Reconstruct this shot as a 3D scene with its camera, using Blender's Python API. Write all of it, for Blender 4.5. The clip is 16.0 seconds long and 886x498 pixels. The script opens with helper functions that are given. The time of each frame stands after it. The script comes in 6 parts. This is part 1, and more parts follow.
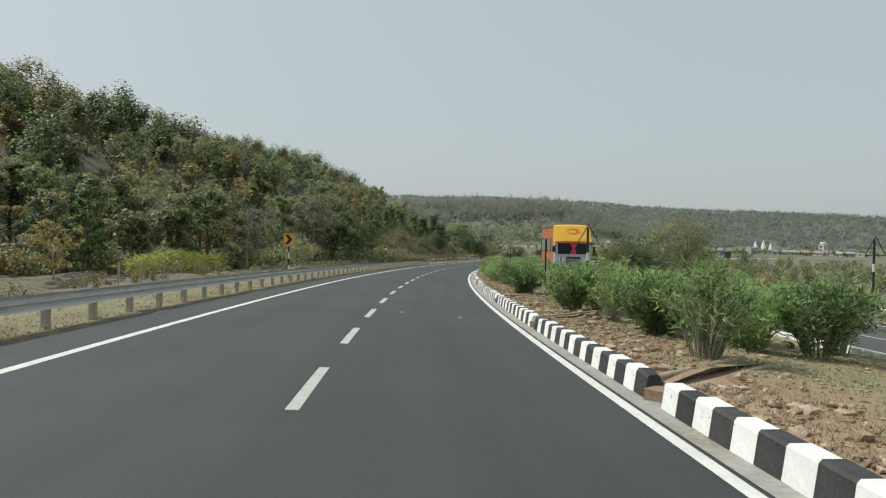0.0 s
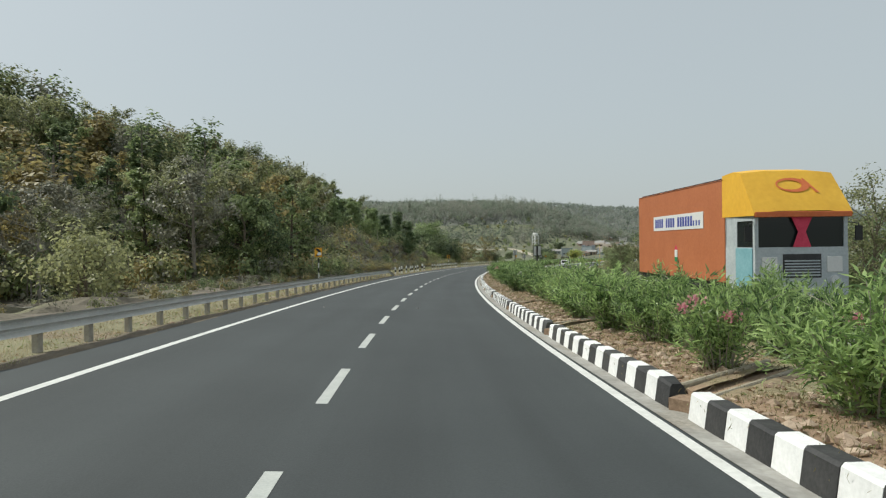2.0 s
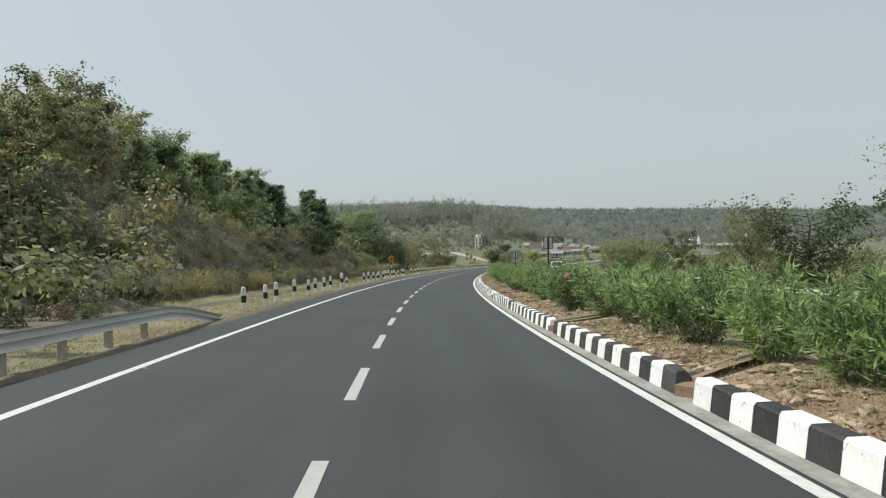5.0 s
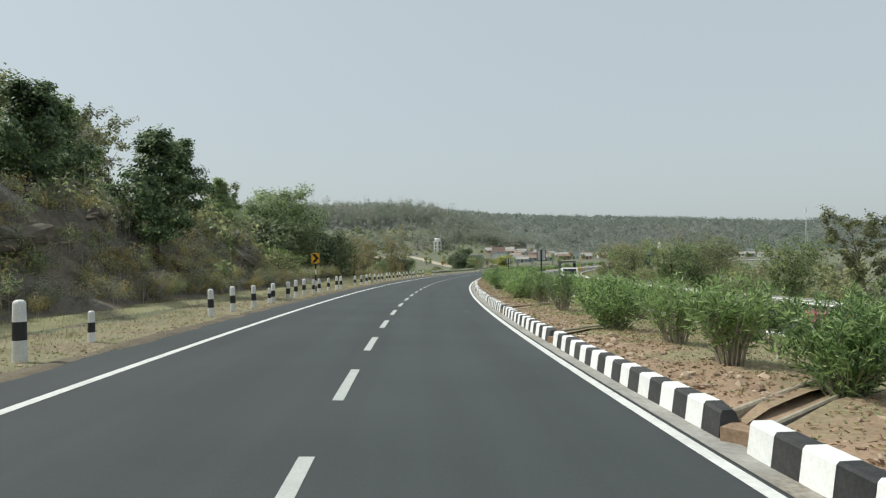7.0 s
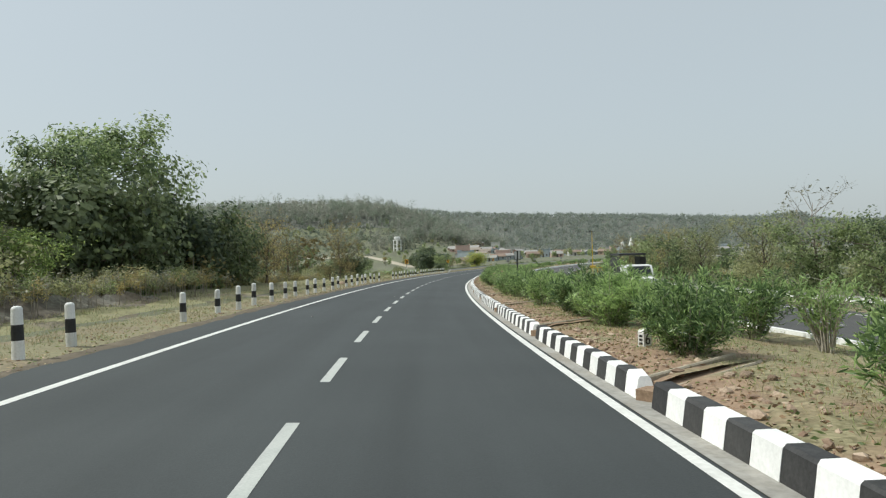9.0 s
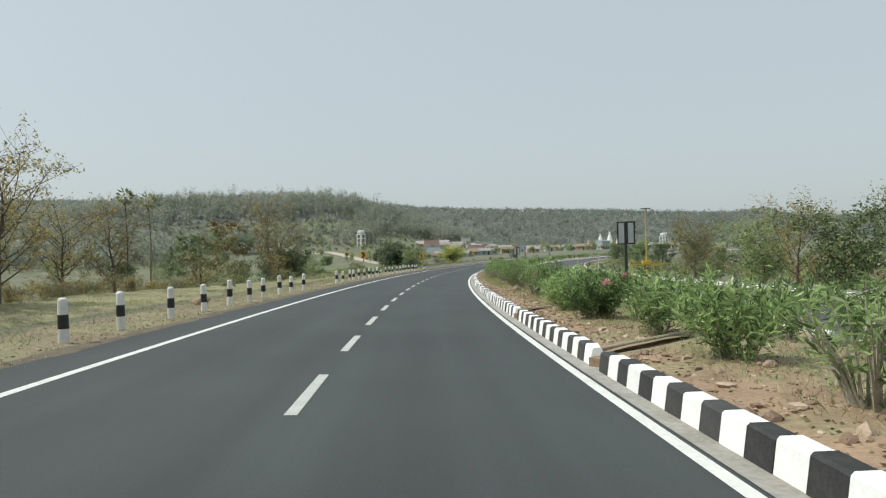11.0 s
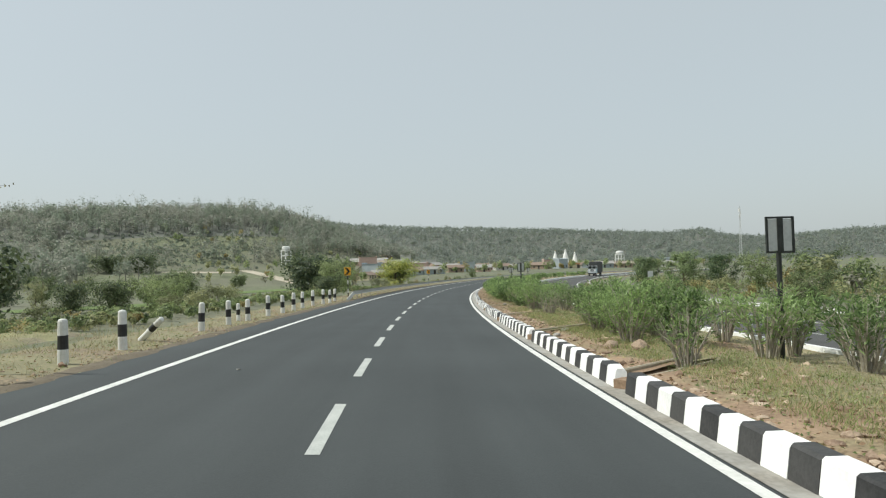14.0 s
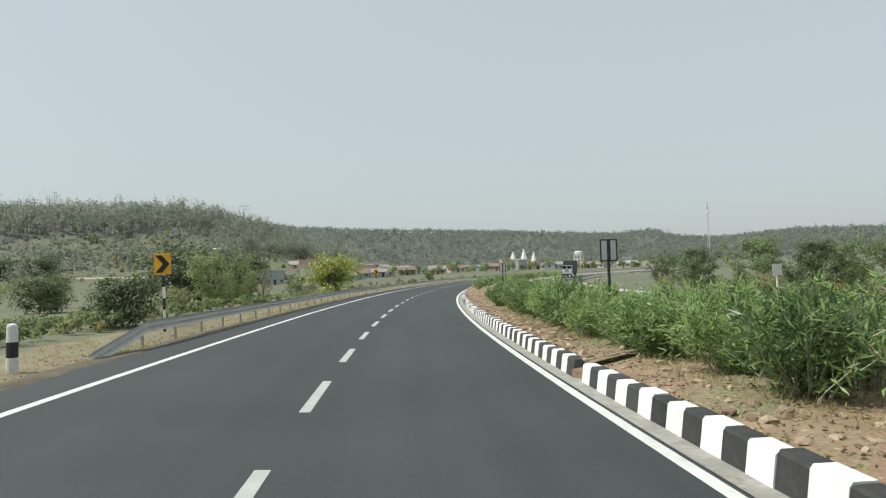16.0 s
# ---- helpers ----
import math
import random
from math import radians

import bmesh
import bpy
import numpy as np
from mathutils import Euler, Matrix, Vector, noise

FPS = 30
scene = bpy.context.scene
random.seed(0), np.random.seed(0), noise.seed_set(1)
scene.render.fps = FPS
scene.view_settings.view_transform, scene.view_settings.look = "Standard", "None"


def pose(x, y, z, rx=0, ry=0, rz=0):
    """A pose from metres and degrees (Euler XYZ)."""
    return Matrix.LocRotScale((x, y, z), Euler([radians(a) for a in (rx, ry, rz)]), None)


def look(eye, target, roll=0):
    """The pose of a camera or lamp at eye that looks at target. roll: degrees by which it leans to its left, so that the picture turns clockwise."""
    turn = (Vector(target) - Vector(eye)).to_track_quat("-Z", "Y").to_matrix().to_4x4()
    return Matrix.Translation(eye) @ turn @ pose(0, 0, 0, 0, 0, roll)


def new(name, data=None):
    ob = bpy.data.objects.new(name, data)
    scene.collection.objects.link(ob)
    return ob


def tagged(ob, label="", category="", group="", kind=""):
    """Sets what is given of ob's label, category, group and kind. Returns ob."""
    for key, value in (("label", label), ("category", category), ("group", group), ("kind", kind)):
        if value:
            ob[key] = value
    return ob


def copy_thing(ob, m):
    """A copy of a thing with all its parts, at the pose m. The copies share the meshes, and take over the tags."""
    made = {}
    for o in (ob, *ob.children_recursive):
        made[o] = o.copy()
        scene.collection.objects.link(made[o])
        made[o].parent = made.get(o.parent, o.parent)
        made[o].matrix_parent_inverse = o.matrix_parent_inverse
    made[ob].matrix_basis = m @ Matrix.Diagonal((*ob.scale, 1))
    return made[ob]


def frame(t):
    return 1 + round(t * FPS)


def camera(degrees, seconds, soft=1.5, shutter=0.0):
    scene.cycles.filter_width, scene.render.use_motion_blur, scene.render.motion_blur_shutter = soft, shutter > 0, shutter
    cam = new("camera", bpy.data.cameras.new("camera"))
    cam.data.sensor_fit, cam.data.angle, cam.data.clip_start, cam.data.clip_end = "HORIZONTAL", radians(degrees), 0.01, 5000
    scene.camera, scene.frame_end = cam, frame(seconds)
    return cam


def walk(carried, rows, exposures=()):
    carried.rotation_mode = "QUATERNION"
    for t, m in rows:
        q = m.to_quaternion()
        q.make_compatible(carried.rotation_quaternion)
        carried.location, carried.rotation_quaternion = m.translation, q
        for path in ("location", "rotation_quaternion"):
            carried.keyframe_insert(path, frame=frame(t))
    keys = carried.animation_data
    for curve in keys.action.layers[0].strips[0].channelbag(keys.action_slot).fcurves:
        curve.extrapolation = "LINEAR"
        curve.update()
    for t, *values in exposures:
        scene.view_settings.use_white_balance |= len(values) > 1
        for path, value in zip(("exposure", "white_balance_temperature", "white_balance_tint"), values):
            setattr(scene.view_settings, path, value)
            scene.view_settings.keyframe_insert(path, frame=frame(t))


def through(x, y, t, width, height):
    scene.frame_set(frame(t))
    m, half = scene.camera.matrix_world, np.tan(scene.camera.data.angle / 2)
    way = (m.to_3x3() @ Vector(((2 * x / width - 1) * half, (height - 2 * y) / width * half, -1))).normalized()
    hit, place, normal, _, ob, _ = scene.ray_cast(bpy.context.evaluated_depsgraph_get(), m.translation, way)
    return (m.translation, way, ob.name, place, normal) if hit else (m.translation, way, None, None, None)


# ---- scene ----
cam = camera(68.33, 16.0, soft=1.2)
PATH = [
    (0, (1.005, 0.058, 1.431, 89.062, -0.926, -3.931)),
    (0.5, (1.208, 7.629, 1.221, 89.133, -0.495, -4.382)),
    (1, (1.474, 15.207, 0.992, 89.412, 0.353, -5.422)),
    (1.5, (1.807, 23.175, 0.803, 89.596, 0.739, -6.507)),
    (2, (2.227, 30.574, 0.631, 89.587, 0.742, -7.228)),
    (2.5, (2.779, 38.018, 0.430, 89.612, 1.129, -8.014)),
    (3, (3.455, 45.582, 0.219, 89.661, 1.257, -8.831)),
    (3.5, (4.221, 52.719, 0.001, 89.709, 1.346, -9.794)),
    (4, (5.171, 60.161, -0.204, 89.804, 1.622, -10.950)),
    (6.5, (11.797, 97.448, -1.142, 90.265, 1.244, -15.727)),
    (7, (13.630, 105.348, -1.307, 90.320, 0.911, -16.833)),
    (7.5, (15.526, 112.700, -1.518, 90.244, 1.166, -17.829)),
    (8, (17.569, 120.154, -1.716, 90.265, 1.409, -18.776)),
    (8.5, (19.682, 127.565, -1.893, 90.284, 1.569, -19.625)),
    (9, (21.830, 134.635, -2.026, 90.269, 1.673, -20.403)),
    (11.5, (33.933, 169.470, -2.850, 89.852, 1.585, -24.079)),
    (12, (36.832, 176.804, -3.003, 89.899, 1.603, -24.750)),
    (12.5, (39.635, 183.796, -3.158, 89.880, 1.649, -25.469)),
    (13, (42.508, 190.776, -3.325, 90.263, 1.510, -26.658)),
    (13.5, (45.417, 197.571, -3.470, 90.904, 1.354, -27.908)),
    (14, (48.540, 204.391, -3.616, 91.490, 1.494, -28.936)),
    (14.5, (51.764, 210.932, -3.757, 91.842, 1.349, -30.161)),
    (15, (54.932, 217.153, -3.899, 91.129, 1.584, -31.474)),
    (15.5, (58.472, 223.756, -4.050, 90.910, 1.778, -32.413)),
    (16, (62.249, 230.656, -4.211, 91.648, 2.011, -33.521)),
]
walk(cam, [(t, pose(*p)) for t, p in PATH], [(0, 0.0, 6300, 3.0), (4, 0.08, 6240, 3.0), (9, 0.14, 6170, 3.0), (12, 0.17, 6210, 3.0), (16, 0.19, 6280, 3.0)])

# ---- daylight ----
SUN_AZ, SUN_EL = radians(-64), radians(52)
world = bpy.data.worlds.new("world")
scene.world = world
world.use_nodes = True
wn = world.node_tree
wn.nodes.clear()
sky = wn.nodes.new("ShaderNodeTexSky")
sky.sky_type = "NISHITA"
sky.sun_disc = False
sky.sun_elevation, sky.sun_rotation = SUN_EL, SUN_AZ
sky.air_density, sky.dust_density, sky.ozone_density = 1.0, 4.0, 1.5
veil = wn.nodes.new("ShaderNodeMixRGB")
veil.inputs[0].default_value = 0.7
veil.inputs[2].default_value = (6.2, 6.4, 6.45, 1)
bg = wn.nodes.new("ShaderNodeBackground")
bg.inputs[1].default_value = 0.1
wo = wn.nodes.new("ShaderNodeOutputWorld")
wn.links.new(sky.outputs[0], veil.inputs[1])
wn.links.new(veil.outputs[0], bg.inputs[0])
wn.links.new(bg.outputs[0], wo.inputs[0])
sun = new("sun", bpy.data.lights.new("sun", "SUN"))
sun.data.energy, sun.data.angle, sun.data.color = 3.2, radians(1.0), (1.0, 0.94, 0.85)
to_sun = Vector((math.sin(SUN_AZ) * math.cos(SUN_EL), math.cos(SUN_AZ) * math.cos(SUN_EL), math.sin(SUN_EL)))
sun.matrix_world = look((0, 0, 60), Vector((0, 0, 60)) - to_sun)
scene.view_settings.exposure = 0.0

# ---- materials ----
def material(name, low, high, scale=8.0, rough=0.85, bump=0.3, metal=0.0, detail=6.0, fine=6.0, island=0.0, per_object=0.0, space="Object"):
    """A surface between two colours: a broad and a fine noise, with relief; optional shift per piece."""
    m = bpy.data.materials.new(name)
    m.use_nodes = True
    nt = m.node_tree
    b = nt.nodes["Principled BSDF"]
    tc = nt.nodes.new("ShaderNodeTexCoord")
    broad, grain = nt.nodes.new("ShaderNodeTexNoise"), nt.nodes.new("ShaderNodeTexNoise")
    broad.inputs["Scale"].default_value, grain.inputs["Scale"].default_value = scale, scale * fine
    broad.inputs["Detail"].default_value = grain.inputs["Detail"].default_value = detail
    for n in (broad, grain):
        nt.links.new(tc.outputs[space], n.inputs["Vector"])
    mix = nt.nodes.new("ShaderNodeMath")
    mix.operation = "MULTIPLY_ADD"
    mix.inputs[1].default_value, mix.inputs[2].default_value = 0.5, 0.0
    nt.links.new(grain.outputs[0], mix.inputs[0])
    add = nt.nodes.new("ShaderNodeMath")
    add.operation = "MULTIPLY_ADD"
    add.inputs[1].default_value = 0.5
    nt.links.new(broad.outputs[0], add.inputs[0])
    nt.links.new(mix.outputs[0], add.inputs[2])
    last = add.outputs[0]
    for amount, kind in ((island, "ShaderNodeNewGeometry"), (per_object, "ShaderNodeObjectInfo")):
        if amount:
            src = nt.nodes.new(kind)
            off = nt.nodes.new("ShaderNodeMath")
            off.operation = "MULTIPLY_ADD"
            off.inputs[1].default_value, off.inputs[2].default_value = amount, -amount / 2
            nt.links.new(src.outputs["Random Per Island" if island and kind.endswith("Geometry") else "Random"], off.inputs[0])
            s2 = nt.nodes.new("ShaderNodeMath")
            nt.links.new(last, s2.inputs[0])
            nt.links.new(off.outputs[0], s2.inputs[1])
            last = s2.outputs[0]
    ramp = nt.nodes.new("ShaderNodeValToRGB")
    ramp.color_ramp.elements[0].position, ramp.color_ramp.elements[1].position = 0.3, 0.7
    ramp.color_ramp.elements[0].color, ramp.color_ramp.elements[1].color = (*low, 1), (*high, 1)
    nt.links.new(last, ramp.inputs[0])
    nt.links.new(ramp.outputs[0], b.inputs["Base Color"])
    b.inputs["Roughness"].default_value, b.inputs["Metallic"].default_value = rough, metal
    if bump:
        bp = nt.nodes.new("ShaderNodeBump")
        bp.inputs["Strength"].default_value, bp.inputs["Distance"].default_value = bump, 0.02
        nt.links.new(add.outputs[0], bp.inputs["Height"])
        nt.links.new(bp.outputs[0], b.inputs["Normal"])
    return m


def leafage(name, low, high, per_object=0.5, island=0.6, through=0.42, rough=0.5):
    """Leaves: colour varies from leaf to leaf and plant to plant; some light passes through."""
    m = material(name, low, high, scale=0.7, rough=rough, bump=0, island=island, per_object=per_object)
    nt = m.node_tree
    b = nt.nodes["Principled BSDF"]
    tr = nt.nodes.new("ShaderNodeBsdfTranslucent")
    ms = nt.nodes.new("ShaderNodeMixShader")
    ms.inputs[0].default_value = through
    nt.links.new(b.inputs["Base Color"].links[0].from_socket, tr.inputs[0])
    nt.links.new(b.outputs[0], ms.inputs[1])
    nt.links.new(tr.outputs[0], ms.inputs[2])
    nt.links.new(ms.outputs[0], nt.nodes["Material Output"].inputs[0])
    return m


ASPHALT = material("asphalt", (0.032, 0.037, 0.039), (0.054, 0.061, 0.063), scale=0.35, rough=0.8, bump=0.25, fine=160.0, space="Object")
OLD_ASPHALT = material("old_asphalt", (0.05, 0.05, 0.05), (0.085, 0.083, 0.08), scale=0.5, rough=0.85, fine=90.0)
ROAD_WHITE = material("road_paint", (0.55, 0.55, 0.52), (0.8, 0.8, 0.77), scale=3.0, rough=0.6, bump=0.1)
DASH_WHITE = material("worn_road_paint", (0.37, 0.39, 0.37), (0.55, 0.56, 0.53), scale=4.0, rough=0.65, bump=0.15, fine=12)
DIRTY_CONCRETE = material("dirty_concrete", (0.25, 0.215, 0.16), (0.44, 0.39, 0.3), scale=3.0, rough=0.95, bump=0.6)
CONCRETE = material("concrete", (0.22, 0.21, 0.19), (0.42, 0.41, 0.38), scale=2.0, rough=0.9, bump=0.4)
KERB_WHITE = material("kerb_white", (0.7, 0.7, 0.69), (0.9, 0.9, 0.89), scale=5.0, rough=0.7, bump=0.2, per_object=0.2)
KERB_BLACK = material("kerb_black", (0.022, 0.022, 0.023), (0.062, 0.061, 0.06), scale=5.0, rough=0.65, bump=0.25, per_object=0.3)
POST_WHITE = material("post_white", (0.6, 0.6, 0.57), (0.82, 0.82, 0.8), scale=6.0, rough=0.7, bump=0.2, per_object=0.3)
POST_BLACK = material("post_black", (0.012, 0.012, 0.014), (0.035, 0.035, 0.035), scale=6.0, rough=0.6, bump=0.2)
ZINC = material("galvanised_steel", (0.48, 0.48, 0.45), (0.66, 0.655, 0.62), scale=2.5, rough=0.62, bump=0.12, metal=0.1, fine=9)
PALE_RAIL = material("whitish_steel", (0.62, 0.62, 0.6), (0.8, 0.8, 0.78), scale=2.5, rough=0.55, bump=0.05, metal=0.1)
ZINC_POST = material("weathered_steel", (0.32, 0.3, 0.25), (0.5, 0.47, 0.4), scale=4, rough=0.7, bump=0.15, metal=0.2)
SOIL = material("red_soil", (0.185, 0.122, 0.08), (0.4, 0.285, 0.19), scale=1.6, rough=0.95, bump=1.0, fine=14)
DRY_GRASS = material("dry_verge", (0.14, 0.135, 0.075), (0.31, 0.28, 0.17), scale=0.7, rough=0.95, bump=1.0, fine=22)
GROUND = material("dry_ground", (0.092, 0.1, 0.064), (0.19, 0.19, 0.128), scale=0.045, rough=0.95, bump=0.8, fine=30)
BANK_EARTH = material("bank_earth", (0.075, 0.064, 0.05), (0.21, 0.178, 0.138), scale=0.22, rough=0.95, bump=1.0, fine=18)
FOREST_FLOOR = material("forest_floor", (0.108, 0.116, 0.098), (0.155, 0.163, 0.14), scale=0.03, rough=0.95, bump=0.6, fine=20)
LAWN = material("dry_lawn", (0.17, 0.165, 0.082), (0.36, 0.34, 0.185), scale=0.9, rough=0.95, bump=1.0, fine=24)
LEAF_LITTER = material("leaf_litter", (0.065, 0.06, 0.042), (0.15, 0.135, 0.1), scale=0.5, rough=0.95, bump=1.0, fine=16)
FIELD_EARTH = material("field_earth", (0.055, 0.048, 0.036), (0.2, 0.172, 0.125), scale=0.45, rough=0.95, bump=1.0, fine=18)
BARK = material("bark", (0.07, 0.055, 0.04), (0.2, 0.165, 0.125), scale=5, rough=0.95, bump=0.6, per_object=0.4)
PALE_BARK = material("pale_bark", (0.22, 0.19, 0.155), (0.42, 0.38, 0.33), scale=5, rough=0.95, bump=0.5, per_object=0.4)
LEAF_GREEN = leafage("leaves_green", (0.095, 0.135, 0.065), (0.345, 0.41, 0.185), through=0.56)
LEAF_OLIVE = leafage("leaves_olive", (0.16, 0.178, 0.09), (0.42, 0.43, 0.22), through=0.56)
LEAF_BROWN = leafage("leaves_turning", (0.19, 0.155, 0.065), (0.48, 0.41, 0.18), through=0.5)
LEAF_GREY = leafage("leaves_dusty", (0.17, 0.175, 0.125), (0.36, 0.35, 0.26), through=0.38)
OLEANDER = leafage("oleander_leaves", (0.09, 0.155, 0.06), (0.46, 0.61, 0.24), per_object=0.35, through=0.54, rough=0.36)
OLEANDER_DRY = leafage("oleander_leaves_dry", (0.11, 0.175, 0.065), (0.38, 0.51, 0.2), per_object=0.35, through=0.54, rough=0.5)
STEM = material("shrub_stem", (0.24, 0.215, 0.175), (0.48, 0.44, 0.37), scale=9, rough=0.9, bump=0.4)
SIGN_YELLOW = material("sign_yellow", (0.7, 0.34, 0.02), (0.85, 0.46, 0.04), scale=3, rough=0.4, bump=0.0)
SIGN_BLACK = material("sign_black", (0.01, 0.01, 0.01), (0.025, 0.025, 0.025), scale=3, rough=0.45, bump=0.0)
SIGN_BACK = material("sign_back", (0.5, 0.52, 0.52), (0.7, 0.71, 0.7), scale=3, rough=0.45, bump=0.0, metal=0.2)
POLE_DARK = material("pole_dark", (0.015, 0.017, 0.016), (0.045, 0.05, 0.045), scale=5, rough=0.5, bump=0.05)

def second_tone(m, low, high, scale, lo, hi, across=None):
    """Patches of another pair of colours, laid over a material by a broad noise."""
    nt = m.node_tree
    b = nt.nodes["Principled BSDF"]
    src = b.inputs["Base Color"].links[0].from_socket
    tc, n, fine = nt.nodes.new("ShaderNodeTexCoord"), nt.nodes.new("ShaderNodeTexNoise"), nt.nodes.new("ShaderNodeTexNoise")
    n.inputs["Scale"].default_value, n.inputs["Detail"].default_value = scale, 8.0
    fine.inputs["Scale"].default_value, fine.inputs["Detail"].default_value = scale * 22, 5.0
    edge, tone, mix = nt.nodes.new("ShaderNodeValToRGB"), nt.nodes.new("ShaderNodeValToRGB"), nt.nodes.new("ShaderNodeMixRGB")
    edge.color_ramp.elements[0].position, edge.color_ramp.elements[1].position = lo, hi
    tone.color_ramp.elements[0].position, tone.color_ramp.elements[1].position = 0.35, 0.65
    tone.color_ramp.elements[0].color, tone.color_ramp.elements[1].color = (*low, 1), (*high, 1)
    for k in (n, fine):
        nt.links.new(tc.outputs["Object"], k.inputs["Vector"])
    nt.links.new(n.outputs[0], edge.inputs[0])
    if across:
        at, far, add = nt.nodes.new("ShaderNodeAttribute"), nt.nodes.new("ShaderNodeMapRange"), nt.nodes.new("ShaderNodeMath")
        at.attribute_name = "across"
        for key, value in zip(("From Min", "From Max", "To Min", "To Max"), across):
            far.inputs[key].default_value = value
        nt.links.new(at.outputs["Fac"], far.inputs["Value"])
        nt.links.new(n.outputs[0], add.inputs[0])
        nt.links.new(far.outputs[0], add.inputs[1])
        nt.links.new(add.outputs[0], edge.inputs[0])
    nt.links.new(fine.outputs[0], tone.inputs[0])
    nt.links.new(edge.outputs[0], mix.inputs[0])
    nt.links.new(src, mix.inputs[1])
    nt.links.new(tone.outputs[0], mix.inputs[2])
    nt.links.new(mix.outputs[0], b.inputs["Base Color"])


def streaks(m, amount):
    """Faint lengthwise streaks of wear, by the attributes that ribbon() gives."""
    nt = m.node_tree
    b = nt.nodes["Principled BSDF"]
    src = b.inputs["Base Color"].links[0].from_socket
    a, s, v, n = (nt.nodes.new(k) for k in ("ShaderNodeAttribute", "ShaderNodeAttribute", "ShaderNodeCombineXYZ", "ShaderNodeTexNoise"))
    a.attribute_name, s.attribute_name = "across", "along"
    shrink, grey, mix = nt.nodes.new("ShaderNodeMath"), nt.nodes.new("ShaderNodeMapRange"), nt.nodes.new("ShaderNodeVectorMath")
    shrink.operation, mix.operation = "MULTIPLY", "SCALE"
    shrink.inputs[1].default_value = 0.035
    nt.links.new(s.outputs["Fac"], shrink.inputs[0])
    nt.links.new(a.outputs["Fac"], v.inputs[0])
    nt.links.new(shrink.outputs[0], v.inputs[1])
    nt.links.new(v.outputs[0], n.inputs["Vector"])
    n.inputs["Scale"].default_value, n.inputs["Detail"].default_value = 1.3, 7.0
    grey.inputs["From Min"].default_value, grey.inputs["From Max"].default_value = 0.3, 0.7
    grey.inputs["To Min"].default_value, grey.inputs["To Max"].default_value = 1 - amount, 1 + amount
    nt.links.new(n.outputs[0], grey.inputs["Value"])
    nt.links.new(src, mix.inputs[0])
    nt.links.new(grey.outputs[0], mix.inputs["Scale"])
    nt.links.new(mix.outputs[0], b.inputs["Base Color"])


second_tone(SOIL, (0.15, 0.135, 0.07), (0.32, 0.285, 0.17), 0.55, 0.44, 0.58, across=(4.1, 6.6, -0.1, 0.1))
second_tone(DRY_GRASS, (0.14, 0.115, 0.075), (0.3, 0.24, 0.16), 0.6, 0.48, 0.62)
second_tone(LAWN, (0.15, 0.13, 0.09), (0.29, 0.25, 0.175), 0.5, 0.54, 0.66)
second_tone(GROUND, (0.09, 0.108, 0.06), (0.185, 0.195, 0.115), 0.02, 0.45, 0.6)
second_tone(FIELD_EARTH, (0.1, 0.1, 0.055), (0.22, 0.205, 0.125), 0.16, 0.48, 0.6)
second_tone(BANK_EARTH, (0.13, 0.125, 0.1), (0.29, 0.275, 0.235), 0.35, 0.54, 0.66)
second_tone(CONCRETE, (0.2, 0.18, 0.15), (0.34, 0.31, 0.26), 0.8, 0.5, 0.68)
streaks(ASPHALT, 0.16)
streaks(OLD_ASPHALT, 0.16)
EDGE_DIRT = material("edge_dirt", (0.075, 0.06, 0.042), (0.2, 0.165, 0.115), scale=2.2, rough=0.95, bump=1.0, fine=12)

# ---- the road's line: curvature and slope along its centre, then the cross fall ----
KNOTS = np.arange(-40, 681, 40.0)
CURVE = [3.12, 2.676, 2.088, 1.957, 2.132, 1.994, 1.953, 2.067, 2.377, 2.545, 2.64, 2.694, 2.725, 2.743, 2.753, 2.759, 2.762, 2.764, 2.766]
SLOPE = [-2.523, -2.657, -2.825, -2.543, -2.184, -2.168, -2.099, -1.822, -1.278, -0.908, -0.684, -0.542, -0.449, -0.385, -0.339, -0.306, -0.282, -0.264, -0.25]
FALL = 0.0417
ALONG = np.arange(-40, 640, 1.0)
HEADING = np.cumsum(np.interp(ALONG, KNOTS, CURVE) * 1e-3)
HEADING -= HEADING[40]
ROAD_X, ROAD_Y, ROAD_Z = np.cumsum(np.sin(HEADING)), np.cumsum(np.cos(HEADING)), np.cumsum(np.interp(ALONG, KNOTS, SLOPE) * 1e-2)
ROAD_X, ROAD_Y, ROAD_Z = ROAD_X - ROAD_X[40], ROAD_Y - ROAD_Y[40], ROAD_Z - ROAD_Z[40]


def spot(s, d, dz=0.0):
    """The point s metres along the road, d to the right of its lane line, dz over the road's plane."""
    h = float(np.interp(s, ALONG, HEADING))
    return Vector((float(np.interp(s, ALONG, ROAD_X)) + d * math.cos(h), float(np.interp(s, ALONG, ROAD_Y)) - d * math.sin(h),
                   float(np.interp(s, ALONG, ROAD_Z)) - FALL * max(-12, min(20, d)) + dz))


def heading(s):
    return math.degrees(float(np.interp(s, ALONG, HEADING)))


def standing(s, d, dz=0.0, turn=0.0, scale=1.0, lean=0.0):
    """A pose on the road's plane: its +y runs along the road."""
    p = spot(s, d, dz)
    return pose(*p, lean, 0, -heading(s) + turn) @ Matrix.Scale(scale, 4)


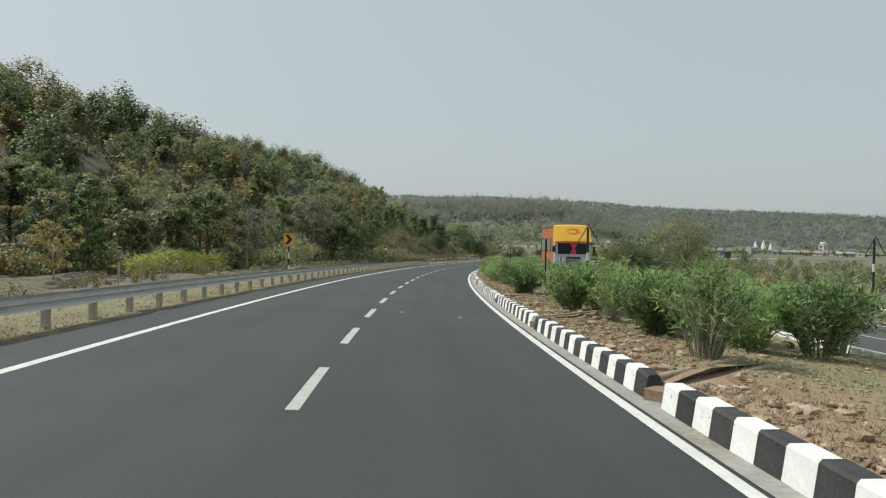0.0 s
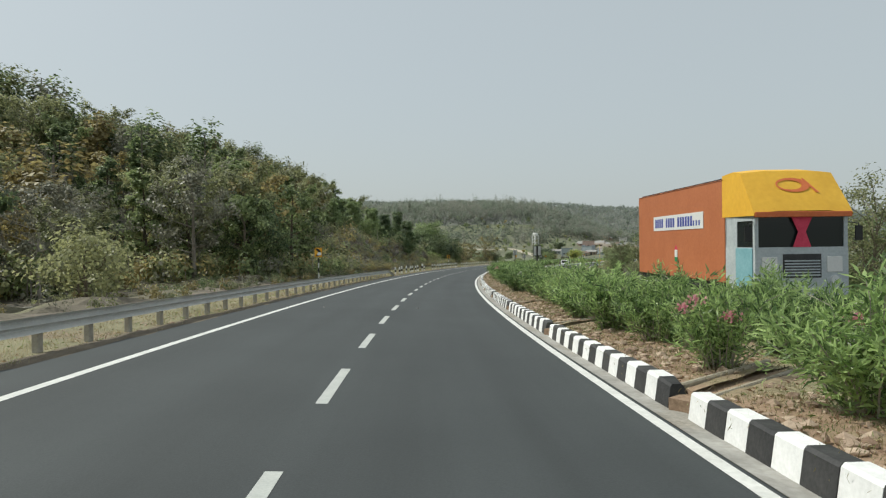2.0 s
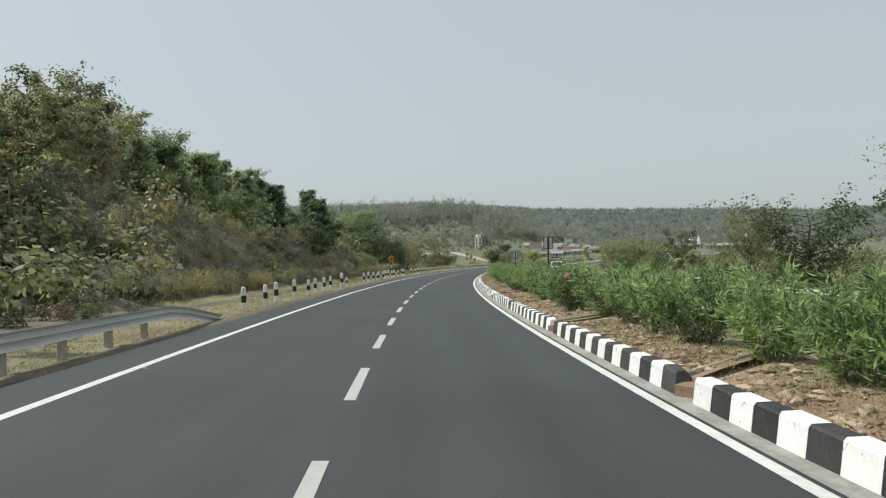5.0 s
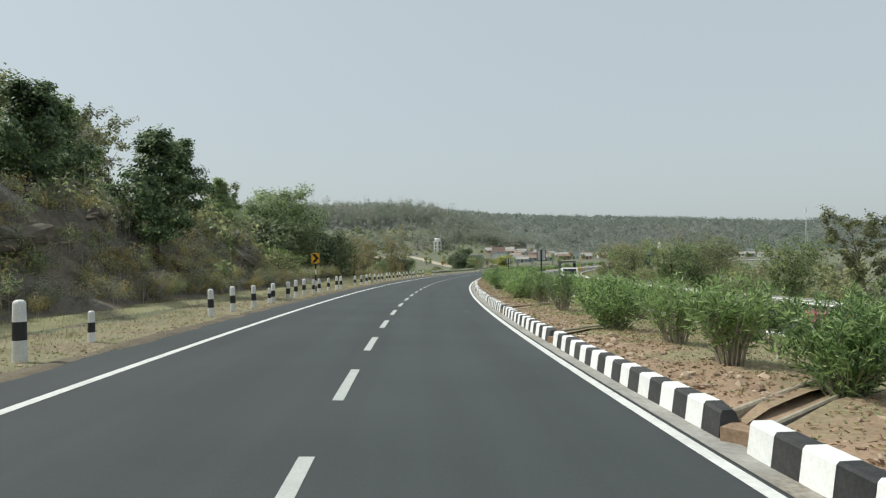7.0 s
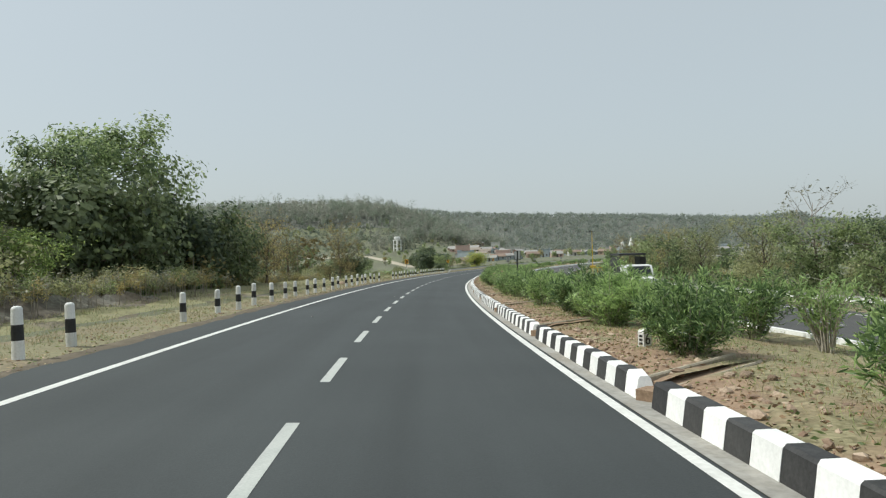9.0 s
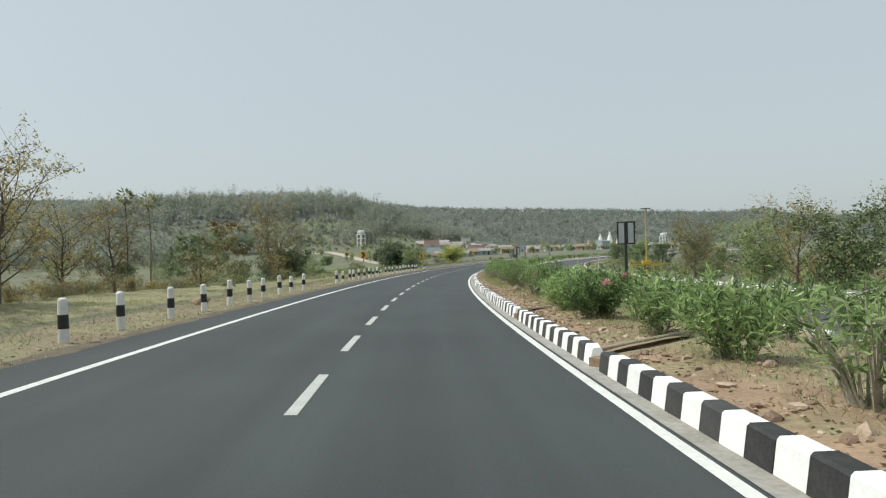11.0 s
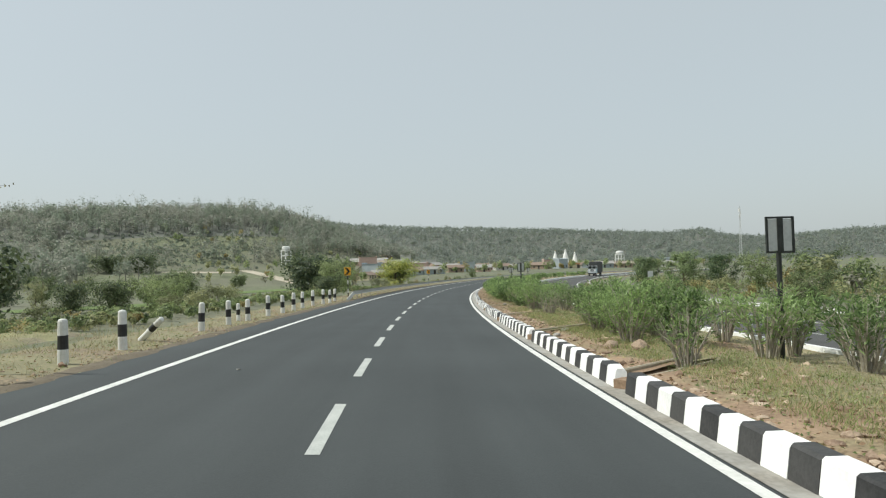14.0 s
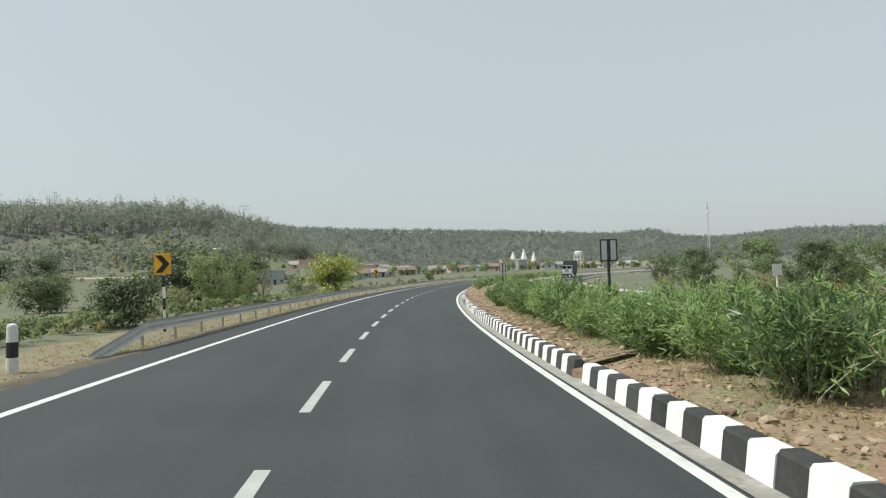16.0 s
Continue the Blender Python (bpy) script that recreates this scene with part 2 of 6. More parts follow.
# ---- mesh helpers ----
def mesh_of(name, verts, faces, mats, picks=None, smooth=False):
    me = bpy.data.meshes.new(name)
    me.from_pydata([tuple(v) for v in verts], [], faces)
    for m in mats if isinstance(mats, (list, tuple)) else [mats]:
        me.materials.append(m)
    if picks is not None:
        me.polygons.foreach_set("material_index", picks)
    if smooth:
        me.polygons.foreach_set("use_smooth", [True] * len(me.polygons))
    me.update()
    return me


def thing(name, label, category, m=None, group="", kind="", data=None):
    ob = tagged(new(name, data), label, category, group, kind)
    if m is not None:
        ob.matrix_basis = m
    return ob


def part(name, data, parent, label="", m=None):
    ob = new(name, data)
    ob.parent = parent
    if m is not None:
        ob.matrix_basis = m
    return tagged(ob, label)


class Build:
    """Collects boxes, tubes and plates, then makes one mesh."""

    def __init__(self):
        self.v, self.f, self.k = [], [], []

    def add(self, verts, faces, mat=0):
        n = len(self.v)
        self.v += [Vector(v) for v in verts]
        self.f += [tuple(i + n for i in f) for f in faces]
        self.k += [mat] * len(faces)
        return self

    def box(self, x0, y0, z0, x1, y1, z1, mat=0, bevel=0.0):
        bm = bmesh.new()
        bmesh.ops.create_cube(bm, size=1.0, matrix=Matrix.Translation(((x0 + x1) / 2, (y0 + y1) / 2, (z0 + z1) / 2)) @ Matrix.Diagonal((x1 - x0, y1 - y0, z1 - z0, 1)))
        if bevel:
            bmesh.ops.bevel(bm, geom=bm.edges[:], offset=bevel, segments=1, affect="EDGES")
        bm.verts.index_update()
        self.add([v.co.copy() for v in bm.verts], [[v.index for v in f.verts] for f in bm.faces], mat)
        bm.free()
        return self

    def tube(self, points, radii, sides=6, mat=0, cap=True):
        rings = []
        for i, p in enumerate(points):
            a, b = Vector(points[max(0, i - 1)]), Vector(points[min(len(points) - 1, i + 1)])
            axis = (b - a).normalized() if (b - a).length else Vector((0, 0, 1))
            u = axis.cross(Vector((0.31, 0.95, 0.07)))
            u = u.normalized() if u.length > 1e-4 else Vector((1, 0, 0))
            w = axis.cross(u)
            rings.append([Vector(p) + radii[i] * (math.cos(2 * math.pi * k / sides) * u + math.sin(2 * math.pi * k / sides) * w) for k in range(sides)])
        faces = [(i * sides + k, i * sides + (k + 1) % sides, (i + 1) * sides + (k + 1) % sides, (i + 1) * sides + k) for i in range(len(rings) - 1) for k in range(sides)]
        if cap:
            faces += [tuple(range(sides))[::-1], tuple(range((len(rings) - 1) * sides, len(rings) * sides))]
        return self.add([v for r in rings for v in r], faces, mat)

    def plate(self, outline, y0, y1, mat=0):
        """An outline in x and z, extruded in y."""
        n = len(outline)
        verts = [(x, y0, z) for x, z in outline] + [(x, y1, z) for x, z in outline]
        faces = [tuple(range(n)), tuple(range(2 * n - 1, n - 1, -1))] + [(i, i + n, (i + 1) % n + n, (i + 1) % n) for i in range(n)]
        return self.add(verts, faces, mat)

    def mesh(self, name, mats, smooth=False):
        return mesh_of(name, self.v, self.f, mats, self.k, smooth)


def ribbon(name, s0, s1, step, columns, mat, rough=0.0, skew=0.0):
    """A strip that follows the road: columns of (d, height over the plane)."""
    ss = list(np.arange(s0, s1, step)) + [s1]
    verts = []
    for s in ss:
        for d, dz in columns:
            p = spot(s + skew * (d - columns[0][0]), d, dz)
            if rough:
                p.z += rough * (noise.noise(p * 0.9) + 0.6 * noise.noise(p * 2.7))
            verts.append(p)
    w = len(columns)
    faces = [(i * w + j, i * w + j + 1, (i + 1) * w + j + 1, (i + 1) * w + j) for i in range(len(ss) - 1) for j in range(w - 1)]
    me = mesh_of(name, verts, faces, mat)
    for key, values in (("across", [d for s in ss for d, dz in columns]), ("along", [s for s in ss for d, dz in columns])):
        me.attributes.new(key, "FLOAT", "POINT").data.foreach_set("value", values)
    return me


# ---- land ----
def smooth(a, b, x):
    t = np.clip((x - a) / (b - a), 0, 1)
    return t * t * (3 - 2 * t)


def along_across(x, y):
    """Arrays of places, as metres along and across the road."""
    x, y = np.asarray(x, float), np.asarray(y, float)
    s, d = np.empty(x.size), np.empty(x.size)
    xs, ys = x.ravel(), y.ravel()
    for i in range(0, xs.size, 4000):
        a, b = xs[i:i + 4000], ys[i:i + 4000]
        k = ((a[:, None] - ROAD_X[None, ::4]) ** 2 + (b[:, None] - ROAD_Y[None, ::4]) ** 2).argmin(1) * 4
        ca, sa = np.cos(HEADING[k]), np.sin(HEADING[k])
        u, v = a - ROAD_X[k], b - ROAD_Y[k]
        s[i:i + 4000], d[i:i + 4000] = ALONG[k] + u * sa + v * ca, u * ca - v * sa
    return s.reshape(x.shape), d.reshape(x.shape)


def bumps(x, y, size, seed=0.0):
    return np.array([noise.noise(Vector((a / size + seed, b / size - seed, seed))) for a, b in zip(np.ravel(x), np.ravel(y))]).reshape(np.shape(x))


TOE_S, TOE_D = [-60, 19, 54, 77, 93, 108, 150, 158, 166, 187, 217], [44, 40, 34, 28, 15, 9.5, 9.6, 11.2, 14.0, 17, 24]


def hill_reach(x, y):
    """How far out on the hill behind the village a place lies: 0 at its top, long to one side."""
    return np.hypot((x - 130) / np.where(x < 130, 256, 138), (y - 745) / 142)


def land(x, y):
    """Height of the ground: road bench, cut bank and wooded hill on one side, plain, village rise and far ridges."""
    x, y = np.asarray(x, float), np.asarray(y, float)
    s, d = along_across(x, y)
    bench = np.interp(s, ALONG, ROAD_Z) - FALL * np.clip(d, -12, 20)
    r = np.hypot(x - 40, y - 150)
    plain = -8.6 + (d < 0) * smooth(10, 30, -d) * (1.7 - 2.4 * smooth(235, 300, y) * (1 - smooth(130, 200, x))) + 6.6 * smooth(440, 570, y) * (1 - smooth(150, 270, x)) + 0.8 * bumps(x, y, 60)
    toe = np.interp(s, TOE_S, TOE_D)
    foot = 7.5 + np.maximum(0, toe - 10.5) * (1 - smooth(165, 215, s))
    off = np.maximum(-d - foot, d - 20.5)
    out = np.where(d > 0, smooth(0, 30, off), smooth(0, 22, off))
    h = bench * (1 - out) + plain * out
    h -= np.where((d > -4.9) & (d < 20.0), 0.25, 0.06)
    h -= np.where(d < 0, 0.9 * smooth(9.0, 14.0, -d) * (1 - smooth(56, 76, s)), 0)
    # hill on the inner side, behind a strip that narrows along the road
    up = np.maximum(0, -d - toe)
    steep = 0.75 - 0.28 * np.exp(-((s - 148) / 26) ** 2)
    rise = 20.5 * (1 - np.exp(-up * steep / 20.5)) + 0.15 * up
    rise *= 0.85 + 0.15 * smooth(40, 90, s)
    cut = smooth(96, 112, s) * (1 - smooth(150, 178, s))
    rise = rise * (1 - 0.35 * cut) + 2.7 * cut * smooth(0, 3.2, up)
    rise += np.where(up > 0, 1.3 * bumps(x, y, 14) * smooth(0, 8, up), 0)
    fade = (1 - smooth(160, 215, s + 0.35 * np.clip(d, -75, 0))) * (1 - smooth(205, 245, s))
    h += np.where(d < 0, rise * fade, 0)
    # far wooded hill and the long ridges beyond
    h += 39.5 * np.exp(-hill_reach(x, y) ** 3)
    far = np.hypot(x - 60, y - 150)
    az = np.degrees(np.arctan2(x - 60, y - 150))
    crest = np.interp(az, [-60, 5, 15.7, 20.5, 27, 34, 41, 45.6, 48.4, 50, 53.2, 58, 64, 75, 100], [80, 84, 82, 72, 65, 59, 50, 45, 49, 37, 31, 39, 36, 40, 40])
    h += smooth(780, 1180, far) * crest * (1 + 0.05 * bumps(x, y, 160, 3.0))
    return h


def axis(lo, a, b, hi, fine, growth=1.16):
    """Grid lines: fine from a to b, wider and wider outside."""
    mid, left, right, step = list(np.arange(a, b + 0.1, fine)), [], [], fine
    p = a
    while p > lo:
        step *= growth
        p -= step
        left.append(p)
    p, step = mid[-1], fine
    while p < hi:
        step = min(step * growth, 45)
        p += step
        right.append(p)
    return np.array(left[::-1] + mid + right)


gx, gy = axis(-2400, -150, 160, 2600, 2.5), axis(-900, -20, 380, 3200, 2.5)
GX, GY = np.meshgrid(gx, gy)
GZ = land(GX, GY)
nx = len(gx)
verts = np.stack([GX.ravel(), GY.ravel(), GZ.ravel()], 1)
faces = [(j * nx + i, j * nx + i + 1, (j + 1) * nx + i + 1, (j + 1) * nx + i) for j in range(len(gy) - 1) for i in range(nx - 1)]
mid_x, mid_y = np.meshgrid((gx[1:] + gx[:-1]) / 2, (gy[1:] + gy[:-1]) / 2)
wooded = ((np.hypot(mid_x - 60, mid_y - 150) > 800) | (hill_reach(mid_x, mid_y) < 0.95)).astype(int).ravel()
ms, md = along_across(mid_x, mid_y)
bank = (md < -7.8) & (ms - 0.9 * (md + 8) < 172) & (ms > 20) & (md > -190) & (mid_y < 330)
wooded[bank.ravel()] = 2
wooded[(bank & (md < -27)).ravel()] = 3
thing("ground", "dry grassy ground with bare earth and fields reaching to wooded ridges", "ground", kind="structure",
      data=mesh_of("ground", verts.tolist(), faces, [GROUND, FOREST_FLOOR, BANK_EARTH, LEAF_LITTER], wooded.tolist(), smooth=True))


def sheet(name, label, ss, ds, lift, relief, mat):
    """A finer sheet of ground laid over the land between two distances from the road; its rim dips under."""
    S, D = np.meshgrid(ss, ds, indexing="ij")
    h = np.interp(S, ALONG, HEADING)
    X, Y = np.interp(S, ALONG, ROAD_X) + D * np.cos(h), np.interp(S, ALONG, ROAD_Y) - D * np.sin(h)
    rim = np.minimum(smooth(0, 3.0, S - ss[0]) * smooth(0, 3.0, ss[-1] - S), smooth(0, 1.2, D - ds.min()) * smooth(0, 0.8, ds.max() - D))
    Z = land(X, Y) - 0.12 + rim * (lift + relief(X, Y, S, D))
    w = len(ds)
    faces = [(i * w + j, i * w + j + 1, (i + 1) * w + j + 1, (i + 1) * w + j) for i in range(len(ss) - 1) for j in range(w - 1)]
    return thing(name, label, "ground", kind="structure", data=mesh_of(name, np.stack([X.ravel(), Y.ravel(), Z.ravel()], 1).tolist(), faces, mat))


def bank_relief(X, Y, S, D):
    up = np.clip(-D - 9.5, 0, 9)
    step = up / 1.15 + 0.9 * bumps(X, Y, 3.6, 4.0)
    ledge = (step - np.floor(step)) ** 2
    return (0.55 * ledge + 0.5 * np.abs(bumps(X, Y, 1.7, 7.0)) + 0.22 * bumps(X, Y, 0.7, 2.0)) * smooth(8.9, 10.4, -D)


def field_relief(X, Y, S, D):
    u = (D + 12.5) + 0.46 * (S - 27)
    gully = np.exp(-(u / 1.5) ** 2) * smooth(18, 26, S) * (1 - smooth(48, 56, S))
    lip = np.exp(-((u + 2.4) / 1.2) ** 2) * smooth(24, 32, S) * (1 - smooth(46, 54, S))
    clods = np.abs(bumps(X, Y, 0.9, 3.0))
    return 0.3 * bumps(X, Y, 3.2, 1.0) + 0.28 * bumps(X, Y, 1.3, 5.0) - 1.1 * gully + lip * (0.15 + 0.9 * clods)


sheet("bank", "rocky cut bank of bare earth and weathered ledges", np.arange(94, 166, 0.4), np.arange(-18.3, -8.3, 0.33), 0.15, bank_relief, BANK_EARTH)
sheet("rough_ground", "uneven dry ground with a gully below the wooded hill", np.arange(-14, 78, 0.7), np.arange(-36, -8.0, 0.7), 0.18, field_relief, FIELD_EARTH)


sheet("grass_strip", "uneven strip of short dry olive-yellow grass behind the guide posts", np.arange(97, 232, 0.5), np.arange(-14.0, -6.9, 0.4), 0.2, lambda X, Y, S, D: 0.1 * bumps(X, Y, 2.1, 6.0) + 0.07 * bumps(X, Y, 0.8, 8.0), LAWN)


def on_land(s, d, sink=0.05):
    p = spot(s, d)
    p.z = float(land(np.array([p.x]), np.array([p.y]))[0]) - sink
    return p


# ---- carriageways ----
ROAD_END = 560
road = thing("road", "smooth dark asphalt carriageway curving to the right", "road", kind="structure",
             data=ribbon("road", -38, ROAD_END, 2.0, [(-4.36, -0.2), (-4.33, -0.01), (-3.3, 0), (0, 0), (3.5, 0)], ASPHALT))
part("edge_line", ribbon("edge_line", -38, ROAD_END, 2.0, [(-3.31, 0.004), (-3.17, 0.004)], ROAD_WHITE), road, "continuous white painted edge line")
part("edge_line", ribbon("edge_line", -38, ROAD_END, 2.0, [(3.31, 0.004), (3.45, 0.004)], ROAD_WHITE), road, "continuous white painted edge line")
for k in range(0, 110):
    a = 1.58 + 4.5 * k
    part("lane_dash", ribbon("lane_dash", a, a + 2.27, 1.135, [(-0.065, 0.004), (0.065, 0.004)], DASH_WHITE), road)
thing("gutter", "stained concrete gutter strip beside the painted kerb", "gutter", kind="structure",
      data=ribbon("gutter", -38, ROAD_END, 2.0, [(3.5, 0.006), (3.62, 0.002), (3.83, 0.012)], CONCRETE))
opposite = thing("road_opposite", "grey asphalt carriageway for oncoming traffic beyond the median", "road", kind="structure",
                 data=ribbon("road_opposite", -38, ROAD_END, 2.0, [(9.2, 0), (13.2, 0), (17.8, 0), (17.85, -0.2)], OLD_ASPHALT))
for d in (9.7, 16.55):
    part("edge_line", ribbon("edge_line", -38, ROAD_END, 2.0, [(d, 0.004), (d + 0.15, 0.004)], ROAD_WHITE), opposite)
for k in range(0, 95):
    a = 2.2 + 4.5 * k
    part("lane_dash", ribbon("lane_dash", a, a + 2.2, 1.1, [(13.14, 0.004), (13.27, 0.004)], DASH_WHITE), opposite)
GAPS = [(-38, "B"), (-0.35, "W"), (7.07, "B"), (14.6, "W"), (22.75, "W"), (29.85, "B"), (37.43, "B"), (44.85, "B"), (52.5, "B"), (60.03, "B"), (67.57, "W"), (75.1, "W"), (82.6, "B"), (90.1, "W"), (97.7, "B"), (105.27, "W"), (112.3, "B"), (120.3, "B"), (129.4, "B"),
        (135.95, "B"), (144.26, "W"), (151.3, "W"), (159.3, "W"), (167.3, "B"), (175.5, "W"), (183.67, "W"), (191.3, "W"), (198.85, "W"), (206.35, "W"), (213.53, "W"), (220.97, "W"), (228.5, "W"), (236.13, "B"), (243.6, "W"), (251.43, "B"), (259.0, "W"), (267.0, "W"),
        (286, "B"), (316, "W"), (356, "B"), (406, "W"), (456, "B")]
DRAINS = [s for s, first in GAPS if 0 < s < 258 and s not in (191.3, 198.85, 206.35)]
BED = [(3.98 + 0.4 * k, 0.22 + 0.07 * math.sin(k * 0.42)) for k in range(1, 13)]
for a, b in zip([-38] + DRAINS, DRAINS + [ROAD_END]):
    thing("median_edge", "stony red-brown soil of the raised median behind the kerb", "median", kind="structure",
          data=ribbon("median_edge", a + 0.2 * (a > 0), b - 0.2 * (b < 500), 0.4, [(3.97, -0.1), (3.98, 0.2)] + BED[:5], SOIL, rough=0.05, skew=0.78))
thing("median", "raised median of stony red-brown soil with dry litter", "median", kind="structure",
      data=ribbon("median", -36, ROAD_END, 0.4, [(BED[4][0] - 0.14, -0.1), (BED[4][0] - 0.12, BED[4][1] - 0.012)] + BED[4:] + [(9.0, 0.18), (9.02, -0.1)], SOIL, rough=0.05))
for s in DRAINS:
    drain = thing("drain_channel", "sunken concrete drain channel crossing the median aslant at a kerb gap", "drain", standing(s, 3.72, 0, 38), group="median drains")
    for y, top in ((-0.22, 0.17), (0.15, 0.235)):
        part("channel_wall", Build().box(0.42, y, -0.2, 2.62, y + 0.07, top, bevel=0.018).mesh("channel_wall", DIRTY_CONCRETE), drain)
    part("channel_floor", Build().box(0.1, -0.15, -0.2, 2.7, 0.15, 0.13).mesh("channel_floor", SOIL), drain, "earthy channel floor")
thing("verge", "dry grass and earth verge along the asphalt edge", "verge", kind="structure",
      data=ribbon("verge", -38, ROAD_END, 0.6, [(-8.2, -0.5), (-7.6, -0.12), (-7.0, -0.06), (-6.3, -0.03), (-5.6, -0.02), (-5.1, -0.02), (-4.6, -0.03), (-4.2, -0.06)], DRY_GRASS, rough=0.035))
thing("road_edge", "crumbling strip of dirt and dry litter along the asphalt edge", "road edge", kind="structure",
      data=ribbon("road_edge", -38, ROAD_END, 0.3, [(-4.75, -0.06), (-4.6, 0.0), (-4.45, 0.012), (-4.32, 0.004), (-4.16, -0.03)], EDGE_DIRT, rough=0.035))
thing("verge_opposite", "dry earth verge beyond the far carriageway", "verge", kind="structure",
      data=ribbon("verge_opposite", -38, ROAD_END, 1.0, [(17.7, -0.05), (18.2, -0.02), (19.6, -0.02), (21.2, -0.3), (22.6, -0.9)], DRY_GRASS, rough=0.04))

# ---- painted kerb between the drain gaps ----
def kerb_block(name, length, mat, lift=0.0, taper=0.0):
    """One painted block; the first of a run has an end that leans back."""
    b = Build()
    prof = [(0, 0), (0.035, 0.25), (0.06, 0.277 + lift), (0.225, 0.277 + lift), (0.25, 0.25), (0.26, 0)]
    n = len(prof)
    b.add([(x + (0.03 * taper if z > 0 else 0) * (y < 0.1) * (1 if x < 0.13 else -1), y + (taper * 0.09 * z / 0.277 if y < 0.1 else 0), z - (0.03 * taper if z > 0.2 and y < 0.1 else 0)) for y in (0.004, length - 0.004) for x, z in prof],
          [tuple(range(n))[::-1], tuple(range(n, 2 * n))] + [(i, (i + 1) % n, (i + 1) % n + n, i + n) for i in range(n - 1)])
    return b.mesh(name, mat)


BLOCKS = [[kerb_block("kerb_block", 0.4, m, l) for l in (0, 0.006, -0.006)] for m in (KERB_WHITE, KERB_BLACK)]
END_BLOCKS = [kerb_block("kerb_block", 0.4, m, 0.004, 1.0) for m in (KERB_WHITE, KERB_BLACK)]
SAME_COLOUR = (60.03,)
rng = random.Random(4)
for (a, first), (b, other) in zip(GAPS, GAPS[1:]):
    last = "WB".index(other) if b in SAME_COLOUR else 1 - "WB".index(other)
    broad = 0 < a < 258
    a, b = a + (0.26 if broad else 0.06), b - (0.26 if 0 < b < 258 else 0.06)
    n, k0 = round((b - a) / 0.4), "WB".index(first)
    n += (n % 2 == 0) == (k0 == last)
    size = (b - a) / n
    run = thing("kerb", "precast concrete kerb painted in black and white blocks", "kerb", standing(a, 3.73), group="kerbs along the median", kind="structure")
    inv = run.matrix_basis.inverted()
    for k in range(n):
        data = END_BLOCKS[k0] if k == 0 and broad else BLOCKS[(k + k0) % 2][rng.randrange(3)]
        part("kerb_block", data, run, m=inv @ standing(a + size * k, 3.73 + rng.uniform(-0.006, 0.006), rng.uniform(-0.008, 0.004), rng.uniform(-0.8, 0.8)) @ Matrix.Diagonal((1, size / 0.4, 1, 1)))
thing("kerb_opposite", "weathered whitewashed concrete kerb beyond the median", "kerb", kind="structure",
      data=ribbon("kerb_opposite", -38, ROAD_END, 2.0, [(8.98, 0.1), (9.0, 0.27), (9.16, 0.27), (9.2, 0.24), (9.23, -0.02)], KERB_WHITE))

# ---- guard rails ----
W_BEAM = [(0.0, 0.05), (-0.02, 0.07), (-0.08, 0.105), (-0.08, 0.135), (-0.015, 0.18), (-0.08, 0.225), (-0.08, 0.255), (-0.02, 0.29), (0.0, 0.31)]
POST_STEEL = Build().box(-0.05, -0.075, -0.5, 0.05, 0.075, 0.5, bevel=0.012).mesh("rail_post", ZINC_POST)
POST_THIN = Build().box(-0.03, -0.03, -0.5, 0.03, 0.03, 0.52, bevel=0.008).mesh("rail_post", ZINC_POST)


def guard_rail(s0, s1, d, side, spacing, post, label, ends=(0, 0), low=0.25, steel=None):
    rail = thing("guard_rail", label, "guard rail", standing(s0, d), kind="structure")
    inv = rail.matrix_basis.inverted()
    s = s0
    while s < s1 - 0.1:
        e = min(s + 4.5, s1)
        verts, faces = [], []
        rows = np.linspace(s, e + 0.12, 10 if ends[0] and s < s0 + ends[0] else 4)
        for r in rows:
            drop = 0.0
            if ends[0] and r < s0 + ends[0]:
                drop = (1 - (r - s0) / ends[0]) * (low + 0.17)
            if ends[1] and r > s1 - ends[1]:
                drop = ((r - s1 + ends[1]) / ends[1]) * (low + 0.2)
            for back in (0, 0.004):
                verts += [inv @ spot(r, d - side * (x - back) + (0 if not (s / 4.5) % 2 else 0.001), low + z - drop) for x, z in W_BEAM]
        n = len(W_BEAM)
        for i in range(len(rows) - 1):
            for base in (0, n):
                faces += [(i * 2 * n + base + j, i * 2 * n + base + j + 1, (i + 1) * 2 * n + base + j + 1, (i + 1) * 2 * n + base + j) for j in range(n - 1)]
        part("rail_beam", mesh_of("rail_beam", verts, faces, steel or ZINC, smooth=False), rail)
        s = e
    s = s0 + 0.5
    while s < s1 - (ends[1] or 0):
        if not (ends[0] and s < s0 + ends[0] * 0.8):
            part("rail_post", post, rail, m=inv @ standing(s, d + side * 0.14, 0.0, random.uniform(-2, 2)))
        s += spacing
    return rail


guard_rail(-36.2, 93.3, -4.65, -1, 1.5, POST_STEEL, "galvanised steel W-beam guard rail on short square posts", ends=(0, 3))
guard_rail(254.0, 470, -4.56, -1, 2.0, POST_THIN, "galvanised steel guard rail with its end turned down to the ground", ends=(2.5, 0))
guard_rail(-36, 470, 18.6, 1, 2.0, POST_STEEL, "pale steel guard rail along the far carriageway", steel=PALE_RAIL)

# ---- guide posts ----
def guide_post_meshes():
    def ring(z0, z1, r0, r1, mat, dome=False):
        pts, rad = [(0, 0, z0), (0, 0, z1)], [r0, r1]
        if dome:
            pts += [(0, 0, z1 + 0.03), (0, 0, z1 + 0.05)]
            rad += [r1 * 0.85, r1 * 0.45]
        return Build().tube(pts, rad, 14).mesh("band", mat, smooth=False)
    return ring(-0.3, 0.3, 0.105, 0.1, POST_WHITE), ring(0.3, 0.58, 0.1, 0.097, POST_BLACK), ring(0.58, 0.86, 0.097, 0.09, POST_WHITE, True)


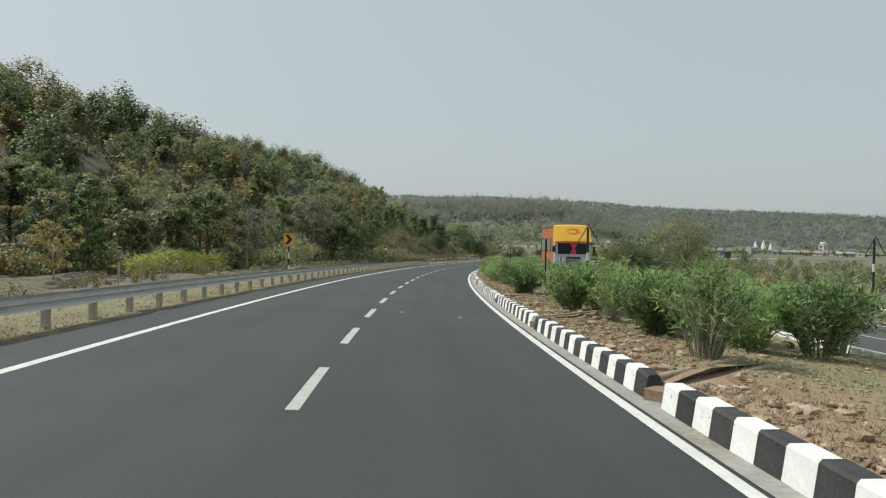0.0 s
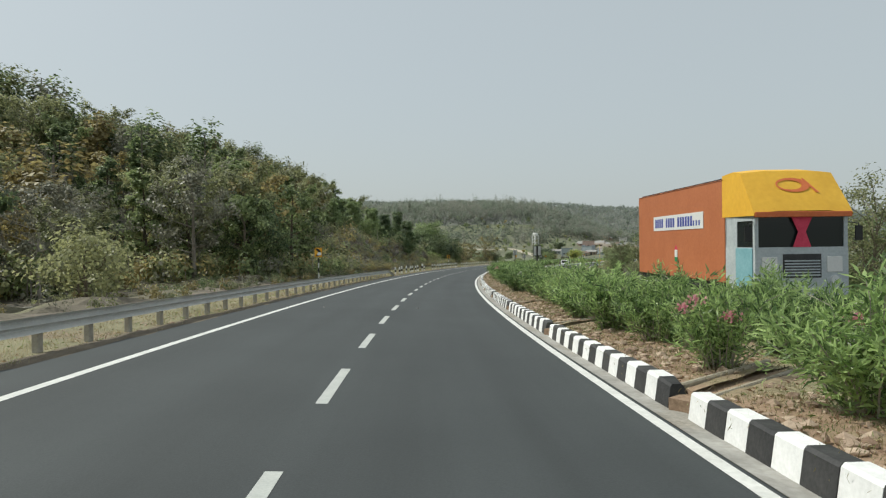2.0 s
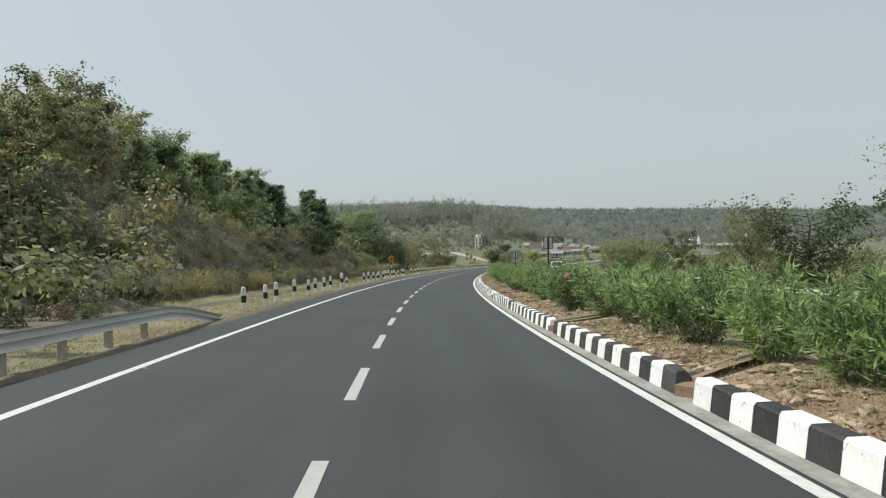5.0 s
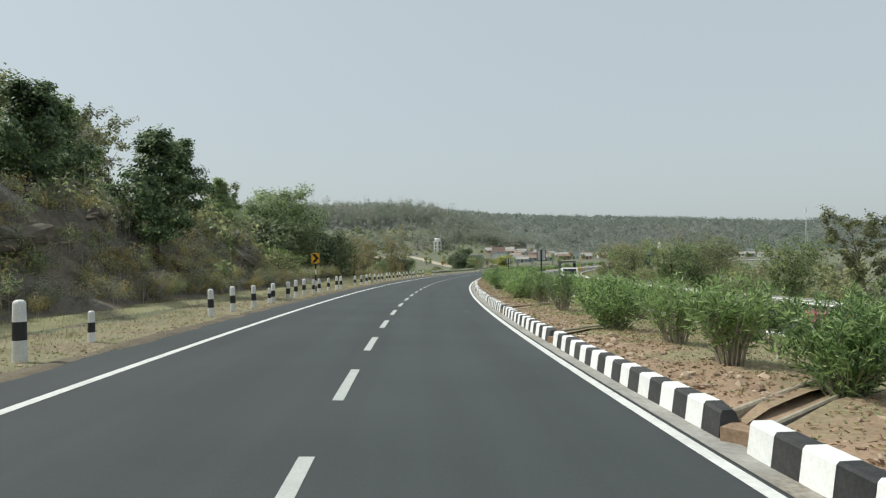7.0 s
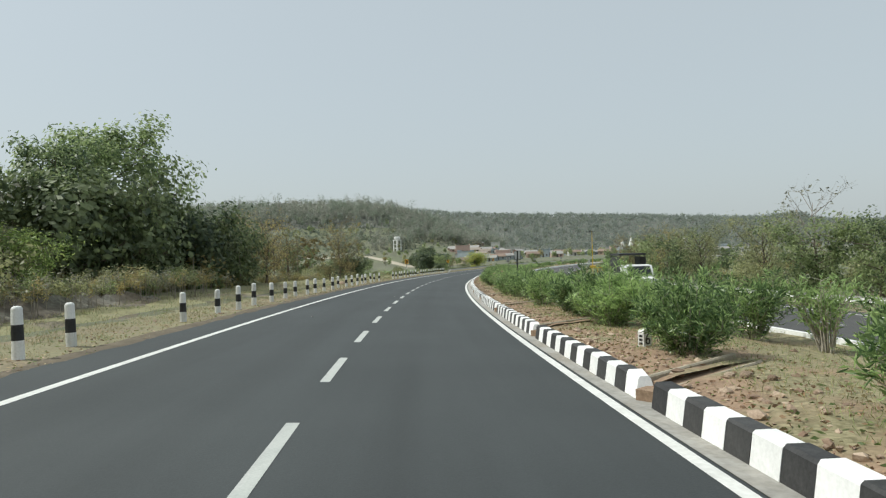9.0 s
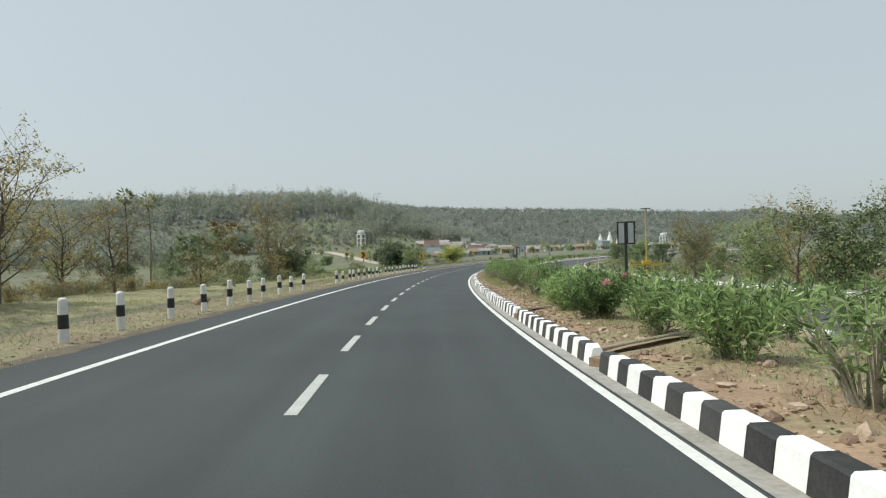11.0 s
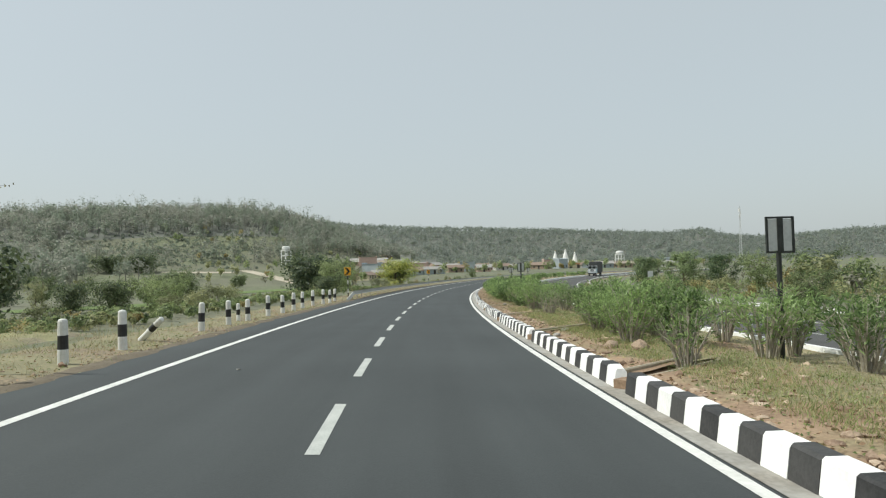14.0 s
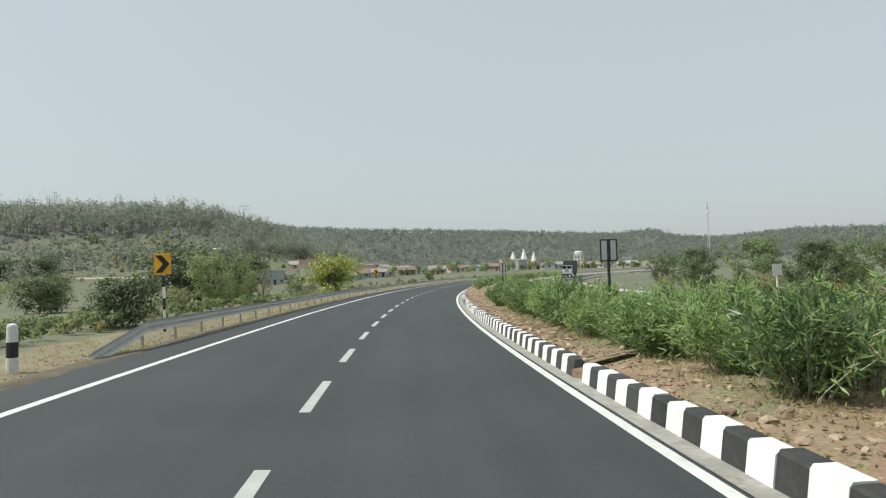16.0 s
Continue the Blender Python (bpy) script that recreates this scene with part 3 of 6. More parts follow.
post = thing("guide_post", "round concrete guide post banded white, black and white", "guide post", standing(116.7, -5.08), group="guide posts along the verge")
for data, nm in zip(guide_post_meshes(), ("base_band", "middle_band", "top_band")):
    part(nm, data, post)
spots = [97, 99.7, 101.5, 104.6, 107, 109.2, 111.2, 113.3, 125.6, 127.6, 129.8, 132.8, 135.1, 136.9, 138.9, 141.0, 142.6, 145.2, 147.6, 149.2, 154.8, 157.6, 159.4, 161.8, 164.2, 166.8, 168.8, 170.9, 173.2, 175.6, 178.0, 180.4, 182.8, 185.2, 187.5, 189.8, 192.0, 194.3, 196.5, 198.6,
         208.2, 210.0, 212.2, 214.4, 216.7, 218.9, 221.2, 223.4, 225.6, 230.2, 232.6, 234.9, 237.3, 239.6, 241.6, 243.7, 246.1, 248.5, 250.5, 252.5]
rng = random.Random(7)
for s in spots:
    copy_thing(post, standing(s, -5.08 + rng.uniform(-0.08, 0.08), rng.uniform(-0.05, 0.02), rng.uniform(0, 90), rng.uniform(0.84, 0.9), rng.uniform(-2, 2)))
fallen = copy_thing(post, standing(227.4, -5.4, 0.12, 60, 0.75, 55))
fallen["label"] = "leaning concrete guide post half fallen over on the verge"
thin = copy_thing(post, standing(119.1, -5.2, -0.02, 0, 0.66))
thin["label"] = "slim guide post banded white and black on the verge"

for s, d in ((132.5, -5.15), (234.7, -5.4)):
    copy_thing(thin, standing(s, d, -0.02, 0, 1.0))

# ---- signs ----
def chevron_sign(s, d, label, lean=0.0, turn=0.0):
    sign = thing("chevron_sign", label, "road sign", standing(s, d, -0.05, turn, 1, lean), group="chevron signs on the bend")
    board = part("board", Build().box(-0.235, -0.015, 1.65, 0.235, 0.0, 2.24, bevel=0.006).mesh("board", SIGN_YELLOW), sign, "yellow board")
    part("chevron", Build().plate([(-0.2, 2.19), (-0.015, 2.19), (0.2, 1.945), (-0.015, 1.7), (-0.2, 1.7), (0.015, 1.945)], -0.022, -0.0155).mesh("chevron", SIGN_BLACK), board, "black arrowhead")
    part("back_frame", Build().box(-0.22, 0.002, 1.69, 0.22, 0.02, 1.74).box(-0.22, 0.002, 2.14, 0.22, 0.02, 2.19).mesh("back_frame", SIGN_BACK), board)
    z = -0.3
    for k in range(7):
        top = z + 0.32 if k < 6 else 2.15
        part("pole_band", Build().box(-0.03, 0.02, z, 0.03, 0.08, top).mesh("pole_band", (POST_WHITE, POST_BLACK)[k % 2]), sign)
        z = top
    return sign


chevron_sign(32.9, -5.9, "yellow and black chevron sign on a banded pole")
torn = chevron_sign(71.4, -6.5, "yellow and black chevron sign with a torn pale patch")
part("torn_patch", Build().plate([(-0.05, 1.76), (0.19, 1.78), (0.2, 1.94), (0.04, 1.97), (-0.06, 1.9)], -0.027, -0.0225).mesh("torn_patch", POST_WHITE), torn, "pale torn patch")
for s in (144.4, 222.1, 260.4, 309.8):
    chevron_sign(s, -5.7, "yellow and black chevron sign on a banded pole")


def delineator(s, d, label, dz=-0.1):
    sign = thing("median_sign", label, "road sign", standing(s, d, dz), group="framed twin boards in the median")
    part("pole", Build().tube([(0, 0, -0.3), (0, 0, 2.8)], [0.045, 0.045], 10).mesh("pole", POLE_DARK), sign)
    frame_part = part("frame", Build().box(-0.26, -0.08, 2.2, -0.225, -0.04, 2.82).box(0.225, -0.08, 2.2, 0.26, -0.04, 2.82).box(-0.26, -0.08, 2.18, 0.26, -0.04, 2.215)
         .box(-0.26, -0.08, 2.805, 0.26, -0.04, 2.84).mesh("frame", POLE_DARK), sign, "black steel frame")
    for x in (-0.215, 0.055):
        part("board", Build().box(x, -0.066, 2.225, x + 0.16, -0.05, 2.795).mesh("board", SIGN_BACK), frame_part, "plain pale board")
    part("bar", Build().box(-0.05, -0.085, 2.2, 0.05, -0.067, 2.82).mesh("bar", POLE_DARK), sign)
    return sign


for s in (34.2, 72.0, 110.8, 145.0, 185.2, 223.5, 261.0, 298.0, 340.0):
    delineator(s, {223.5: 7.5, 145.0: 7.45}.get(s, 7.2), "pale twin board in a black frame on a dark pole", 0.22 if s == 110.8 else -0.1)

# ---- plants ----
def raw_mesh(name, verts, quads, mats, picks=None):
    """A mesh of quads from arrays."""
    me = bpy.data.meshes.new(name)
    n, m = len(verts), len(quads)
    me.vertices.add(n)
    me.vertices.foreach_set("co", np.asarray(verts, np.float32).ravel())
    me.loops.add(4 * m)
    me.loops.foreach_set("vertex_index", np.asarray(quads, np.int32).ravel())
    me.polygons.add(m)
    me.polygons.foreach_set("loop_start", np.arange(0, 4 * m, 4, dtype=np.int32))
    for k in mats if isinstance(mats, (list, tuple)) else [mats]:
        me.materials.append(k)
    if picks is not None:
        me.polygons.foreach_set("material_index", np.asarray(picks, np.int32))
    me.update(calc_edges=True)
    return me


def unit(a):
    return a / np.maximum(np.linalg.norm(a, axis=1, keepdims=True), 1e-6)


def leaf_quads(points, ways, length, width, g, tilt=0.6):
    """Pointed leaves that start at the points and grow roughly along the ways."""
    n = len(points)
    way = unit(ways + tilt * g.normal(size=(n, 3)))
    side = unit(np.cross(way, g.normal(size=(n, 3))))
    long = (length * g.uniform(0.6, 1.3, n))[:, None]
    wide = (width * g.uniform(0.7, 1.25, n))[:, None]
    lift = np.cross(way, side) * long * g.uniform(-0.22, 0.22, (n, 1))
    v = np.stack([points, points + way * long * 0.5 + side * wide / 2 + lift, points + way * long, points + way * long * 0.5 - side * wide / 2 + lift], 1)
    return v.reshape(-1, 3), np.arange(4 * n).reshape(-1, 4)


def facing_quads(points, outs, length, width, g, wobble):
    """Leaf sprays whose faces look outwards from their clump, more or less, as foliage turns to the light."""
    n = len(points)
    face = unit(outs + wobble * g.normal(size=(n, 3)))
    way = unit(np.cross(face, g.normal(size=(n, 3))))
    side = np.cross(face, way)
    long = (length * g.uniform(0.6, 1.3, n))[:, None]
    wide = (width * g.uniform(0.7, 1.25, n))[:, None]
    lift = face * long * g.uniform(-0.12, 0.2, (n, 1))
    v = np.stack([points - way * long * 0.5, points + side * wide / 2 + lift, points + way * long * 0.5, points - side * wide / 2 + lift], 1)
    return v.reshape(-1, 3), np.arange(4 * n).reshape(-1, 4)


def grow(seed, height, spread, clear, limbs, twigs, trunk_r, shape="round", sides=5):
    """Trunk, limbs and twigs of a tree of that height: the wood, and the places and ways of its twig ends."""
    g = np.random.default_rng(seed)
    wood = Build()
    pts = [Vector((0, 0, -0.4))]
    lean = Vector((g.normal() * 0.05, g.normal() * 0.05, 0))
    top = height * 0.86
    for k in range(1, 7):
        z = top * k / 6
        pts.append(Vector((lean.x * z + 0.06 * height * 0.25 * g.normal() * k / 6, lean.y * z + 0.06 * height * 0.25 * g.normal() * k / 6, z)))
    wood.tube(pts, [trunk_r * f for f in (1.5, 1.0, 0.85, 0.68, 0.5, 0.32, 0.12)], 7)
    ends, ways = [], []
    for k in range(limbs):
        f = clear + (0.97 - clear) * (k + g.uniform(0, 0.8)) / limbs
        z = top * f
        i = min(5, int(f * 6))
        base = pts[i].lerp(pts[i + 1], f * 6 - i)
        a = k * 2.4 + g.uniform(-0.5, 0.5)
        rel = (f - clear) / (1 - clear)
        reach = spread * {"round": math.sin(math.pi * min(1, 0.22 + 0.75 * rel)) ** 0.7, "cone": 1.05 - 0.85 * rel, "vase": 0.55 + 0.5 * rel, "flat": 0.5 + 0.7 * rel}[shape] * g.uniform(0.7, 1.15)
        rise = reach * {"round": 0.55, "cone": 0.35, "vase": 1.3, "flat": 0.4}[shape] * g.uniform(0.6, 1.3)
        out = Vector((math.cos(a), math.sin(a), 0))
        mid = base + out * reach * 0.5 + Vector((0, 0, rise * 0.35 + 0.1 * g.normal()))
        tip = base + out * reach + Vector((0.15 * reach * g.normal(), 0.15 * reach * g.normal(), rise))
        tip.z = min(tip.z, height)
        r = trunk_r * 0.42 * (1 - 0.55 * f)
        wood.tube([base, mid, tip], [r, r * 0.6, r * 0.16], sides, cap=False)
        for j in range(twigs):
            u = g.uniform(0.3, 1.0)
            q = base.lerp(mid, u * 2) if u < 0.5 else mid.lerp(tip, u * 2 - 1)
            w = (out * g.uniform(0.2, 1.0) + Vector((g.normal() * 0.7, g.normal() * 0.7, g.uniform(-0.1, 1.0)))).normalized()
            e = q + w * reach * g.uniform(0.22, 0.5)
            wood.tube([q, q.lerp(e, 0.5) + Vector(g.normal(size=3)) * 0.04 * reach, e], [r * 0.36, r * 0.22, r * 0.07], 3, cap=False)
            ends += [q.lerp(e, 0.45), q.lerp(e, 0.75), e]
            ways += [w, w, w]
        ends.append(tip)
        ways.append(out)
    ends.append(pts[-1])
    ways.append(Vector((0, 0, 1)))
    return wood, np.array(ends), np.array(ways), g


def crown_of(name, ends, ways, g, n, clump, length, width, mat, droop=0.0):
    k = g.integers(0, len(ends), n)
    p = ends[k] + g.normal(size=(n, 3)) * clump * np.array([1, 1, 0.75])
    if droop:
        v, q = leaf_quads(p, ways[k] * 0.5 + unit(g.normal(size=(n, 3))) + np.array([0, 0, 0.2 - droop]), length, width, g)
    else:
        heart = ends.mean(0)
        v, q = facing_quads(p, unit(p - heart) * 0.8 + unit(p - ends[k]) * 0.4 + np.array([0, 0, 0.45]), length * 1.05, width, g, 0.5)
    return raw_mesh(name, v, q, mat)


def make_tree(name, label, seed, height, spread, clear, limbs, twigs, r, shape, leaves, clump, length, width, leaf, bark=None, droop=0.0):
    """A tree that stands far below the ground until copies of it are planted: returns its meshes."""
    wood, ends, ways, g = grow(seed, height, spread, clear, limbs, twigs, r, shape)
    trunk = wood.mesh("trunk", bark or BARK, smooth=True)
    crown = crown_of("crown", ends, ways, g, leaves, clump, length, width, leaf, droop) if leaves else None
    return dict(name=name, label=label, trunk=trunk, crown=crown, height=height)


KINDS = {
    "sal": make_tree("sal_tree", "broad-leaved green forest tree with a dense uneven crown", 11, 8.5, 2.6, 0.2, 16, 5, 0.16, "round", 3600, 0.2, 0.31, 0.18, LEAF_GREEN),
    "sal_b": make_tree("sal_tree", "tall green forest tree with a narrow leafy crown", 12, 9.5, 2.3, 0.15, 18, 5, 0.17, "cone", 3800, 0.2, 0.31, 0.18, LEAF_GREEN),
    "olive": make_tree("forest_tree", "dusty olive-green forest tree with an open crown", 13, 8.0, 2.9, 0.25, 15, 5, 0.15, "vase", 3600, 0.19, 0.26, 0.145, LEAF_OLIVE),
    "turning": make_tree("teak_tree", "teak tree with thinning yellow-brown dry leaves", 14, 8.2, 2.5, 0.25, 14, 5, 0.14, "round", 2000, 0.17, 0.3, 0.2, LEAF_BROWN, PALE_BARK),
    "bare": make_tree("bare_tree", "leafless pale-barked tree with fine upright branches", 15, 8.4, 2.6, 0.25, 17, 9, 0.13, "vase", 240, 0.08, 0.25, 0.15, LEAF_GREY, PALE_BARK),
    "dusty": make_tree("forest_tree", "grey-green half-bare forest tree with dusty leaves", 16, 8.0, 2.7, 0.22, 16, 6, 0.14, "round", 2500, 0.19, 0.24, 0.14, LEAF_GREY, PALE_BARK),
    "shrub": make_tree("wild_shrub", "rounded wild green shrub with small leaves", 17, 3.0, 1.7, 0.05, 14, 6, 0.07, "round", 1500, 0.24, 0.2, 0.12, LEAF_OLIVE),
    "scrub": make_tree("scrub_tree", "low spreading green scrub tree", 18, 5.2, 3.0, 0.1, 22, 7, 0.13, "flat", 4400, 0.24, 0.22, 0.13, LEAF_GREEN),
    "acacia": make_tree("scrub_tree", "feathery yellow-green scrub tree", 19, 5.5, 2.8, 0.1, 22, 7, 0.12, "vase", 4400, 0.22, 0.17, 0.08, LEAF_OLIVE),
    "gold": make_tree("wild_shrub", "round shrub covered in yellow-green leaves", 20, 2.6, 1.9, 0.05, 16, 6, 0.06, "round", 2200, 0.25, 0.17, 0.1, leafage("leaves_gold", (0.24, 0.26, 0.05), (0.5, 0.51, 0.13))),
    "rust": make_tree("scrub_tree", "wiry brown half-bare scrub tree with fine branches", 21, 5.6, 2.8, 0.12, 24, 13, 0.11, "vase", 2200, 0.1, 0.15, 0.08, LEAF_BROWN),
}
LEAF_DARK = leafage("leaves_dark", (0.062, 0.092, 0.05), (0.2, 0.245, 0.115), through=0.44)
KINDS["thicket"] = make_tree("thicket_bush", "dense dark green bush with foliage down to the ground", 27, 4.0, 2.7, 0.02, 26, 7, 0.1, "round", 4600, 0.36, 0.27, 0.17, LEAF_DARK)
LEAF_BIG = leafage("leaves_large", (0.09, 0.14, 0.07), (0.36, 0.44, 0.2), through=0.48)
KINDS["tall"] = make_tree("roadside_tree", "tall dense green tree with large glossy leaves on the bank", 22, 8.0, 2.35, 0.16, 26, 7, 0.15, "cone", 9500, 0.23, 0.22, 0.135, LEAF_BIG)
KINDS["lush"] = make_tree("roadside_tree", "bushy green tree with large leaves and long shoots", 23, 7.5, 3.4, 0.1, 24, 7, 0.17, "round", 9000, 0.31, 0.22, 0.135, LEAF_BIG)
KINDS["teak"] = make_tree("young_teak", "young teak with big drooping yellow-green leaves", 24, 4.2, 1.3, 0.2, 9, 3, 0.07, "round", 240, 0.16, 0.42, 0.28, LEAF_BROWN, droop=0.7)
KINDS["bright"] = make_tree("wild_shrub", "feathery bright green wild shrub", 28, 3.2, 2.3, 0.03, 22, 8, 0.07, "round", 4200, 0.26, 0.2, 0.07, leafage("leaves_bright", (0.15, 0.22, 0.06), (0.46, 0.56, 0.18), through=0.55))
KINDS["green_teak"] = make_tree("young_teak", "young teak with big drooping leaves", 25, 4.8, 1.7, 0.16, 13, 5, 0.08, "round", 520, 0.2, 0.38, 0.25, LEAF_DARK, droop=0.5)


def plant(kind, place, scale=1.0, turn=None, label="", group="", squash=1.0):
    k = KINDS[kind]
    turn = random.uniform(0, 360) if turn is None else turn
    t = thing(k["name"], label or k["label"], "shrub" if "shrub" in k["name"] or "bush" in k["name"] else "tree", pose(*place, 0, 0, turn) @ Matrix.Diagonal((scale * squash, scale * squash, scale, 1)), group)
    part("trunk", k["trunk"], t)
    if k["crown"]:
        part("crown", k["crown"], t)
    return t


random.seed(21)
# hillside wood: trees that stand nearest the road, each its own thing
near, rest = [], []
for i in range(0, 46):
    for j in range(0, 37):
        s = 12 + i * 4.7 + random.uniform(-2.3, 2.3)
        toe = float(np.interp(s, [-60, 19, 49, 77, 93, 137, 187, 217], [42, 37, 26, 12.5, 10, 10.5, 13.5, 20]))
        d = -toe - 1.0 - j * 4.2 + random.uniform(-2.0, 2.0)
        if s > 150 + 1.3 * max(0, -d - 18) - random.uniform(0, 8) or s + 0.35 * d > 184 or d < -150 or (s > 117 and d > -24):
            continue
        if s > 90 and -d < toe + 6:
            continue
        (near if -d - toe < 30 and 40 < s < 187 else rest).append((s, d))
random.shuffle(near)
rest += near[130:]
near = near[:130]
MIX = ["sal"] * 6 + ["sal_b"] * 4 + ["olive"] * 7 + ["turning"] * 3 + ["dusty"] * 3 + ["bare"] * 2
heights = land(np.array([spot(*p).x for p in near]), np.array([spot(*p).y for p in near]))
for (s, d), z in zip(near, heights):
    p = spot(s, d)
    p.z = float(z) - 0.1
    plant(random.choice(MIX), p, random.uniform(0.72, 1.12), group="trees of the hillside wood")

def wood_stuff(name, label, places, leaves, length, width, mats, tall, share, wide=0.3, centre=0.62, deep=0.2, calm=0.6, lobe_count=5, lobe_size=0.24, sky=0.35, bark=None, giants=0.0):
    """A wood too far off to count: one mesh of leaf sprays on thin trunks."""
    g = np.random.default_rng(len(places))
    vs, qs, ks, base = [], [], [], 0
    for (x, y, z) in places:
        h = tall * g.uniform(0.65, 1.2) * (1.4 if giants and g.random() < giants else 1.0)
        m = int(g.choice(len(mats), p=share))
        n = leaves if m < len(mats) - 1 else leaves // 2
        lobes = unit(g.normal(size=(lobe_count, 3))) * g.uniform(0.35, 1.0, (lobe_count, 1)) * np.array([wide, wide, deep]) * 1.5 * h + np.array([0, 0, centre * h])
        u = unit(g.normal(size=(n, 3)))
        p = lobes[g.integers(0, lobe_count, n)] + u * (g.uniform(0.02, 1, (n, 1)) ** 0.55) * np.array([1, 1, 1.2]) * lobe_size * h
        out = unit(p - np.array([0, 0, 0.35 * h])) + 0.4 * u + np.array([0, 0, sky])
        v, q = facing_quads(p + np.array([x, y, z]), out, length, width, g, calm)
        vs.append(v)
        qs.append(q + base)
        ks.append(np.full(n, m))
        base += len(v)
        r = 0.014 * h
        tv = np.array([[x - r, y, z - 0.5], [x + r, y, z - 0.5], [x + r * 0.4, y, z + 0.75 * h], [x - r * 0.4, y, z + 0.75 * h],
                       [x, y - r, z - 0.5], [x, y + r, z - 0.5], [x, y + r * 0.4, z + 0.75 * h], [x, y - r * 0.4, z + 0.75 * h]])
        vs.append(tv)
        qs.append(np.array([[0, 1, 2, 3], [4, 5, 6, 7]]) + base)
        ks.append(np.full(2, len(mats)))
        base += 8
    return thing(name, label, "wood", kind="stuff", data=raw_mesh(name, np.concatenate(vs), np.concatenate(qs), list(mats) + [bark or PALE_BARK], np.concatenate(ks)))


pp = [spot(*p) for p in rest]
zz = land(np.array([p.x for p in pp]), np.array([p.y for p in pp]))
wood_stuff("hill_wood", "dense mixed dry forest covering the hillside", [(p.x, p.y, float(z)) for p, z in zip(pp, zz)], 760, 0.5, 0.36,
           [LEAF_GREEN, LEAF_OLIVE, LEAF_BROWN, LEAF_GREY], 10.2, [0.42, 0.32, 0.1, 0.16], 0.15, 0.55, 0.2, 0.45, 7, 0.15, 0.6)
# undergrowth at the wood's foot
under = []
for k in range(620):
    s = random.uniform(14, 187)
    toe = float(np.interp(s, [-60, 19, 49, 77, 93, 137, 187, 217], [42, 37, 26, 12.5, 10, 10.5, 13.5, 20]))
    if 108 < s < 172 and random.random() < 0.6:
        continue
    under.append(spot(s, -toe - random.uniform(-1.5, 26) * random.uniform(0.3, 1)))
for k in range(300):
    s = random.uniform(24, 104)
    under.append(spot(s, -float(np.interp(s, [19, 49, 77, 93, 104], [37, 26, 12.5, 10, 10.3])) - random.uniform(0, 7)))
for k in range(420):
    s = random.uniform(30, 130)
    under.append(spot(s, -float(np.interp(s, [19, 49, 77, 93, 130], [37, 26, 12.5, 10, 22])) - random.uniform(12, 85)))
zz = land(np.array([p.x for p in under]), np.array([p.y for p in under]))
wood_stuff("undergrowth", "tangled undergrowth of shrubs and saplings at the wood's foot", [(p.x, p.y, float(z) - 0.5) for p, z in zip(under, zz)], 170, 0.34, 0.2,
           [LEAF_GREEN, LEAF_OLIVE, LEAF_BROWN, LEAF_GREY], 3.4, [0.3, 0.34, 0.16, 0.2], 0.3, 0.42, 0.2)
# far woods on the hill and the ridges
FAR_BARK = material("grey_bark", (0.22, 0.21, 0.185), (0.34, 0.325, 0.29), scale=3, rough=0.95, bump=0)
# paled and greyed: distance haze is put into these leaf colours
FAR_LEAF = leafage("leaves_far_dry_hazed", (0.29, 0.3, 0.25), (0.39, 0.395, 0.335), island=0.25, through=0.6)
FAR_GREEN = leafage("leaves_far_green_hazed", (0.22, 0.26, 0.2), (0.32, 0.36, 0.28), island=0.25, through=0.6)
g = np.random.default_rng(5)
xs, ys = g.uniform(-220, 400, 13000), g.uniform(430, 880, 13000)
dens = np.exp(-hill_reach(xs, ys) ** 3)
foot = (dens > 0.14 + 0.25 * bumps(xs, ys, 45, 4.0)) | ((xs < 48 + 12 * bumps(xs, ys, 40, 2.0)) & (ys > 440 + 60 * g.random(13000)))
glade = np.hypot((xs - 98) / 60, (ys - 596) / 32) + 0.35 * bumps(xs, ys, 30, 9.0)
ok = foot & ((glade > 1) | (g.random(13000) < 0.05)) & (ys < 800)
xs, ys = xs[ok][:5600], ys[ok][:5600]
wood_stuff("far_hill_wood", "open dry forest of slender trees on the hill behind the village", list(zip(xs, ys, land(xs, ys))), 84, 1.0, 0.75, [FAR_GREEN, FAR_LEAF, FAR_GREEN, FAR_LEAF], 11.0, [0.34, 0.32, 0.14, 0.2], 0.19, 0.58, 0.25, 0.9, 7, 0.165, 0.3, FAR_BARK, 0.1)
xs, ys = 98 + g.normal(size=1500) * 50, 590 + g.normal(size=1500) * 26
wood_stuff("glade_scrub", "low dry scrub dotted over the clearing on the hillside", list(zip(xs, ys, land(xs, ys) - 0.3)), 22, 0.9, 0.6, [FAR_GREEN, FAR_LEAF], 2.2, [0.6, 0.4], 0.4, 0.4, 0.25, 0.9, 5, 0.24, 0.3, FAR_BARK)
# cooler and more even still: the ridge's haze lies in its leaf colour
RIDGE_LEAF = leafage("leaves_ridge_hazed", (0.255, 0.29, 0.26), (0.3, 0.335, 0.295), island=0.15, through=0.6)
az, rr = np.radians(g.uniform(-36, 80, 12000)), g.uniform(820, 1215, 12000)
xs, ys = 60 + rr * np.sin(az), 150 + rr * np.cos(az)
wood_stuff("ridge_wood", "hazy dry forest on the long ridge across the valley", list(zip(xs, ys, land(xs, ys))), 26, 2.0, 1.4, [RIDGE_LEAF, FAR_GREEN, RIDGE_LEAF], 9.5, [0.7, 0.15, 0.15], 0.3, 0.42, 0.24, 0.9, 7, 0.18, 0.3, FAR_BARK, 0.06)

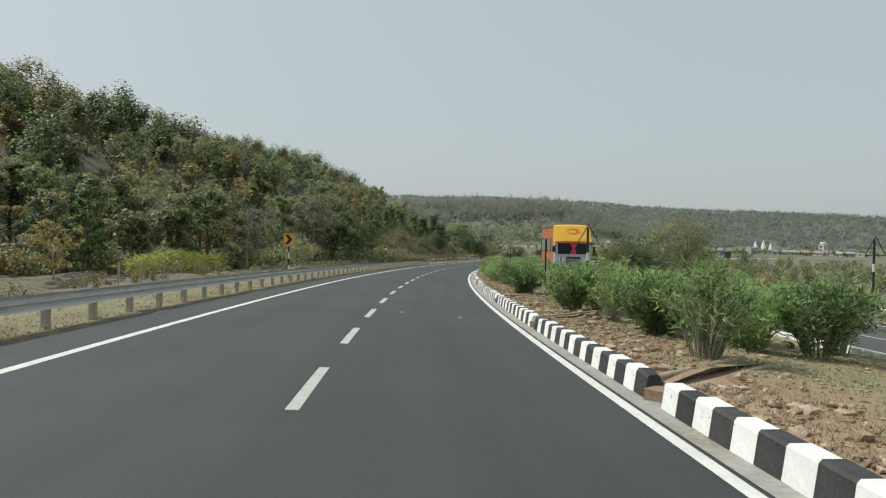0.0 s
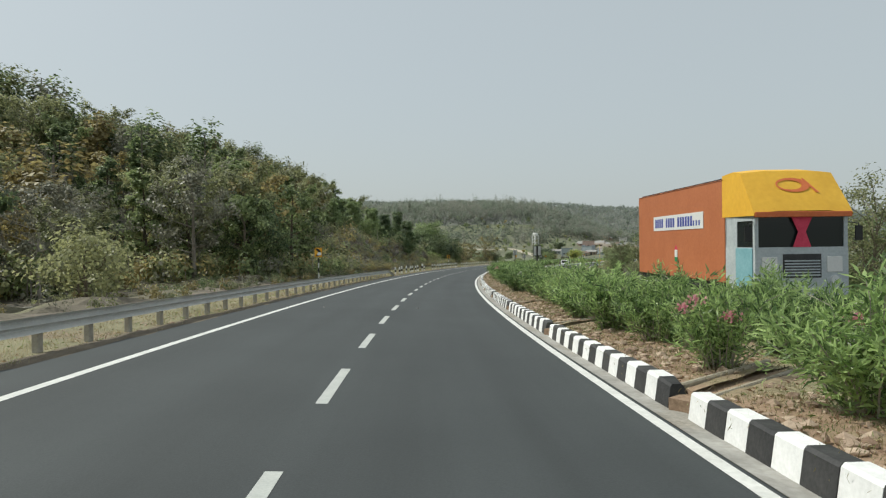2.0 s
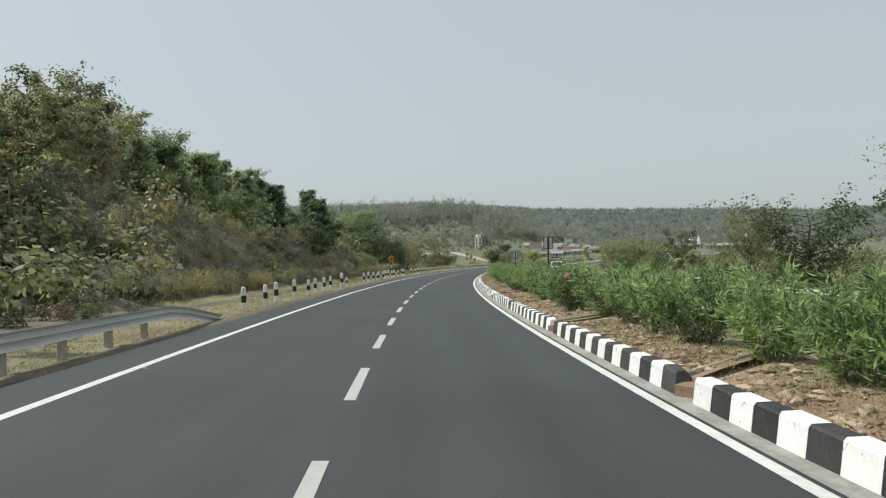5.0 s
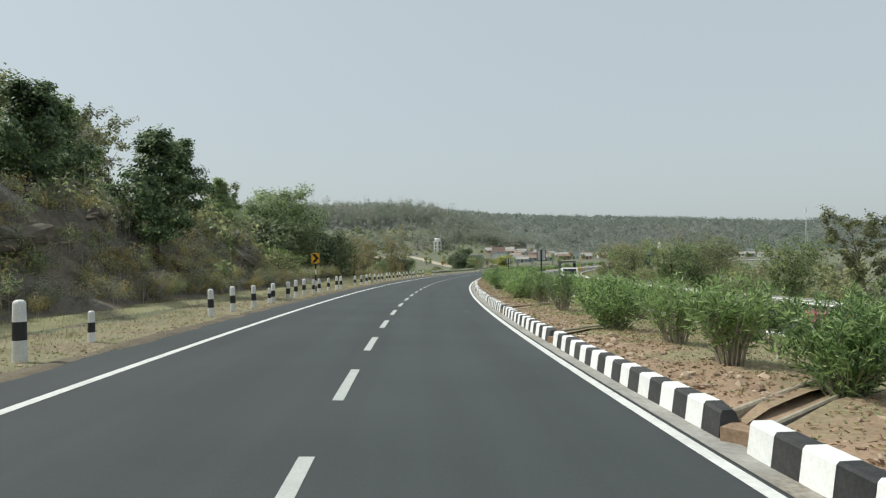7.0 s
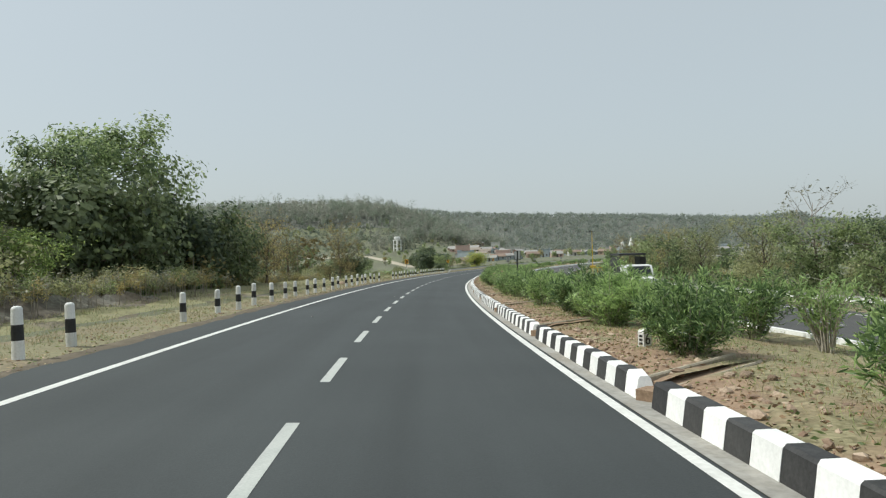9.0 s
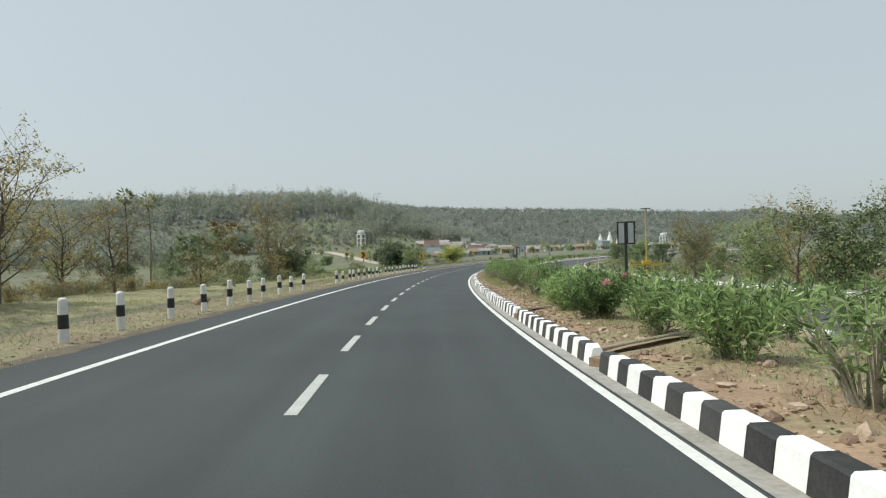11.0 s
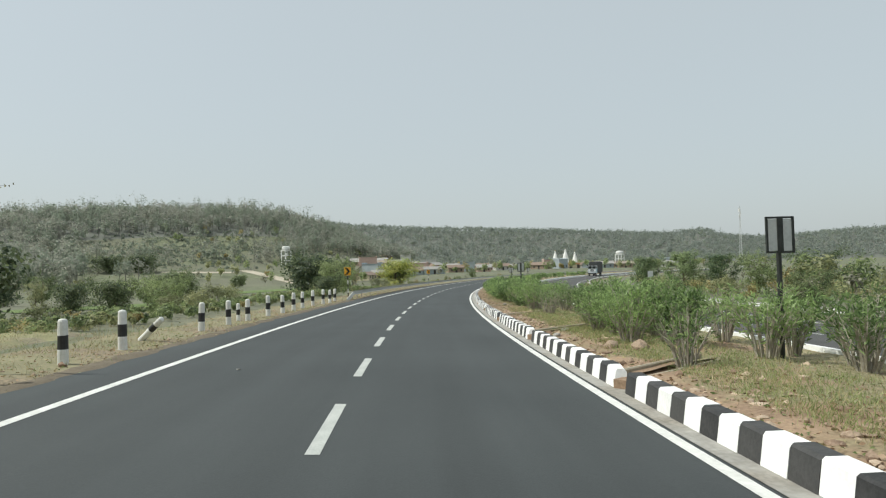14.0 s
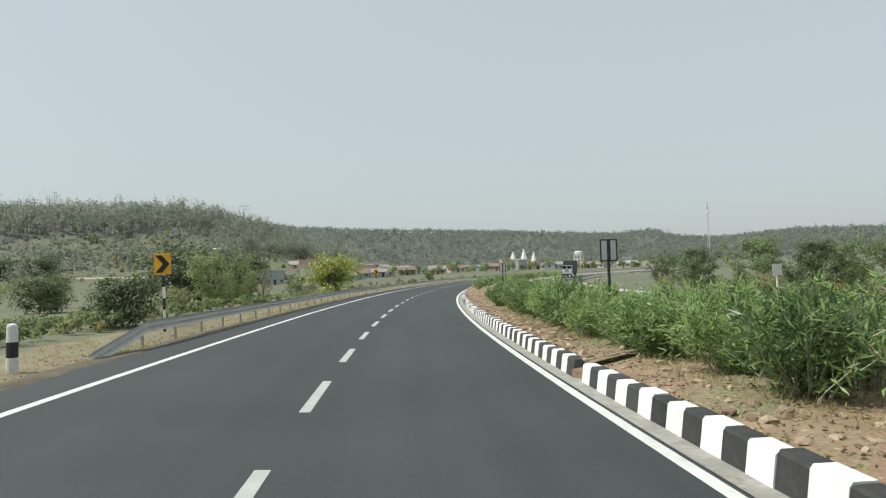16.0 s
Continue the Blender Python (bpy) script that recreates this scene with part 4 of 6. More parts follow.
# trees along the road, one by one: kind, along, across, height over the road's plane
def roadside(rows):
    """Trees and shrubs: kind, along, across, height over the road's plane, label."""
    for kind, s, d, top, label in rows:
        p = on_land(s, d)
        want = spot(s, d).z + top - p.z
        plant(kind, p, max(0.25, want / KINDS[kind]["height"]), label=label, group="roadside trees and scrub", squash=0.62 if label.startswith("half-bare") else 1.0 if want > 2 else 1.25)


roadside([
    ("thicket", 237.2, -17.2, 2.5, "dense dark green bush beside a bare tree"), ("turning", 232.0, -21.8, 6.2, "small tree with yellow-brown drying leaves"), ("rust", 234.0, -18.1, 7.0, "half-bare reddish tree with a fan of fine branches"), ("rust", 235.0, -16.9, 4.6, "wiry brown half-bare scrub tree with fine branches"),
    ("green_teak", 225.0, -21.8, 4.5, "young teak with big drooping green and yellow leaves"), ("tall", 135.8, -11.0, 8.4, "tall dense green tree with large leaves at the bank's foot"), ("tall", 131.0, -13.8, 9.0, ""), ("tall", 140.0, -17.8, 11.0, ""),
    ("sal_b", 136.0, -20.2, 12.4, ""), ("tall", 126.0, -14.6, 9.6, ""), ("tall", 152.0, -17.1, 11.2, ""), ("tall", 159.0, -16.8, 9.2, ""),
    ("olive", 163.0, -19.0, 8.4, ""), ("tall", 122.0, -16.2, 10.4, ""), ("sal", 129.0, -18.4, 11.4, ""), ("tall", 118.0, -16.5, 10.6, ""),
    ("tall", 113.5, -16.0, 9.6, ""), ("olive", 109.5, -18.0, 10.6, ""), ("dusty", 116.5, -20.5, 11.0, ""), ("thicket", 176.5, -13.8, 4.6, ""),
    ("thicket", 170.5, -14.6, 5.0, ""), ("lush", 168.5, -16.5, 8.0, ""), ("thicket", 166.0, -14.8, 5.4, ""), ("thicket", 180.0, -14.4, 4.4, ""),
])
roadside([
    ("rust", 186.0, -13.0, 4.6, ""), ("shrub", 153.5, -10.5, 2.3, ""), ("olive", 107.0, -16.5, 6.6, ""), ("dusty", 103.5, -15.0, 6.2, ""),
    ("gold", 48.6, -18.4, 0.95, "low round shrub bright with yellow-green leaves"), ("gold", 50.2, -20.4, 0.8, "low round shrub bright with yellow-green leaves"), ("gold", 46.6, -17.6, 0.8, "low round shrub bright with yellow-green leaves"), ("gold", 50.4, -17.4, 0.75, "low round shrub bright with yellow-green leaves"),
    ("gold", 45.6, -19.4, 0.6, "low round shrub bright with yellow-green leaves"), ("olive", 59.0, -14.0, 3.4, "slender dusty tree at the wood's edge"), ("shrub", 57.5, -13.4, 1.8, ""), ("turning", 31.9, -17.1, 2.6, "thin sapling with a few pale leaves"),
    ("lush", 79.8, -13.8, 6.6, ""), ("shrub", 53.6, -10.9, 2.4, ""), ("lush", 173.2, -16.8, 9.9, ""), ("bright", 158.2, -12.0, 2.5, ""),
    ("bright", 156.6, -13.2, 2.9, ""), ("thicket", 183.6, -13.6, 3.6, ""), ("rust", 186.6, -11.9, 4.4, ""), ("rust", 191.6, -12.8, 3.2, ""),
    ("rust", 195.2, -12.6, 3.4, ""), ("rust", 196.1, -9.1, 1.6, ""), ("shrub", 229.0, -20.0, 1.4, ""), ("shrub", 218.1, -17.8, 0.9, ""),
])
roadside([
    ("rust", 224.1, -13.9, 1.6, ""), ("scrub", 284.1, -12.3, 3.0, "dark green bushy tree behind the guard rail"), ("shrub", 274.6, -10.9, 1.0, ""), ("scrub", 289.6, -12.8, 2.0, ""),
    ("lush", 314.6, -11.9, 3.3, "round yellow-green tree beside the guard rail"), ("shrub", 251.6, -13.3, 0.6, ""), ("shrub", 244.6, -11.9, 0.5, ""), ("shrub", 258.6, -15.2, 0.9, ""),
    ("shrub", 266.6, -17.1, 0.8, ""), ("scrub", 276.6, -28.5, 1.2, ""), ("scrub", 296.6, -39.9, 1.5, ""), ("scrub", 316.6, -57.0, 1.8, ""),
    ("scrub", 261.6, -45.6, 0.8, ""), ("shrub", 298.6, -10.9, 1.0, ""), ("shrub", 304.6, -11.2, 0.8, ""), ("scrub", 331.6, -95.0, 2.5, ""),
    ("scrub", 306.6, -114.0, 2.2, ""), ("scrub", 356.6, -85.5, 3.0, ""), ("shrub", 236.6, -13.3, 0.4, ""), ("shrub", 232.6, -16.1, 0.5, ""),
    ("scrub", 381.6, -14.2, 2.5, ""), ("scrub", 125.5, 28.5, 6.2, "dark green flat-topped scrub tree beyond the far carriageway"), ("acacia", 112.5, 32.8, 7.5, "broad feathery yellow-green tree beyond the far carriageway"), ("rust", 116.5, 34.0, 7.2, ""),
])
roadside([
    ("acacia", 65.2, 23.8, 5.5, ""), ("scrub", 71.4, 25.6, 4.7, ""), ("acacia", 159.0, 22.8, 4.0, ""), ("scrub", 175.6, 23.8, 4.2, ""),
    ("scrub", 147.5, 23.3, 3.5, ""), ("olive", 140.6, 23.8, 4.7, ""), ("bare", 177.6, 24.7, 6.5, ""), ("scrub", 171.8, 25.2, 4.3, ""),
    ("scrub", 203.2, 24.2, 4.8, ""), ("acacia", 193.6, 23.3, 4.5, ""), ("scrub", 166.6, 23.8, 3.8, ""), ("rust", 226.0, 23.3, 5.0, "large bare brown tree beyond the far carriageway"),
    ("scrub", 252.8, 24.2, 2.2, ""), ("lush", 298.3, 28.8, 5.0, "spreading green tree with a layered crown"), ("lush", 303.0, 25.0, 4.4, "spreading green tree with a layered crown"), ("lush", 297.0, 33.0, 4.5, "spreading green tree with a layered crown"),
    ("scrub", 306.0, 40.0, 4.2, ""), ("scrub", 320.0, 52.0, 4.6, ""), ("acacia", 233.6, 25.6, 4.2, ""), ("scrub", 214.6, 24.7, 4.5, ""),
    ("rust", 208.6, 24.2, 5.0, ""), ("acacia", 126.6, 24.7, 4.5, ""), ("scrub", 87.4, 25.6, 3.9, ""), ("acacia", 186.6, 25.6, 4.8, ""),
])
roadside([
    ("scrub", 331.6, 28.5, 4.0, ""), ("acacia", 244.6, 28.5, 4.8, ""), ("olive", 134.6, 28.5, 5.5, ""), ("shrub", 105.2, 22.8, 1.9, ""),
    ("shrub", 119.6, 22.8, 1.8, ""), ("shrub", 152.6, 22.3, 2.0, ""), ("shrub", 181.6, 22.3, 2.0, ""), ("shrub", 218.6, 22.3, 1.9, ""),
    ("shrub", 238.6, 22.3, 1.9, ""), ("shrub", 261.6, 22.3, 1.9, ""), ("shrub", 282.6, 22.8, 1.9, ""),
])

# dark round bushes and small trees standing on the plain
def on_the_plain(rows):
    for kind, x, y, size, wide, label in rows:
        plant(kind, Vector((x, y, float(land(np.array([x]), np.array([y]))[0]) - 0.1)), size / KINDS[kind]["height"], label=label, group="trees and bushes of the plain", squash=wide)


on_the_plain([
    ("thicket", 59, 533, 7.4, 1.25, "dark green clump of trees on the far side of the plain"), ("thicket", 72, 529, 7.8, 1.25, "dark green clump of trees on the far side of the plain"), ("thicket", 44, 531, 5.4, 1.3, "dark green clump of trees on the far side of the plain"), ("thicket", 66, 352, 5.6, 1.15, "dark green bushy tree standing on the plain"),
    ("thicket", 47, 315, 4.2, 0.9, ""), ("thicket", 52.5, 302, 4.8, 0.85, ""), ("acacia", 42.5, 317, 4.2, 0.9, ""), ("acacia", 72, 322, 2.4, 1.1, ""),
    ("acacia", 60, 296, 2.2, 1.1, ""), ("thicket", 76.0, 290.0, 5.7, 1.1, "dark green bushy tree behind the guard rail"), ("thicket", 79.2, 293.0, 5.0, 1.0, "dark green bushy tree behind the guard rail"), ("rust", 82.5, 292.5, 3.0, 1.0, "wiry brown scrub at the foot of a dark bush"),
    ("thicket", 65.2, 253.6, 1.6, 1.0, "low dark green bush at the end of the guard rail"),
])
on_the_plain([
    ("gold", 91.4, 297.6, 3.8, 1.15, "round yellow-green tree near the guard rail"), ("bright", 93.4, 300.2, 3.9, 1.0, "round yellow-green tree near the guard rail"), ("acacia", 30, 330, 4.6, 1.1, ""), ("thicket", 22, 345, 5.0, 1.1, ""),
    ("thicket", 34, 360, 4.4, 1.1, ""), ("olive", 48, 372, 5.0, 1.1, ""), ("thicket", 104, 372, 3.0, 1.1, ""), ("acacia", 112, 392, 3.4, 1.1, ""),
    ("thicket", 118, 424, 4.6, 1.1, ""), ("thicket", 96, 438, 4.0, 1.1, ""), ("olive", 132, 418, 5.0, 1.1, ""), ("thicket", 130, 470, 5.0, 1.2, ""),
    ("thicket", 150, 505, 5.5, 1.2, ""),
])

# ---- oleander hedge in the median ----
def oleander(seed, tall, leaves, stems, length=0.14, width=0.025, spread=0.6, stem=0.012, leaf=None):
    """A vase of many stems; the leaves stand in whorls round the upper shoots."""
    g = np.random.default_rng(seed)
    if leaf:
        spread *= 0.78
    b = Build()
    ends, ways = [], []
    for k in range(stems):
        a, out = g.uniform(0, 6.28), math.sqrt(g.uniform(0.0, 1.0)) * spread * tall
        foot = Vector((0.13 * math.cos(a) * g.uniform(0.2, 1), 0.13 * math.sin(a) * g.uniform(0.2, 1), -0.1))
        h = tall * g.uniform(0.74, 1.0) * (1 - 0.3 * (out / tall / spread) ** 2.5) if leaf else tall * g.uniform(0.6, 1.0) * (1 - 0.42 * (out / tall / spread) ** 2)
        tip = Vector((out * math.cos(a), out * math.sin(a), h))
        mid = foot.lerp(tip, 0.5) + Vector((-0.1 * out * math.cos(a), -0.1 * out * math.sin(a), 0.03))
        b.tube([foot, mid, tip], [stem, stem * 0.75, 0.004], 4 if stem > 0.013 else 3, cap=False)
        for f in np.linspace(0.22 if leaf else 0.15, 1.0, 9):
            q = foot.lerp(mid, f * 2) if f < 0.5 else mid.lerp(tip, f * 2 - 1)
            if f > 0.45 and g.random() < 0.85:
                e = q + Vector((g.normal() * 0.1, g.normal() * 0.1, 0.13 * g.uniform(0.2, 1.2)))
                if g.random() < 0.35:
                    b.tube([q, e], [0.005, 0.003], 3, cap=False)
                ends.append(e)
                ways.append((e - q).normalized())
            ends.append(q)
            ways.append((tip - mid).normalized())
    ends, ways = np.array(ends), np.array(ways)
    ends[:, 2] = np.minimum(ends[:, 2], tall)
    weight = np.clip((ends[:, 2] / tall - (0.18 if leaf else 0.04)), 0.01, 0.5) ** 0.6
    k = g.choice(len(ends), leaves, p=weight / weight.sum())
    p = ends[k] + g.normal(size=(leaves, 3)) * np.array([0.035, 0.035, 0.04])
    w = ways[k] * 0.8 + unit(g.normal(size=(leaves, 3))) * 0.95
    v, q = leaf_quads(p, w, length, width, g, 0.15)
    return b.mesh("trunk", STEM), raw_mesh("foliage", v, q, leaf or OLEANDER)


def blossom_mesh(seed, mat):
    g = np.random.default_rng(seed)
    p = g.normal(size=(60, 3)) * np.array([0.05, 0.05, 0.035])
    v, q = leaf_quads(p, unit(g.normal(size=(60, 3))) + np.array([0, 0, 0.4]), 0.045, 0.035, g)
    return raw_mesh("blossom", v, q, mat)


BUSHES = [oleander(31, 1.3, 5600, 44), oleander(32, 1.22, 5300, 42), oleander(33, 1.38, 5900, 46), oleander(34, 1.22, 1300, 40, stem=0.015, leaf=OLEANDER_DRY), oleander(35, 1.22, 3300, 32),
          oleander(46, 1.24, 1600, 42, stem=0.015, leaf=OLEANDER_DRY), oleander(47, 1.26, 2200, 40, stem=0.014, leaf=OLEANDER_DRY), oleander(50, 1.1, 380, 34, stem=0.014, leaf=OLEANDER_DRY)]
MID_BUSHES = [oleander(41, 1.26, 2700, 26, 0.145, 0.027), oleander(42, 1.18, 2600, 24, 0.145, 0.027), oleander(43, 1.34, 2900, 26, 0.145, 0.027), oleander(44, 1.22, 650, 30, 0.15, 0.028, stem=0.016, leaf=OLEANDER_DRY), oleander(45, 1.22, 1400, 20, 0.16, 0.031),
              oleander(48, 1.24, 800, 32, 0.15, 0.03, stem=0.015, leaf=OLEANDER_DRY), oleander(49, 1.24, 1050, 30, 0.15, 0.03, stem=0.015, leaf=OLEANDER_DRY), oleander(51, 1.1, 320, 30, 0.15, 0.03, stem=0.014, leaf=OLEANDER_DRY)]
FAR_BUSHES = [oleander(36, 1.25, 620, 10, 0.19, 0.045), oleander(37, 1.18, 580, 10, 0.19, 0.045)]
PINK = leafage("pink_petals", (0.6, 0.2, 0.26), (0.8, 0.4, 0.45), per_object=0.2)
PALE = leafage("pale_petals", (0.65, 0.6, 0.58), (0.85, 0.82, 0.8), per_object=0.2)
FLOWERS = [blossom_mesh(3, PINK), blossom_mesh(4, PALE)]
random.seed(9)


def clear_of_channels(s, d):
    return all(abs(s - 0.78 * (d - 3.97) - k) > 0.6 or d > 6.0 for k in DRAINS)


def hedge(s, d, pick=None, scale=None):
    lean = pick if pick is not None else random.choice([0, 0, 0, 1, 1, 1, 2, 2, 2, 3, 4, 4])
    data = (MID_BUSHES if d > 7 or 80 < s < 106 or 160 < s < 180 else BUSHES)[lean] if s < 285 else random.choice(FAR_BUSHES)
    k = scale or random.uniform(0.98, 1.16) * (1.0 if s < 110 else 0.95)
    flowering = random.random() < 0.07 and s < 205
    label = "sparse oleander shrub showing many grey-brown stems" if lean in (3, 5, 7) and s < 285 else "bushy oleander shrub with long narrow green leaves"
    if flowering:
        label = "oleander shrub with narrow green leaves and a few blossoms"
    t = thing("oleander", label, "shrub", standing(s, d, 0.17, random.uniform(0, 360)) @ Matrix.Diagonal((k * random.uniform(0.9, 1.15), k * random.uniform(0.9, 1.15), k, 1)), group="oleanders planted in the median")
    part("trunk", data[0], t)
    part("foliage", data[1], t)
    if flowering:
        kind = random.randrange(2)
        for j in range(random.randint(1, 3)):
            a = random.uniform(0, 6.28)
            part("blossom", FLOWERS[kind], t, "pink blossoms" if kind == 0 else "whitish blossoms", pose(0.5 * math.cos(a), 0.5 * math.sin(a), random.uniform(0.78, 1.0)))


front = [78.5, 80.3, 82, 83.8, 85.6, 87.4, 89.2, 91.4, 93.6, 95.4, 97.2, 99, 100.7, 102.5, 104.3, 106.1, 158.6, 161.6, 164.1, 166.6, 169.1, 171.6, 174.6, 177.6, 257.4, 259, 260.6, 262.4, 264.1, 265.8, 267.6, 269.6, 271.6]
DENSE, OPEN, WIRY = (0, 0, 1, 1, 2, 2, 4), (3, 5, 6), (7,)
def planted(looks, spots_of):
    for s, d in spots_of:
        hedge(s, d, random.choice(looks), random.uniform(0.9, 1.06) if 225 < s < 237 else None)


planted(DENSE, [(12.0, 5.6), (17.3, 5.2), (19.2, 7.2), (24.7, 4.95), (27.9, 7.2), (28.7, 8.2), (35.1, 8.7), (36.3, 5.05), (38.9, 4.9), (41.7, 5.1), (43.1, 7.6), (43.9, 4.9), (46.8, 4.95), (48.6, 5.2), (50.2, 5.4), (51.8, 5.3), (53.4, 5.5), (55.0, 5.5), (56.6, 5.7), (58.0, 5.8), (59.4, 5.5), (60.7, 5.0)])
planted(DENSE, [(62.6, 5.6), (64.0, 5.7), (65.8, 5.7), (67.6, 5.8), (70.1, 5.15), (72.6, 5.25), (74.2, 5.4), (75.7, 5.4), (107.7, 5.1), (107.8, 7.1), (110.6, 5.5), (113.5, 5.6), (120.9, 5.3), (116.2, 7.3), (119.6, 8.0), (122.4, 8.2), (124.9, 7.9), (131.9, 8.1), (132.5, 7.5), (135.3, 5.3), (140.4, 8.1), (141.7, 5.5)])
planted(DENSE, [(146.5, 5.2), (149.5, 7.7), (151.5, 5.5), (153.6, 5.6), (155.2, 5.5), (180.9, 5.25), (183.1, 5.2), (186.0, 5.5), (194.0, 8.0), (248.2, 5.3), (249.6, 6.6), (251.4, 6.5), (253.2, 6.6), (250.2, 5.5), (251.9, 5.3), (253.7, 5.3), (255.8, 5.1)])
planted(OPEN, [(115.7, 5.4), (118.3, 5.65), (9.0, 5.2), (32.2, 5.0), (188.5, 5.7), (193.2, 5.9), (11.3, 8.6), (14.5, 5.5), (18.5, 8.1), (25.8, 8.0), (34.6, 5.1), (35.7, 7.3), (57.6, 7.9), (127.0, 7.3), (127.1, 5.4), (131.8, 5.6), (133.8, 5.6), (138.9, 5.3), (147.9, 8.2), (190.6, 5.4), (195.4, 6.4), (197.2, 5.55)])
planted(OPEN, [(198.7, 5.4), (201.6, 5.7), (203.2, 5.7), (204.6, 6.4), (206.5, 5.6), (207.8, 7.6), (209.4, 5.7), (211.4, 6.4), (211.5, 7.1), (214.3, 5.4), (215.9, 5.2), (217.2, 5.7), (223.3, 7.1), (222.6, 8.3), (224.9, 5.2), (226.7, 5.45), (228.0, 5.35), (229.8, 5.9), (231.6, 6.0), (238.7, 8.3), (238.6, 5.4), (239.9, 7.3)])
planted(OPEN, [(213.0, 6.6), (216.4, 6.9), (226.0, 6.8), (228.6, 6.8), (231.0, 7.0), (239.9, 5.7), (244.0, 5.8), (244.9, 6.1), (245.8, 5.6), (246.4, 7.7), (247.0, 5.9), (248.8, 6.4), (241.4, 7.2)])
planted(WIRY, [(205.7, 5.4), (212.5, 5.0), (221.8, 5.05), (236.0, 5.6), (237.9, 8.7)])
s = 225.6
while s < 232:
    if clear_of_channels(s, 6.3):
        hedge(s, 6.3 + random.uniform(-0.25, 0.25), random.choice(OPEN), random.uniform(0.95, 1.12))
    s += random.uniform(1.1, 1.7)
for s, d in ((10.6, 6.7), (12.2, 7.4), (13.2, 6.6), (18.1, 6.3), (15.8, 6.4), (21.0, 6.0), (40.4, 6.6)):
    hedge(s, d, random.choice(DENSE))
hedge(242.6, 5.45, 1, 0.66)
for s in front:
    hedge(s, 5.3 + random.uniform(-0.2, 0.2))
s = 4.0
while s < 300:
    hedge(s, 7.8 + random.uniform(-0.3, 0.3), 3 if 231 < s < 240 or 208 < s < 222 else random.choice([3, 5, 6]) if 222 < s < 246 else 3 if 186 < s < 222 and random.random() < 0.5 else None, 0.7 if 231 < s < 240 else None)
    s += random.uniform(2.1, 3.4) if 40 < s < 108 or s > 150 else random.uniform(4.2, 6.5)
while s < 430:
    hedge(s, random.choice([5.4, 7.8]) + random.uniform(-0.3, 0.3))
    s += random.uniform(1.5, 2.4)

# ---- loose stones, grass and scrub ----
def tri_mesh(name, verts, tris, mats, picks=None):
    me = bpy.data.meshes.new(name)
    me.vertices.add(len(verts))
    me.vertices.foreach_set("co", np.asarray(verts, np.float32).ravel())
    me.loops.add(3 * len(tris))
    me.loops.foreach_set("vertex_index", np.asarray(tris, np.int32).ravel())
    me.polygons.add(len(tris))
    me.polygons.foreach_set("loop_start", np.arange(0, 3 * len(tris), 3, dtype=np.int32))
    for k in mats if isinstance(mats, (list, tuple)) else [mats]:
        me.materials.append(k)
    if picks is not None:
        me.polygons.foreach_set("material_index", np.asarray(picks, np.int32))
    me.polygons.foreach_set("use_smooth", np.zeros(len(tris), bool))
    me.update(calc_edges=True)
    return me


ICO = bmesh.new()
bmesh.ops.create_icosphere(ICO, subdivisions=1, radius=1.0)
ICO.verts.index_update()
ICO_V = np.array([v.co for v in ICO.verts])
ICO_F = np.array([[v.index for v in f.verts] for f in ICO.faces])
ICO.free()
STONE = material("field_stone", (0.22, 0.15, 0.105), (0.48, 0.375, 0.28), scale=6, rough=0.95, bump=0.7, island=0.6)
ROCK = material("brown_rock", (0.22, 0.155, 0.105), (0.46, 0.36, 0.27), scale=5, rough=0.95, bump=0.8, per_object=0.4)
STRAW = leafage("dry_grass_blades", (0.24, 0.2, 0.1), (0.5, 0.42, 0.24), through=0.25)
GRASS = leafage("green_grass_blades", (0.12, 0.17, 0.055), (0.34, 0.39, 0.16), through=0.4)


def scatter_stones(name, label, places, sizes, seed):
    g = np.random.default_rng(seed)
    vs, fs = [], []
    for i, (p, r) in enumerate(zip(places, sizes)):
        a = g.uniform(0, 6.28)
        m = np.array([[math.cos(a), -math.sin(a), 0], [math.sin(a), math.cos(a), 0], [0, 0, 1]])
        v = ICO_V * g.uniform(0.6, 1.3, (12, 1)) * r * np.array([1.0, g.uniform(0.55, 1), g.uniform(0.35, 0.75)])
        vs.append(v @ m.T + np.array(p))
        fs.append(ICO_F + 12 * i)
    return thing(name, label, "stones", kind="stuff", data=tri_mesh(name, np.concatenate(vs), np.concatenate(fs), STONE))


def median_top(s, d):
    """A point on the median's soil."""
    k = (d - 3.98) / 0.4
    p = spot(s, d, 0.22 + 0.07 * math.sin(k * 0.42))
    p.z += 0.05 * (noise.noise(p * 0.9) + 0.6 * noise.noise(p * 2.7))
    return p


rng = random.Random(17)
def clear_of_drains(s, d):
    return all(abs(s - 0.78 * (d - 3.97) - k) > 0.36 or d > 5.7 for k in DRAINS)


places, sizes = [], []
for k in range(13000):
    s = rng.uniform(2, 300) if k % 3 else rng.uniform(2, 90)
    d = 4.0 + abs(rng.gauss(0, 0.9)) if k % 4 else rng.uniform(4.0, 8.9)
    if d > 8.9 or not clear_of_drains(s, d):
        continue
    places.append(median_top(s, d))
    sizes.append(min(0.1, 0.014 + rng.expovariate(1 / (0.036 if d < 5.3 else 0.022))))
scatter_stones("median_stones", "broken red-brown stones and clods strewn over the median", places, sizes, 2)
places, sizes = [], []
for k in range(2600):
    s, d = rng.uniform(0, 300), -4.4 - abs(rng.gauss(0, 0.9))
    places.append(spot(s, d, -0.02))
    sizes.append(min(0.09, 0.012 + rng.expovariate(1 / 0.014)))
scatter_stones("verge_stones", "small stones and crumbs of tar on the verge", places, sizes, 3)


